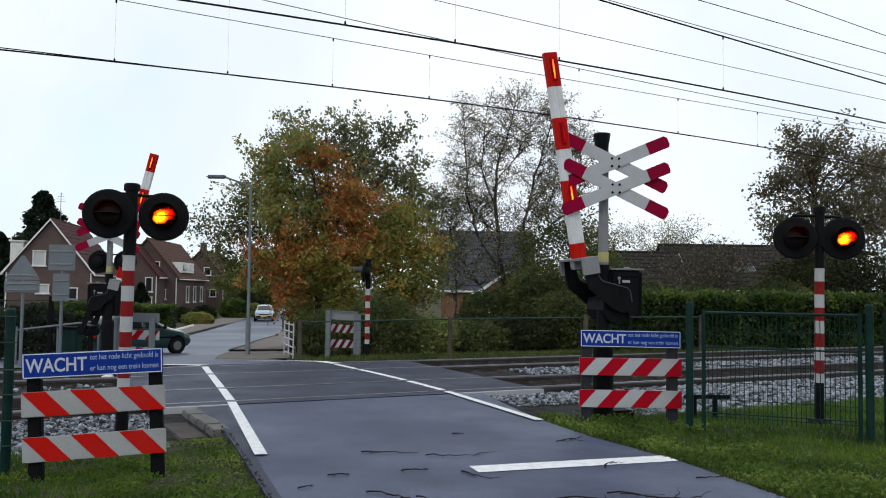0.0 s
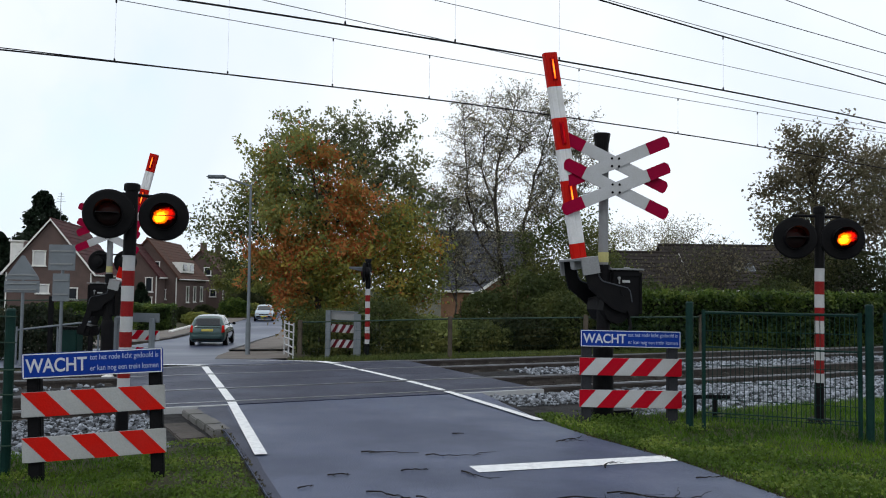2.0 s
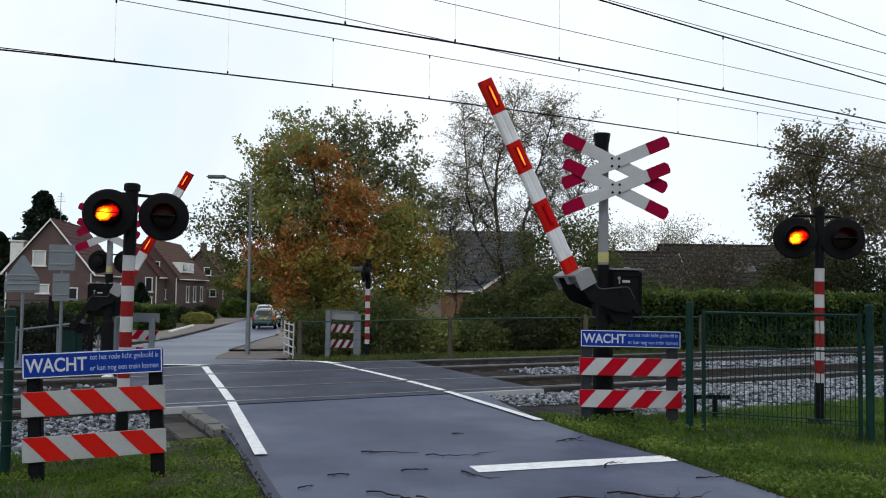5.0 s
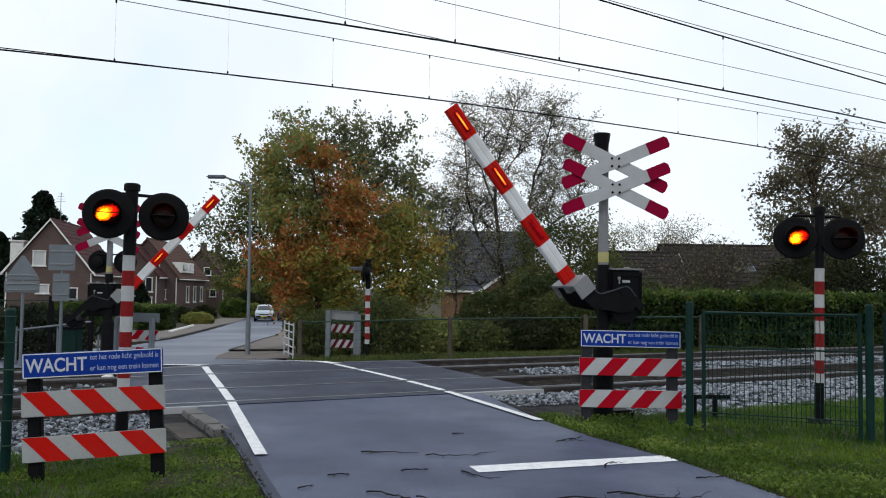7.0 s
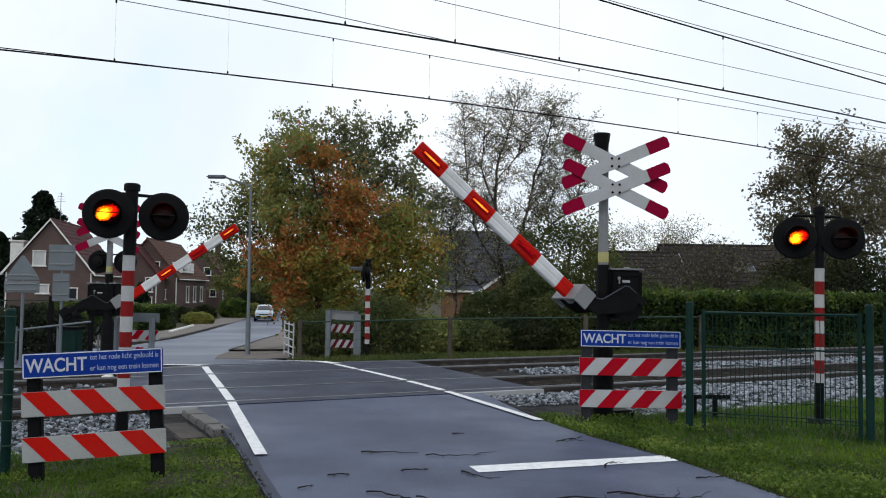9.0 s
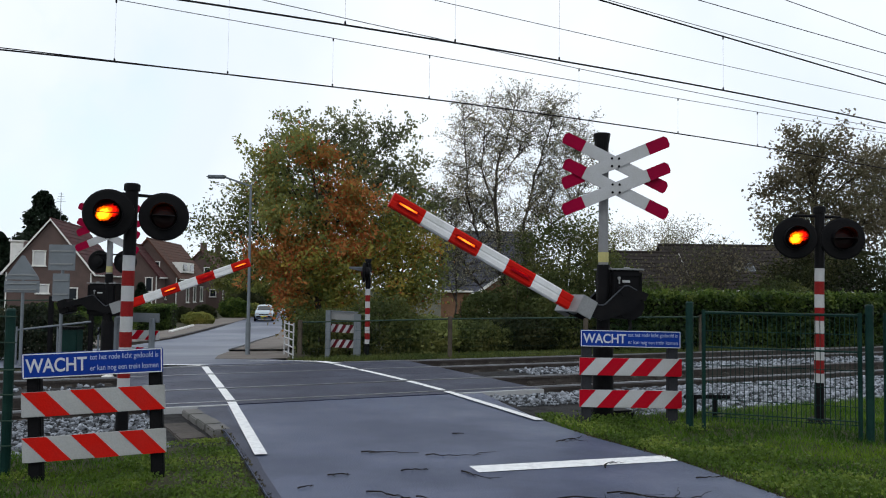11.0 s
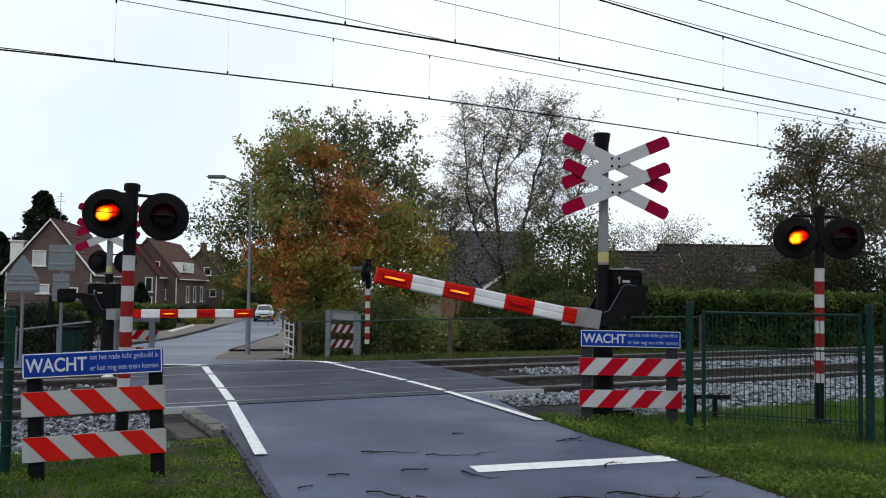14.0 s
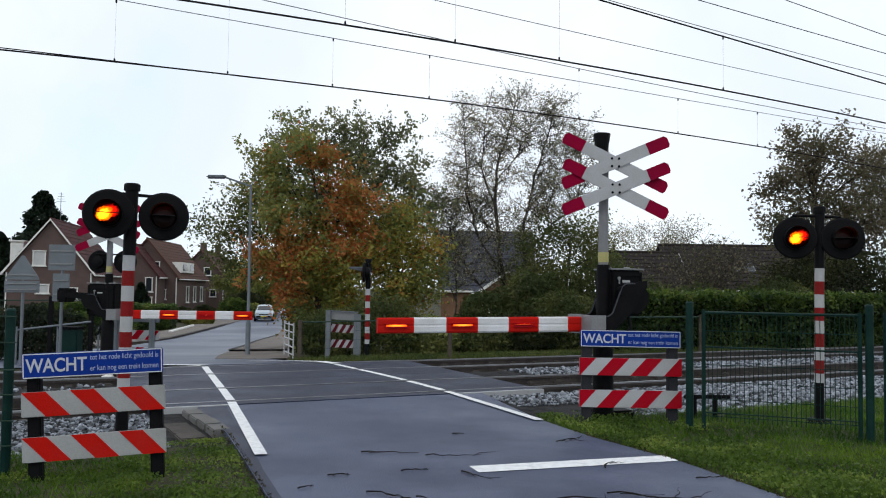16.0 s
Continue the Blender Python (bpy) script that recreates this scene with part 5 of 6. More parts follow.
def car(name, m, paint, dark, label, group):
    """A small rounded hatchback, 4.0 m long, heading +y."""
    e = empty(name, m, label, "car", group)
    # stations along y: (y, half width, underside, shoulder, half roof, roof)
    rows = np.array([(-2.00, 0.60, 0.34, 0.70, 0.56, 0.72), (-1.97, 0.76, 0.26, 0.86, 0.64, 0.92), (-1.88, 0.80, 0.22, 0.93, 0.64, 1.06), (-1.70, 0.82, 0.20, 0.95, 0.62, 1.32), (-1.50, 0.83, 0.20, 0.95, 0.61, 1.42), (-0.90, 0.84, 0.20, 0.94, 0.61, 1.47), (-0.20, 0.84, 0.20, 0.93, 0.61, 1.46), (0.30, 0.84, 0.20, 0.92, 0.60, 1.38), (0.70, 0.84, 0.20, 0.91, 0.62, 1.17), (1.10, 0.83, 0.20, 0.90, 0.66, 0.97), (1.60, 0.80, 0.21, 0.82, 0.66, 0.86), (1.88, 0.74, 0.24, 0.70, 0.60, 0.73), (2.00, 0.58, 0.32, 0.55, 0.48, 0.57)])
    ys = np.r_[np.linspace(-2.0, -1.4, 26), np.linspace(-1.35, 1.5, 40), np.linspace(1.54, 2.0, 20)]
    cols = [smooth(np.interp(ys, rows[:, 0], rows[:, k])) for k in range(1, 6)]
    bm = bmesh.new()
    rings = []
    for y, w, lo, sh, rw, top in zip(ys, *cols):
        k = np.array([(0, lo), (w * 0.86, lo), (w * 0.97, lo + 0.10), (w, lo + 0.24), (w * 1.005, sh - 0.16), (w * 0.97, sh), (rw + 0.03, top - 0.07), (rw * 0.86, top - 0.005), (0, top + 0.02)])
        t = np.r_[0, np.cumsum(np.hypot(*np.diff(k, axis=0).T))]
        f = np.linspace(0, t[-1], 34)
        half = np.c_[smooth(np.interp(f, t, k[:, 0])), smooth(np.interp(f, t, k[:, 1]))]
        ring = [bm.verts.new((p, y, q)) for p, q in half] + [bm.verts.new((-p, y, q)) for p, q in half[-2:0:-1]]
        rings.append(ring)
    for a, b in zip(rings, rings[1:]):
        for i in range(len(a)):
            j = (i + 1) % len(a)
            bm.faces.new((a[i], a[j], b[j], b[i]))
    bm.faces.new(rings[0])
    bm.faces.new(rings[-1])
    bmesh.ops.recalc_face_normals(bm, faces=bm.faces)
    skin = BVHTree.FromBMesh(bm)
    body = part("body", bm, paint, e)
    for p in body.data.polygons:
        p.use_smooth = True

    def patch(name, corners, axis, sign, material, label="", proud=0.006, parent=None):
        """A panel that follows the body's skin, seen along an axis; corners go round, in the other two axes."""
        g = bmesh.new()
        nu, nv = 12, 7
        grid = []
        c = [Vector(p) for p in corners]
        for i in range(nu + 1):
            line = []
            for j in range(nv + 1):
                u, v = i / nu, j / nv
                q = (c[0] * (1 - u) + c[1] * u) * (1 - v) + (c[3] * (1 - u) + c[2] * u) * v
                if axis == "x":
                    start, way = Vector((sign * 2.0, q.x, q.y)), Vector((-sign, 0, 0))
                else:
                    start, way = Vector((q.x, sign * 3.5, q.y)), Vector((0, -sign, 0))
                spot, normal, _, _ = skin.ray_cast(start, way)
                if spot is None:
                    spot, normal, _, _ = skin.find_nearest(start + way * 1.4)
                if normal.dot(way) > 0:
                    normal = -normal
                line.append((g.verts.new(spot + normal * proud), g.verts.new(spot - normal * 0.01)))
            grid.append(line)
        for k in (0, 1):
            for i in range(nu):
                for j in range(nv):
                    g.faces.new([grid[i][j][k], grid[i + 1][j][k], grid[i + 1][j + 1][k], grid[i][j + 1][k]])
        rim = [grid[i][0] for i in range(nu)] + [grid[nu][j] for j in range(nv)] + [grid[i][nv] for i in range(nu, 0, -1)] + [grid[0][j] for j in range(nv, 0, -1)]
        for p, q in zip(rim, rim[1:] + rim[:1]):
            g.faces.new([p[0], q[0], q[1], p[1]])
        ob = part(name, g, material, parent or e, label)
        for p in ob.data.polygons:
            p.use_smooth = True
        return ob

    patch("rear_window", [(-0.60, 0.98), (0.60, 0.98), (0.52, 1.33), (-0.52, 1.33)], "y", -1, GLASS_CAR, "dark rear window")
    patch("windscreen", [(-0.64, 0.99), (0.64, 0.99), (0.54, 1.36), (-0.54, 1.36)], "y", 1, GLASS_CAR, "dark windscreen")
    patch("tailgate_trim", [(-0.56, 0.875), (0.56, 0.875), (0.56, 0.905), (-0.56, 0.905)], "y", -1, dark, "dark tailgate strip")
    patch("rear_bumper", [(-0.70, 0.40), (0.70, 0.40), (0.72, 0.56), (-0.72, 0.56)], "y", -1, paint, "rear bumper", 0.045)
    patch("bumper_insert", [(-0.66, 0.30), (0.66, 0.30), (0.66, 0.37), (-0.66, 0.37)], "y", -1, RUBBER, "black lower bumper edge", 0.02)
    patch("front_bumper", [(-0.66, 0.36), (0.66, 0.36), (0.66, 0.50), (-0.66, 0.50)], "y", 1, dark, "front bumper", 0.03)
    patch("grille", [(-0.42, 0.58), (0.42, 0.58), (0.40, 0.66), (-0.40, 0.66)], "y", 1, BLACK, "black grille", 0.012)
    for s in (-1, 1):
        patch("side_window", [(-1.58, 0.99), (-1.02, 0.99), (-1.02, 1.32), (-1.40, 1.32)], "x", s, GLASS_CAR, "dark side window")
        patch("side_window", [(-0.96, 0.99), (-0.14, 0.98), (-0.14, 1.34), (-0.96, 1.35)], "x", s, GLASS_CAR, "dark side window")
        patch("side_window", [(-0.08, 0.98), (0.86, 0.97), (0.34, 1.29), (-0.08, 1.34)], "x", s, GLASS_CAR, "dark side window")
        patch("door_strip", [(-1.50, 0.60), (1.10, 0.60), (1.10, 0.65), (-1.50, 0.65)], "x", s, dark, "rubbing strip", 0.010)
        patch("tail_lamp", [(s * 0.66, 0.66), (s * 0.79, 0.68), (s * 0.745, 1.00), (s * 0.655, 0.98)], "y", -1, RED_BRIGHT, "red tail lamp", 0.012)
        patch("headlight", [(s * 0.40, 0.60), (s * 0.70, 0.62), (s * 0.68, 0.75), (s * 0.42, 0.72)], "y", 1, STEEL, "clear headlight", 0.012)
        part("mirror", box(bmesh.new(), (s * 0.93, 0.66, 1.00), (0.17, 0.10, 0.12), 0.03), dark, e, "door mirror")
        for y in (-1.25, 1.27):
            arch = part("wheel_arch", lathe(bmesh.new(), [(0.36, -0.06), (0.36, 0.05)], 24, "Y"), BLACK, e, "black wheel arch")
            arch.matrix_basis = pose(s * 0.785, y, 0.33, 0, 0, 90)
            w = part("wheel", lathe(bmesh.new(), [(0.18, -0.09), (0.28, -0.10), (0.30, -0.06), (0.30, 0.06), (0.28, 0.10), (0.18, 0.09)], 24, "Y"), RUBBER, e, "black tyre")
            w.matrix_basis = pose(s * 0.765, y, 0.30, 0, 0, 90)
            part("rim", lathe(bmesh.new(), [(0.17, -0.102), (0.19, 0.0), (0.17, 0.102)], 16, "Y"), STEEL, w, "steel rim")
    part("exhaust", rod(bmesh.new(), (-0.45, -2.04, 0.27), (-0.45, -1.80, 0.27), 0.025, seg=8), STEEL, e)
    patch("number_plate", [(-0.27, 0.72), (0.27, 0.72), (0.27, 0.83), (-0.27, 0.83)], "y", -1, YELLOW, "plain plate", 0.02)
    patch("number_plate", [(-0.26, 0.42), (0.26, 0.42), (0.26, 0.52), (-0.26, 0.52)], "y", 1, YELLOW, "plain plate", 0.045)
    return e


YELLOW = mat("plate yellow", (0.50, 0.42, 0.10), 0.5, var=0.05)
CAR_GREEN = mat("dark green car paint", (0.022, 0.062, 0.058), 0.30, 0.25, var=0.04, scale=2, bump=0, spec=0.5)
CAR_SILVER = mat("silver car paint", (0.27, 0.34, 0.40), 0.35, 0.2, var=0.04, scale=2, bump=0, spec=0.5)
GLASS_CAR = mat("tinted car glass", (0.012, 0.015, 0.018), 0.06, var=0.03, bump=0, spec=0.5)
for finish in (CAR_GREEN, CAR_SILVER):
    finish.node_tree.nodes["Principled BSDF"].inputs["Coat Weight"].default_value = 1.0
    finish.node_tree.nodes["Principled BSDF"].inputs["Coat Roughness"].default_value = 0.08

build_ground()
build_roads()
build_railway()
build_wires()

# ---- the crossing's equipment ----
LENSES = light_post(-3.45, 8.94, 17, "red and white banded post with twin flashing lamps by the road", lean=0.7, heads=(-0.215, 0.345))
LENSES += light_post(4.78, 10.44, -10, "red and white banded post with twin flashing lamps behind the fence", lean=0.6, heads=(-0.33, 0.257), head_z=2.32, r=0.058)
light_post(-1.97, 21.67, -95, "banded post with twin black lamps turned to the far road", sunk=0.12, heads=(-0.2, 0.2), hood=2.2, visor=VISOR_GREY)
sign_frame(pose(-2.885, 7.0, -0.01, 0.1, -2.9, 12), 1.108, 0.956, (0.641, 0.272), 0.204, 0.188, 0.0, RED_BRIGHT, "blue waiting sign over orange-red striped boards on black posts", (0.25, 0.05, -0.15), stripe=0.188, deep=0.1, white=BOARD_GREY)
sign_frame(pose(2.339, 10.28, 0.0, 0, 0, -2), 1.235, 1.012, (0.667, 0.274), 0.215, -0.195, 0.0, RED, "blue waiting sign over red striped boards on grey posts", (0.35, 0.1, -0.1), post_x=0.53, post_mat=POSTDULL, square=0.12)
far_stand(at(-2.76, 22.9, 3))
sign_frame(at(-6.92, 18.5, 158), 1.25, 1.05, (0.66, 0.28), 0.21, 0.2, 0.0, RED, "far warning stand seen from behind", lettered=False, post_x=0.5, post_mat=GREYSTEEL)
BOOM_NEAR, STRIPS_NEAR = barrier(pose(2.07, 10.56, 0, 0, 0, 18), -1, (0.174, 0.04, 1.608), 3.143, 0.43, "crossing barrier with double crossbuck and red and white boom", pitch=0.405, yaw=18, tip=0.035, weight=0.28, crosses=(3.245, 2.905))
BOOM_FAR, STRIPS_FAR = barrier(pose(-7.2, 17.7, -0.1), 1, (-0.24, 0.10, 1.41), 3.33, 0.34, "crossing barrier across the tracks with its boom over the road", crosses=(3.08, 2.75), cross_x=0.02, weight=0.72, lamp=True, shift=0.20, case=(0.60, 0.44, 0.70))

panel_fence([(2.95, 9.80), (4.73, 9.10), (7.2, 8.3)], 1.50, "dark green welded mesh fence beside the track")
verge_fence = panel_fence([(-3.70, 7.05), (-6.2, 6.6)], 1.40, "dark green welded mesh fence at the verge", post_r=0.042)
for z in (0.26, 0.47, 0.69, 0.90, 1.13, 1.35):
    part("rail", rod(bmesh.new(), (0.085, -0.055, z), (-2.4, 0.03 - 0.45, z + 0.03), 0.006, seg=6), FENCE_GREEN, verge_fence, "thin pale-green rail")
wire_fence([(-3.64, 21.1), (0.2, 20.3), (3.6, 20.6), (7.0, 22.2)], 1.0, "low wire fence on wooden posts along the railway")

# street lamp
lamp = empty("street_lamp", at(-6.65, 28.2, 0, -0.08), "tall grey street lamp with a flat arm head", "street lamp")
part("column", rod(rod(bmesh.new(), (0, 0, 0), (0, 0, 1.2), 0.085, seg=12), (0, 0, 1.2), (-0.02, 0, 5.95), 0.06, 0.04, seg=12), GREYSTEEL, lamp)
part("arm", rod(bmesh.new(), (-0.02, 0, 5.9), (-0.92, 0, 6.2), 0.03, seg=8), GREYSTEEL, lamp)
part("lamp_housing", box(bmesh.new(), (-1.22, 0, 6.21), (0.66, 0.24, 0.12), 0.05), GREYSTEEL, lamp)

# ---- trees and hedges ----
tree(-21.5, 98, [(0, 5.6, 1.8, 0), (-1.6, 4.2, 1.7, 0), (1.6, 4.4, 1.7, 0), (0.2, 2.8, 2.0, 0)], 130, 6000, 0.20, LEAF_OLIVE, BARK, 61, "yellow-green tree at the end of the street")
tree(-26.0, 104, [(0, 5.0, 1.8, 0), (-1.4, 3.6, 1.7, 0), (1.5, 3.8, 1.7, 0), (0.0, 2.2, 1.8, 0)], 120, 5000, 0.20, LEAF_GREEN, BARK, 62, "green tree beside the far house")
tree(-17.0, 100, [(0, 7.4, 2.0, 0), (-1.7, 5.6, 1.9, 0), (1.8, 5.8, 1.9, 0), (0.2, 3.6, 2.3, 0)], 140, 6500, 0.20, LEAF_OLIVE, BARK, 63, "tall olive tree behind the parked car")
FOLIAGE = [LEAF_MID, LEAF_ORANGE, LEAF_YELLOW, LEAF_GREEN]
tree(-4.3, 29.6, [(0.6, 5.9, 0.95, 0, 1), (-0.2, 7.1, 0.8, -0.2, 1), (1.2, 4.9, 0.85, -0.2, 1), (-1.7, 6.0, 1.1, 0, 0), (-2.1, 7.0, 0.8, 0.2, 0), (-0.9, 7.7, 0.8, 0.2, 0), (-1.6, 4.7, 1.0, -0.2, 0), (-0.4, 4.9, 1.0, 0.4, 3), (-2.0, 3.4, 1.0, 0, 1), (-0.8, 3.8, 1.15, -0.4, 1), (0.5, 3.9, 1.0, -0.3, 1), (-0.9, 2.3, 1.0, -0.2, 1), (0.5, 2.2, 1.1, 0, 2), (-0.3, 3.0, 1.1, -0.2, 2), (1.0, 3.3, 1.0, 0, 2), (0.0, 1.2, 1.1, 0, 3)], 420, 36000, 0.084, FOLIAGE, BARK, 3, "autumn tree with orange, olive and yellow leaves", clump=0.19, shell=0.55)
tree(-3.6, 32.6, [(0.4, 7.7, 1.2, 0), (1.0, 6.6, 1.35, 0), (-0.2, 8.4, 0.9, 0), (0.5, 9.1, 0.55, 0), (-0.6, 9.1, 0.55, 0), (1.3, 8.6, 0.6, 0), (-2.6, 8.0, 0.8, 0), (-1.4, 8.2, 0.8, 0), (-3.2, 7.2, 1.0, 0), (-2.8, 8.2, 0.45, 0), (2.4, 7.2, 0.75, 0), (1.8, 8.7, 0.35, 0), (2.9, 5.8, 0.85, 0), (1.6, 5.2, 1.5, 0), (-1.0, 6.2, 1.7, 0), (-3.8, 6.0, 0.9, 0), (-1.6, 8.9, 0.4, 0)], 400, 17000, 0.090, LEAF_EDGE, BARK, 5, "tall dull green tree thinning at its top", shell=0.55, clump=0.17, fringe=0.3, tips=3)
tree(-1.7, 30.4, [(-0.2, 4.1, 1.3, 0, 2), (0.7, 3.7, 1.1, 0, 2), (-1.0, 3.4, 1.2, 0, 2), (0.2, 2.4, 1.4, 0, 2), (1.1, 2.6, 1.0, 0, 3), (0.3, 5.0, 0.8, 0, 0)], 220, 15000, 0.082, FOLIAGE, BARK, 8, "yellow-green tree behind the railway fence", shell=0.62)
tree(-5.0, 31.5, [(-2.8, 5.2, 0.9, 0), (-2.3, 4.5, 0.9, 0), (-3.5, 4.5, 0.9, 0), (-2.5, 6.0, 0.7, 0), (-3.3, 3.5, 0.8, 0), (-3.9, 5.2, 0.5, 0), (-2.3, 3.4, 0.7, 0)], 130, 3600, 0.085, LEAF_SHRUB, BARK, 9, "slender leaning tree with dark sparse leaves by the street", trunk_r=0.05, clump=0.28)
tree(4.6, 31.0, [(0.2, 4.3, 1.0, 0), (-0.9, 3.3, 1.3, 0), (1.0, 3.5, 1.1, 0), (0.0, 2.2, 1.5, 0)], 120, 15000, 0.066, LEAF_SHRUB, BARK, 41, "green shrubby tree behind the barrier")
birch(2.55, 33.0, [([(0.0, 0.0), (0.0, 2.2), (-0.2, 3.6), (-0.5, 5.9), (-0.35, 7.6), (0.1, 8.9), (0.4, 10.2)], 0.3, 0.15), ([(0.0, 2.0), (0.75, 3.6), (0.7, 5.1), (1.1, 7.0), (1.6, 8.6), (1.9, 9.8)], -0.3, 0.11), ([(0.8, 3.9), (1.9, 5.1), (2.8, 5.9), (3.1, 7.4), (3.0, 8.9)], 0.4, 0.065), ([(-0.1, 3.0), (-1.2, 4.6), (-1.6, 6.3), (-1.7, 8.2), (-1.8, 9.5)], -0.4, 0.07), ([(-0.45, 5.6), (-1.0, 7.4), (-0.8, 9.8)], 0.5, 0.055), ([(0.85, 5.7), (2.0, 7.0), (2.6, 8.3)], 0.5, 0.045), ([(0.0, 1.4), (-1.4, 3.0), (-2.2, 4.4), (-2.5, 5.9)], 0.2, 0.05), ([(-0.4, 6.8), (0.5, 8.0), (1.1, 9.3)], -0.5, 0.035), ([(0.7, 4.6), (1.5, 5.6), (2.0, 6.6)], -0.6, 0.035), ([(-0.3, 4.2), (-0.9, 5.2), (-1.2, 6.2)], 0.7, 0.035)], 1.1, 24000, 0.052, LEAF_BIRCH, BARK, 52, "forked birch-like tree with fine twigs and thin pale leaves")
birch(0.5, 34.6, [([(0.0, 0.0), (0.1, 2.5), (0.0, 5.0), (0.2, 7.4)], 0.2, 0.07), ([(0.05, 2.0), (-0.6, 4.2), (-0.9, 6.4)], -0.2, 0.045)], 0.95, 5000, 0.055, LEAF_BIRCH, BIRCH, 14, "thin pale tree losing its leaves")
tree(15.4, 34.0, [(0.0, 7.4, 1.2, 0), (-0.6, 8.1, 0.75, 0), (-0.9, 6.9, 0.95, 0), (-1.7, 6.5, 0.5, 0), (-0.6, 5.6, 1.1, 0), (0.8, 5.9, 1.2, 0), (-1.7, 4.7, 0.8, 0), (1.4, 7.85, 0.95, 0), (2.3, 7.1, 1.2, 0), (2.1, 5.1, 1.4, 0), (0.2, 4.2, 1.4, 0), (-0.85, 8.95, 0.4, 0), (0.3, 8.3, 0.7, 0), (-2.1, 6.2, 0.45, 0)], 400, 17000, 0.088, LEAF_RUST, BARK, 21, "brown-leaved tree thinning in autumn", clump=0.19, trunk_r=0.18, tips=2, fringe=0.2, shell=0.45)
lacy_tree(20.5, 36.0, 9.4, 7.0, 5200, 0.08, LEAF_RUST, BARK, 23, "bare brown tree with thin branches")
lacy_tree(9.4, 30.0, 3.9, 4.6, 900, 0.07, LEAF_RUST, BARK, 71, "twiggy shrub losing its leaves behind the hedge", levels=4, trunk_share=0.08, trunk_r=0.035, twigs=750, splits=5)
lacy_tree(11.6, 33.0, 4.4, 4.8, 900, 0.07, LEAF_SHRUB, BARK, 72, "tall twiggy shrub with few leaves behind the hedge", levels=4, trunk_share=0.08, trunk_r=0.035, twigs=750, splits=5)
lacy_tree(13.2, 66.0, 8.8, 8.0, 1500, 0.10, LEAF_BIRCH, BIRCH, 31, "bare pale tree behind the low house", twigs=900, levels=4)
lacy_tree(18.5, 70.0, 9.2, 9.0, 4200, 0.10, LEAF_BIRCH, BIRCH, 33, "bare pale tree beyond the roofs", twigs=900, levels=4)
for k, (x, y, w, h, m) in enumerate(((15.5, 31, 4.4, 3.7, LEAF_DARK), (19.5, 31.5, 4.5, 4.7, LEAF_DARK), (24, 33, 5, 5.0, LEAF_DARK), (21.5, 30.0, 4.6, 4.2, LEAF_DARK), (17.0, 34.5, 4.5, 4.6, LEAF_DARK), (12.4, 30.5, 4.0, 2.5, LEAF_SHRUB), (9.0, 28.7, 4.4, 2.2, LEAF_SHRUB), (6.6, 33.0, 3.4, 3.8, LEAF_SHRUB), (14.4, 33.6, 3.4, 3.7, LEAF_DARK), (3.4, 29.4, 2.6, 2.9, LEAF_SHRUB), (1.7, 29.6, 2.4, 2.3, LEAF_SHRUB))):
    shrub(x, y, w, 2.4, h, 8500, 0.078, m, "loose shrub behind the clipped hedge", group="shrubs behind the hedge")
for i in range(9):
    x = -3.4 + 1.5 * i
    shrub(x, 25.2 + 0.45 * i, 2.5, 1.8, (1.5, 1.9, 1.25, 1.1, 1.3, 2.1, 1.8, 2.4, 1.6)[i], 5200, 0.075, (LEAF_SHRUB, LEAF_SHRUB, LEAF_GREEN)[i % 3] if i < 3 else (LEAF_DARK, LEAF_SHRUB)[i % 2], "dense dark shrub behind the wire fence", group="shrubs by the railway")
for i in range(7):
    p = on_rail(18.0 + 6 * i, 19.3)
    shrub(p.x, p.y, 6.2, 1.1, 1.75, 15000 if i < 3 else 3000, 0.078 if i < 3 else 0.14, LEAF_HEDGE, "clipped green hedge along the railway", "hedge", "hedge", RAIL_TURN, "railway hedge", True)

# ---- houses ----
house(pose(-35.36, 77.3, -1.5, 0, 0, 10.4), 7.13, 11.9, 4.2, 8.68, BRICK, TILE_RED, "brown brick house with white bargeboards and dark red roof", windows=((-0.85, 5.36, 0.98, 1.25, 1), (-0.48, 2.7, 0.95, 0.75, 1), (1.9, 2.3, 0.9, 1.0, 0)), chimneys=((-3.3, 2, 6.4),))
house(pose(-33.5, 91, -1.5, 0, 0, 4), 5.3, 6, 4.2, 7.4, BRICK, TILE_RED, "lower brown brick wing with a dark red roof", windows=((1.75, 3.2, 0.7, 1.5, 0), (1.75, 1.2, 0.7, 1.3, 0)), barge=False)
box_ = empty("roof_box", pose(-37.9, 73.2, 4.0, 0, 0, 7), "white boarded chimney box on the gabled house", "chimney")
part("body", box(bmesh.new(), (0, 0, 0.4), (1.1, 1.1, 1.9), 0.03), TRIM, box_)
part("cap", box(bmesh.new(), (0, 0, 1.4), (1.35, 1.35, 0.14), 0.03), TRIM, box_)
aerial = empty("roof_aerial", pose(-37.5, 80, 4.2), "thin television aerial above the gabled roof", "aerial")
part("mast", rod(bmesh.new(), (0, 0, 0), (0, 0, 6.4), 0.03, seg=6), GREYSTEEL, aerial)
for k in range(4):
    part("crossbar", rod(bmesh.new(), (-0.45 + 0.07 * k, 0, 5.5 + 0.25 * k), (0.45 - 0.07 * k, 0, 5.5 + 0.25 * k), 0.015, seg=5), GREYSTEEL, aerial)
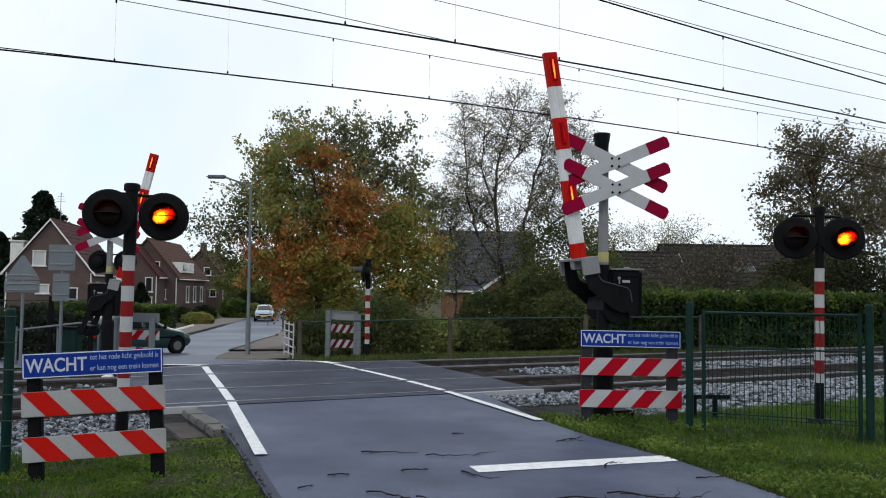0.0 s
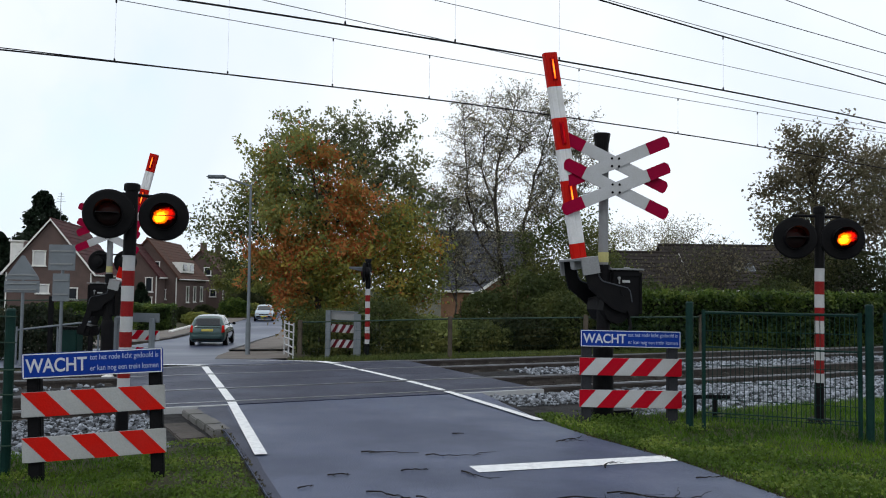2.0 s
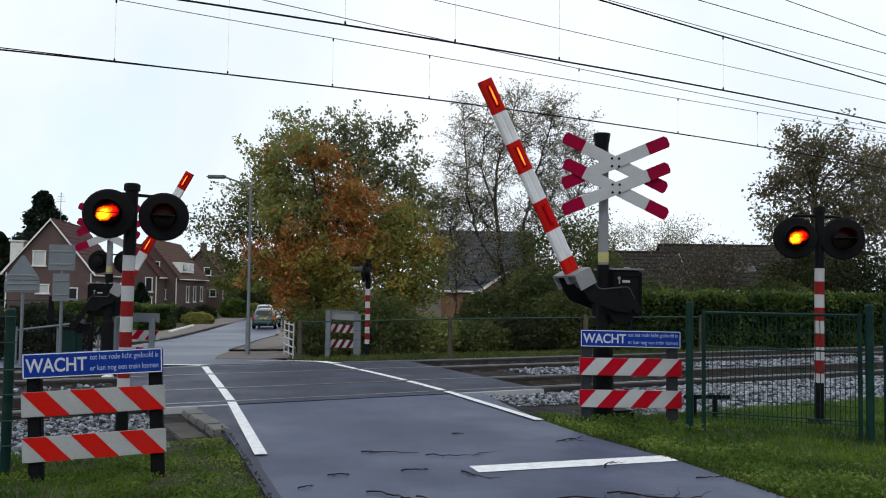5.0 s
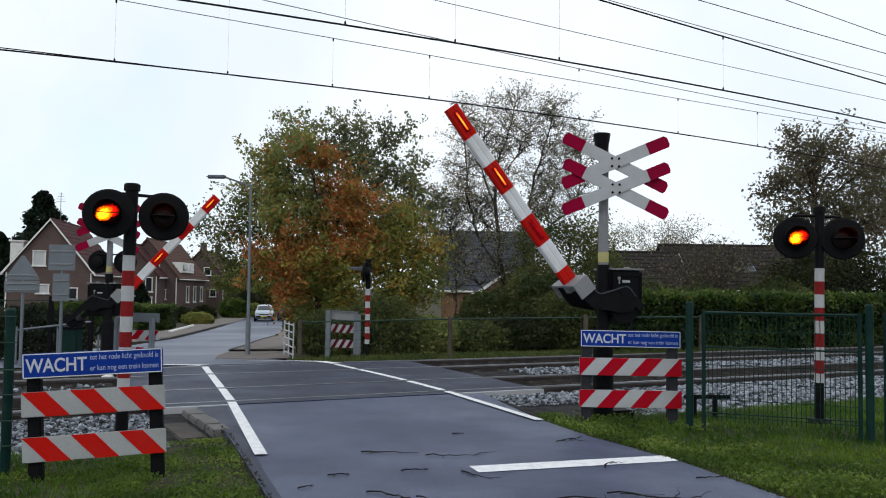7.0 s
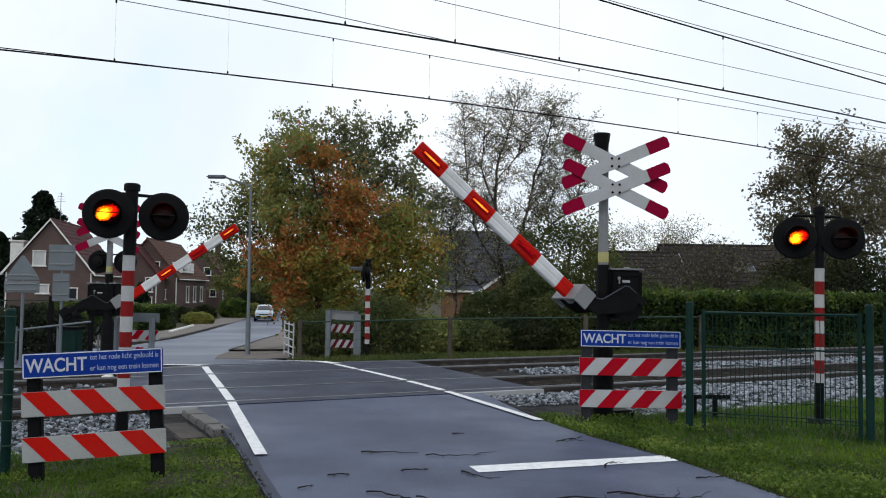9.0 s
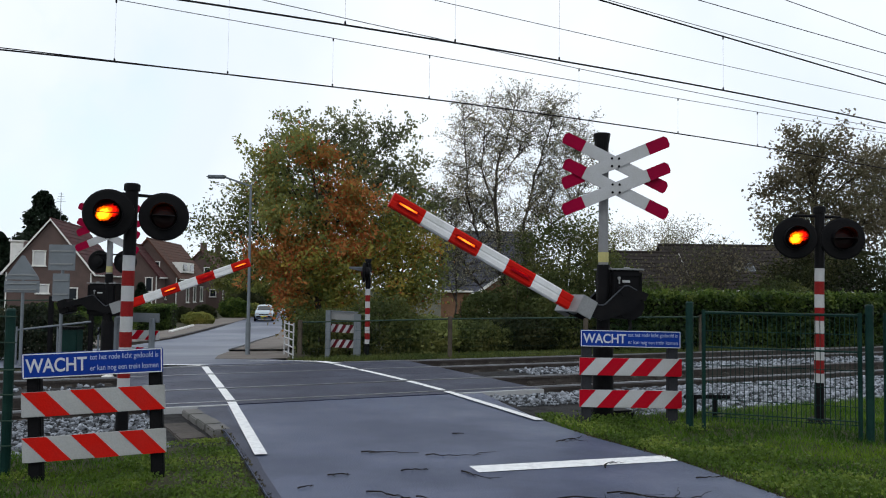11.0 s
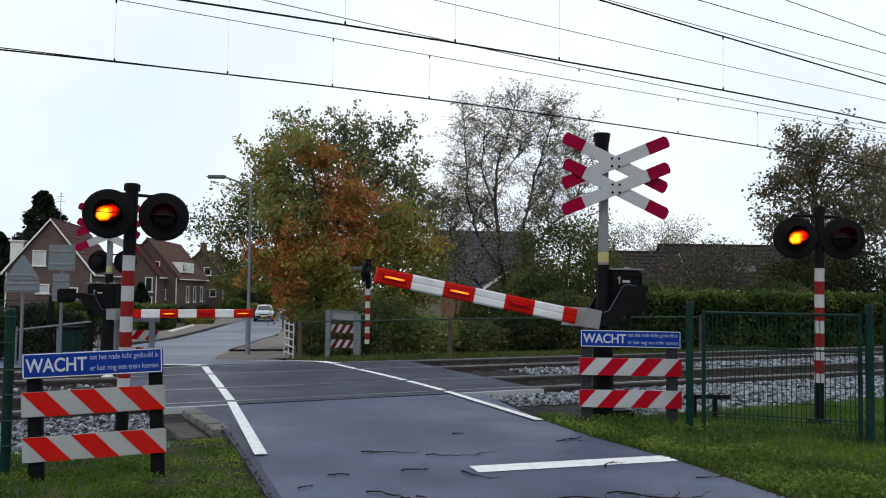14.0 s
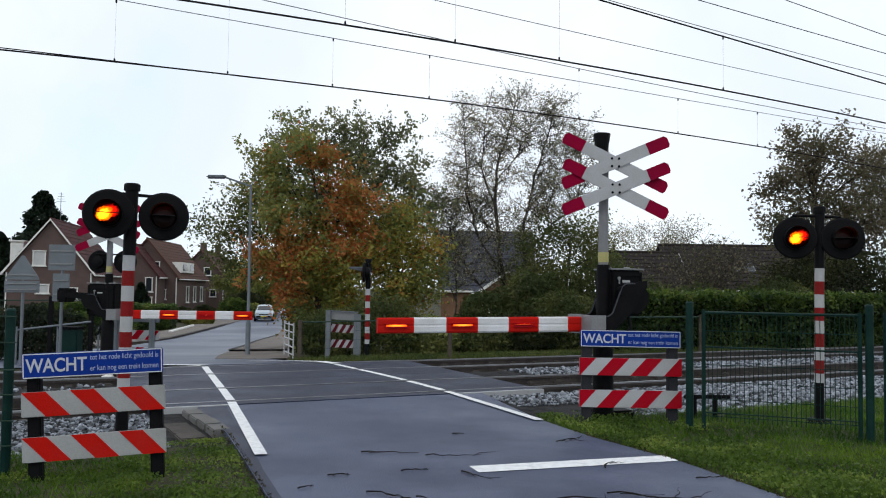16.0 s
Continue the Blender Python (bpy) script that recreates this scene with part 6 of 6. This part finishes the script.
house(pose(-33.49, 98.7, -1.5, 0, 0, 4.7), 6.76, 15.5, 4.09, 8.2, BRICK, TILE_BROWN, "brown brick house with a white dormer over the gutter", windows=((0.87, 5.14, 1.0, 1.2, 0), (1.75, 2.15, 0.75, 1.05, 0)), side_windows=((-2.9, 2.1, 1.3, 1.8, 0), (0.9, 2.1, 1.3, 1.8, 0), (4.8, 2.1, 1.3, 1.8, 0)), dormer=(-2.6, 5.2, 6.0, 1.2), barge=False)
house(pose(-33.56, 118.8, -1.5, 0, 0, 4.5), 6.46, 14.5, 4.37, 7.88, BRICK, TILE_BROWN, "brown brick house with two chimneys", windows=((0.97, 5.12, 0.9, 1.05, 0), (1.76, 2.17, 0.8, 0.95, 0)), chimneys=((0, -5.5, 8.1), (0, 4.5, 8.3)), barge=False, dormer=(-1.0, 5.2, 6.0, 1.0))
house(pose(3.2, 62, -1.5, 0, 0, 0), 6.6, 8, 3.2, 7.3, BRICK_PALE, TILE_GREY, "house with a grey tiled roof behind the trees", along=True)
house(pose(3.95, 52.5, -1.5, 0, 0, 0), 3.2, 5, 3.0, 4.15, BRICK_PALE, TILE_GREY, "small orange brick annex with white bargeboard", windows=((-0.6, 1.6, 1.0, 1.2, 0),))
LONG_HOUSE = house(pose(22.5, 60, -1.5, 0, 0, 0), 13, 8, 3.4, 6.4, BRICK, TILE_DARK, "long low house with a dark brown roof behind the hedge", windows=((-4, 2.7, 1.6, 1.2, 0), (-1.0, 2.7, 1.6, 1.2, 0), (3, 2.7, 1.6, 1.2, 0)), along=True)
house(pose(14.2, 58, -1.5, 0, 0, 0), 4.4, 8, 3.0, 5.75, BRICK, TILE_DARK, "lower end of the long house with dark roof", along=True)

for x in (-2.1, -0.9, 2.6):
    sky_window = part("skylight", box(bmesh.new(), (0, 0, 0), (0.75, 1.0, 0.07), 0.01), GREYSTEEL, LONG_HOUSE, "roof window with a grey frame")
    sky_window.matrix_basis = pose(x, -2.2, 4.9, 36.9, 0, 0)
    part("pane", box(bmesh.new(), (0, 0, 0.04), (0.6, 0.84, 0.02), 0.004), PANE, sky_window, "sky-reflecting glass")

CAR = car("car", at(-10.4, 34.5, 20), CAR_GREEN, POSTGREY, "dark green hatchback driving away up the street", "cars")
car("car", at(-16.3, 75.4, 190), CAR_SILVER, RUBBER, "silver car standing in the street, facing the crossing", "cars")


# ---- beyond the tracks: traffic signs seen from behind, railing, garden fronts ----
def sign_back(x, y, shape, label, turn=0.0, post=2.6):
    """A traffic sign on a tube post, its grey back to the road."""
    e = empty("traffic_sign", at(x, y, turn), label, "traffic sign", "traffic signs")
    part("post", rod(bmesh.new(), (0, 0.04, -0.1), (0, 0.04, post), 0.035, seg=10), GREYSTEEL, e)
    for kind, z, w, h in shape:
        bm = bmesh.new()
        if kind == "triangle":
            prism(bm, [(-w / 2, z - h / 2), (w / 2, z - h / 2), (w / 2 - 0.02, z - h / 2 + 0.06), (0.03, z + h / 2), (-0.03, z + h / 2), (-w / 2 + 0.02, z - h / 2 + 0.06)], -0.02, 0.0)
        else:
            box(bm, (0, -0.01, z), (w, 0.02, h), 0.006)
        plate = part("sign_plate", bm, GREYSTEEL, e, "bare grey sign back")
        for s in (-0.25, 0.25) if kind != "triangle" else (-0.3,):
            part("stiffener", box(bmesh.new(), (0, -0.03, z + s * h), (w * 0.85, 0.02, 0.03), 0.003), STEEL, plate, "riveted stiffening rail")
    return e


sign_back(-8.55, 18.4, (("square", 2.42, 0.60, 0.58), ("square", 1.75, 0.38, 0.62)), "pair of grey sign backs on a tube post", post=2.65)
sign_back(-9.53, 18.6, (("triangle", 2.23, 0.78, 0.55), ("square", 1.80, 0.80, 0.27)), "triangular sign back over a small plate", post=2.5)

rail = empty("handrail", at(-9.6, 20.5), "galvanised tube handrail beside the far footpath", "railing")
for k in range(3):
    part("post", rod(bmesh.new(), (-1.0 + 1.0 * k, 0.05 * k, -0.1), (-1.0 + 1.0 * k, 0.05 * k, 0.92), 0.024, seg=8), GREYSTEEL, rail)
part("rail", rod(bmesh.new(), (-1.3, 0, 0.80), (0.80, 0.1, 1.06), 0.024, seg=8), GREYSTEEL, rail)
cab = empty("switch_cabinet", at(-8.83, 19.6), "dark green switch cabinet beside the track", "cabinet")
part("body", box(bmesh.new(), (0, 0, 0.42), (0.42, 0.35, 0.86), 0.02), GREEN, cab)
part("lid", box(bmesh.new(), (0, 0, 0.87), (0.48, 0.41, 0.06), 0.015), POSTGREY, cab)
wire_fence([(-14.2, 22.5), (-12.6, 22.8), (-11.0, 23.1), (-9.95, 23.3), (-9.7, 24.6)], 1.85, "wire fence with a pale top rail on thin posts", POSTGREY)

gate = empty("field_gate", at(-4.28, 23.0, -70), "white tubular gate standing open at the verge", "gate")
for z in (0.15, 0.35, 0.55, 0.75, 0.95):
    part("bar", rod(bmesh.new(), (-0.75, 0, z), (0.75, 0, z), 0.02, seg=8), GREYWHITE, gate)
for x in (-0.75, 0.0, 0.75):
    part("upright", rod(bmesh.new(), (x, 0, 0.05), (x, 0, 1.02), 0.022, seg=8), GREYWHITE, gate)

# front gardens
for x, y, w, d, h, m, lab in (
        (-20.4, 49, 4.5, 1.2, 1.5, LEAF_HEDGE, "garden hedge at the street corner"),
        (-22.2, 70, 2.2, 1.0, 1.3, LEAF_DARK, "low clipped garden hedge"),
        (-21.0, 72.5, 2.0, 1.2, 1.5, LEAF_DARK, "dark garden shrub by the pavement"),
        (-19.6, 66, 2.6, 1.4, 1.0, LEAF_OLIVE, "low olive garden shrub"),
        (-20.2, 80, 3.4, 1.6, 2.0, LEAF_HEDGE, "green garden shrub by the pavement"),
        (-21.4, 90, 4.0, 2.0, 2.6, LEAF_DARK, "dark shrub beside the far house"),
        (-20.9, 99, 3.0, 2.0, 3.2, LEAF_OLIVE, "tall garden shrub by the far house"),
        (-19.2, 84, 1.8, 1.2, 1.4, LEAF_OLIVE, "yellowish garden shrub by the pavement"),
        (-30.5, 68, 8.0, 1.0, 1.7, LEAF_HEDGE, "clipped hedge before the gabled house"),
        (-38.0, 64, 7.0, 1.2, 1.9, LEAF_DARK, "dark hedge before the gabled house"),
        (-12.6, 25.5, 3.8, 1.4, 1.75, LEAF_DEEP, "dark bramble behind the wire fence"),
        (-15.6, 26.5, 3.4, 1.6, 1.9, LEAF_DEEP, "dark green shrub behind the wire fence")):
    shrub(x, y, w, d, h, int(2400 + 1400 * w), 0.075 if y < 60 else 0.13, m, lab, group="garden shrubs")
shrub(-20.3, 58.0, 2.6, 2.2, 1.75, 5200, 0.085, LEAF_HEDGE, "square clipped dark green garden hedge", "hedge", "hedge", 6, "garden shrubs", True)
shrub(-5.6, 36.0, 2.7, 5.0, 3.4, 9000, 0.08, LEAF_SHRUB, "dense shrub at the bend of the street", group="garden shrubs")
low_wall = empty("garden_wall", at(-18.0, 57, 8), "low white garden wall along the pavement", "wall")
for k in range(3):
    part("wall_block", box(bmesh.new(), (0, -3 + 3.02 * k, 0.08), (0.22, 3.0, 0.2), 0.02), TRIM, low_wall)


def conifer(x, y, h, w, seed, label):
    e = empty("conifer", at(x, y), label, "tree")
    g = np.random.default_rng(seed)
    part("trunk", rod(bmesh.new(), (0, 0, 0), (0, 0, h * 0.95), 0.22, 0.03, seg=8), BARK, e)
    n = 16000
    u = g.uniform(0.02, 1, n) ** 1.3
    tier = 1 + 0.18 * np.sin(u * 34 + g.uniform(0, 0.6, n))
    a = g.uniform(0, 2 * math.pi, n)
    lump = 1 + 0.28 * np.sin(a * 3 + u * 9) + 0.12 * g.normal(size=n)
    r = w / 2 * (1.02 - u) ** 0.75 * tier * lump * g.uniform(0.55, 1.0, n) ** 0.5
    leaf_cloud("foliage", np.c_[r * np.cos(a), r * np.sin(a), u * h], 0.28, NEEDLES, e, droop=0.8)
    return e


conifer(-48.0, 98, 14.2, 10.0, 4, "tall dark conifer behind the gabled house")
conifer(-52.0, 96, 9.0, 7.0, 6, "shorter dark conifer behind the gabled house")
conifer(-27.2, 74, 3.2, 1.7, 7, "small pointed conifer in a front garden")

# ---- ballast, grass, twigs ----
RAILS = [c + s for c in TRACKS for s in (-0.7525, 0.7525)]


def bed_z(n):
    return float(np.interp(n, [8.3, 9.0, 10.3, 11.15, 11.45, 17.3, 18.2], [-0.16, -0.09, -0.07, -0.06, -0.17, -0.17, -0.36])) + 0.13 * step(n, 13.2, 13.7) * (1 - step(n, 14.5, 15.0))


def stones():
    for a0, a1, n0, n1, count, size, *worn in ((6.2, 7.4, 10.1, 11.15, 420, 0.055), (7.35, 15, 8.55, 11.45, 4000, 0.082), (15, 30, 8.6, 11.45, 3200, 0.095), (7.35, 34, 11.65, 12.95, 2200, 0.07, 1), (7.35, 34, 15.3, 16.6, 1500, 0.08, 1), (7.35, 34, 16.9, 17.9, 1100, 0.085), (8.6, 34, 13.5, 14.7, 5000, 0.075), (-6, 1.25, 9.0, 12.0, 9500, 0.050), (-14, 1.25, 11.6, 17.6, 1600, 0.09)):
        a, n = rng.uniform(a0, a1, count), rng.uniform(n0, n1, count)
        keep = np.array([min(abs(v - r) for r in RAILS) > 0.13 for v in n])
        spots = np.array([on_rail(p, q, bed_z(q) + 0.012) for p, q in zip(a[keep], n[keep])])
        pebbles("ballast_stones", spots, size, STONE_WORN if worn else STONE, "oily dark ballast stones between the rails" if worn else "pale grey crushed ballast stones beside the rails")


stones()

EDGE_Y = [0, 4.0, 6.3, 7.9, 9.1, 10.2, 11.4, 12.3]
EDGE_L = [1.05, -0.45, -1.30, -1.90, -2.36, -2.95, -3.4, -3.35]
EDGE_R = [5.0, 3.45, 2.78, 2.26, 1.66, 1.25, 0.95, 0.75]


def meadow():
    n = 120000
    x, y = rng.uniform(0.8, 10.5, n), rng.uniform(4.8, 14.5, n)
    across = UX * y - UY * x
    ok = (x > np.interp(y, EDGE_Y, EDGE_R) + np.abs(rng.normal(size=n)) * 0.10 - 0.03) & (across < 8.6 + 0.12 * rng.normal(size=n))
    sward("grass", np.c_[x, y, [ground_z(a, b) for a, b in zip(x, y)]][ok], 0.062, 0.010, GRASS, "green verge grass beside the road")
    n = 70000
    x, y = rng.uniform(-8.5, 0.5, n), rng.uniform(4.2, 9.8, n)
    across = UX * y - UY * x
    gap = np.interp(y, EDGE_Y, EDGE_L) - x
    patch = np.array([noise.noise(Vector((a * 1.3, b * 1.3, 3.0))) for a, b in zip(x, y)])
    ok = (gap > 0.02) & (across < 8.9 + 0.2 * rng.normal(size=n)) & ((gap > 0.95 + 0.6 * patch) | (rng.uniform(size=n) < 0.06))
    sward("grass", np.c_[x, y, [ground_z(a, b) for a, b in zip(x, y)]][ok], 0.062, 0.009, GRASS, "patchy verge grass with bare soil")
    n = 14000
    a, q = rng.uniform(5.6, 20, n), rng.uniform(17.5, 20.6, n)
    pts = [on_rail(i, j) for i, j in zip(a, q)]
    sward("grass", np.array([(p.x, p.y, ground_z(p.x, p.y)) for p in pts]), 0.12, 0.025, GRASS_DULL, "grass strip before the wire fence")


def weeds():
    """Broad-leaved weeds and moss on the verges."""
    for x0, x1, y0, y1, side, count, least, size, tall in ((0.9, 6.5, 5.0, 11.5, 1, 90000, -0.1, 0.026, 0.09), (-4.6, -0.6, 4.6, 9.2, -1, 80000, 0.0, 0.021, 0.05)):
        x, y = rng.uniform(x0, x1, count), rng.uniform(y0, y1, count)
        edge = np.interp(y, EDGE_Y, EDGE_R if side > 0 else EDGE_L)
        patch = np.array([noise.noise(Vector((a * 2.1, b * 2.1, 7.0))) for a, b in zip(x, y)])
        gap = (x - edge) * side
        ok = (gap > 0.02 + 0.10 * np.abs(patch)) & ((patch > least) | (rng.uniform(size=count) < 0.25 - least)) & (gap < 1.1 + 1.2 * patch + 0.3 * rng.normal(size=count)) & (UX * y - UY * x < 9.0)
        z = np.array([ground_z(a, b) for a, b in zip(x, y)]) + rng.uniform(0.01, tall, count)
        tagged(leaf_cloud("weeds", np.c_[x, y, z][ok], size, LEAF_WEED, droop=0.0, long=1.2), "small broad-leaved weeds in the verge", "weeds", kind="stuff")


def litter():
    """Fallen leaves and crumbs along both edges of the road."""
    for edge, side, count in ((EDGE_R, 1, 1100), (EDGE_L, -1, 700)):
        y = rng.uniform(4.6, 9.4, count)
        gap = np.abs(rng.normal(size=count)) * 0.12 - 0.04
        x = np.interp(y, EDGE_Y, edge) + side * gap
        z = np.where(gap < 0, 0.008, -0.012) + rng.uniform(0, 0.012, count)
        tagged(leaf_cloud("leaf_litter", np.c_[x, y, z], 0.017, LITTER, droop=0.0, long=1.2), "brown fallen leaves and crumbs along the road's edge", "leaf litter", kind="stuff")


meadow()
weeds()
litter()


def twig(x, y, length, turn, seed, shoots=0.6):
    r = random.Random(seed)
    e = empty("fallen_twig", pose(x, y, 0.004, 0, 0, turn), "dark fallen twig lying on the wet asphalt", "twig", "fallen twigs")
    def run(px, py, ang, ln, rad, name):
        pts = [Vector((px, py, rad))]
        for i in range(7):
            ang += r.uniform(-0.42, 0.42)
            px, py = px + math.cos(ang) * ln / 7, py + math.sin(ang) * ln / 7
            pts.append(Vector((px, py, rad + 0.012 * r.random())))
        cable(name, pts, [rad * (1 - 0.1 * i) for i in range(8)], TWIG, e, 5)
        return pts
    pts = run(-length / 2, 0, 0, length, 0.007, "stem")
    for k in (1, 3, 5, 6):
        if r.random() < shoots:
            run(pts[k].x, pts[k].y, r.choice((-1, 1)) * r.uniform(0.4, 1.1), length * r.uniform(0.2, 0.6), 0.0045, "side_shoot")


TWIGS = [(-0.49, 8.08, 0.42, 4), (0.11, 7.85, 0.40, -20), (-0.25, 7.33, 0.18, 40), (0.35, 7.16, 0.30, -35), (1.45, 8.81, 0.36, 18), (1.54, 7.62, 0.22, 70), (-0.86, 7.1, 0.16, 25), (1.68, 6.63, 0.55, 12), (-0.35, 6.47, 0.34, -8), (2.33, 7.1, 0.20, -10), (-1.07, 6.61, 0.10, 30), (0.19, 9.13, 0.10, 10), (1.15, 6.45, 0.40, 20), (-0.05, 6.3, 0.22, -30)]
for k, (x, y, ln, turn) in enumerate(TWIGS):
    twig(x, y, ln * 1.35, turn, k + 1, 1.0 if ln > 0.5 else 0.6)

# low guard rail by the cabinet mast, and a scrap of paper between the tracks
guard = empty("guard_rail", pose(3.35, 10.75, -0.03), "low dark guard rail on short posts beside the ballast", "guard rail")
part("bar", box(bmesh.new(), (0.12, 0.02, 0.27), (0.62, 0.05, 0.05), 0.01, Matrix.Rotation(radians(6), 4, "Z")), POSTGREY, guard)
for x in (-0.05, 0.22):
    part("post", box(bmesh.new(), (x, 0.02, 0.12), (0.06, 0.05, 0.30), 0.008), POSTGREY, guard)
scrap = bmesh.new()
bmesh.ops.create_icosphere(scrap, subdivisions=2, radius=0.11)
for v in scrap.verts:
    v.co *= 1 + 0.5 * noise.noise(v.co * 14)
    v.co.z *= 0.5
paper = part("paper_scrap", scrap, TRIM)
paper.matrix_basis = pose(-5.97, 14.8, -0.06)
tagged(paper, "crumpled white paper scrap lying by the rails", "litter")


# ---- what moves ----
def motions():
    near = [(0, 80.6), (3.35, 80.6), (3.6, 78.6), (4.0, 73.1), (7.0, 52.2), (9.0, 40.2), (11.3, 25.3), (12.0, 21.3), (13.0, 16.0), (14.0, 10.5), (15.0, 5.0), (16.0, -0.3)]
    p = BOOM_NEAR.matrix_basis.translation.copy()
    walk(BOOM_NEAR, [(t, pose(*p, 0, a, 0)) for t, a in near])
    far = [(0, 76.5), (3.35, 76.5), (3.6, 74.6), (4.2, 68.4), (7.0, 47.5), (9.0, 34.0), (11.3, 18.0), (12.5, 10.0), (14.1, 0.5), (14.3, 0.0), (16.0, 0.0)]
    q = BOOM_FAR.matrix_basis.translation.copy()
    walk(BOOM_FAR, [(t, pose(*q, 0, -a, 0)) for t, a in far])
    # lamps turn their lit face out in turn: first the one side, then the other
    beat, start, long = 0.6595, 0.13, 0.405
    swaps = []
    t = start - beat
    while t < 16.0:
        swaps += [(t, True), (t + long, False)]
        t += beat

    def flash(lamp, first, tilt, rest=0.0):
        home = lamp.matrix_basis.translation.copy()
        turned = lambda a: pose(*home, a, 0, 0)
        lit_at = lambda on: rest if on == first else tilt
        rows, now = [(0.0, lit_at(False))], False
        for t, on in swaps:
            if t <= 0.0 or t > 15.99:
                now = on
                if t <= 0.0:
                    rows = [(0.0, lit_at(on))]
                continue
            a, b = lit_at(not on), lit_at(on)
            rows += [(t - 0.05, a), (t - 0.015, b)] if on == first else [(t - 0.045, a), (t - 0.010, b)]
        rows.append((16.1, rows[-1][1]))
        walk(lamp, [(s, turned(a)) for s, a in rows])

    def lens_flash(lit, fading, first):
        """Lit face out, or edge on; the dull red face shows for a moment while a lamp warms up or dies away."""
        f, off = 1 / 30, -87.6
        bright, dull = [(0.0, 0.0 if not first else off)], [(0.0, off)]
        for t, on in swaps:
            t = round(t * 30) / 30
            if t < 0.08 or t > 15.98:
                continue
            if on == first:
                start = t if on else t + f
                bright += [(start - f, off), (start, 0.0)]
                if not on:
                    dull += [(t - f, off), (t, 0.0), (t + f, off)]
            else:
                bright += [(t - f, 0.0), (t, off)]
                dull += [(t - f, off), (t, 0.0), (t + f, off)]
        for lamp, rows in ((lit, bright), (fading, dull)):
            home = lamp.matrix_basis.translation.copy()
            walk(lamp, [(s, pose(*home, a, 0, 0)) for s, a in rows + [(16.1, rows[-1][1])]])

    for i, (lit, fading) in enumerate(LENSES):
        lens_flash(lit, fading, i % 2 == 0)
    for lamps, k, tilt in ((STRIPS_NEAR, True, -89.0), (STRIPS_FAR, False, -91.0)):
        flash(lamps[1], k, tilt, tilt + 89.0)
        flash(lamps[2], not k, tilt, tilt + 89.0)
    # the far boom's tip lamp comes on for good at the second flash
    tip = STRIPS_FAR[0]
    home = tip.matrix_basis.translation.copy()
    walk(tip, [(s, pose(*home, a, 0, 0)) for s, a in ((0.0, -2), (0.20, -2), (0.25, -91), (1.86, -91), (1.92, -2), (16.0, -2))])
    # the car turns into the street and drives away
    drive = [(0.0, -11.4, 30.5, -38), (0.3, -11.1, 31.9, -18), (0.6, -10.9, 33.3, -2), (1.0, -10.95, 35.3, 5), (1.5, -11.0, 37.5, 7), (2.0, -11.25, 40.4, 8), (2.8, -11.75, 45.8, 8), (3.6, -12.1, 50.8, 8), (4.2, -12.5, 55.0, 7), (5.2, -13.2, 63.0, 4), (6.2, -13.9, 71.0, 5), (8.0, -15.6, 87.0, 6), (11.0, -19.5, 118.0, 7), (16.0, -25.0, 150.0, 8)]
    walk(CAR, [(t, at(x, y, a, 0.012)) for t, x, y, a in drive])


motions()
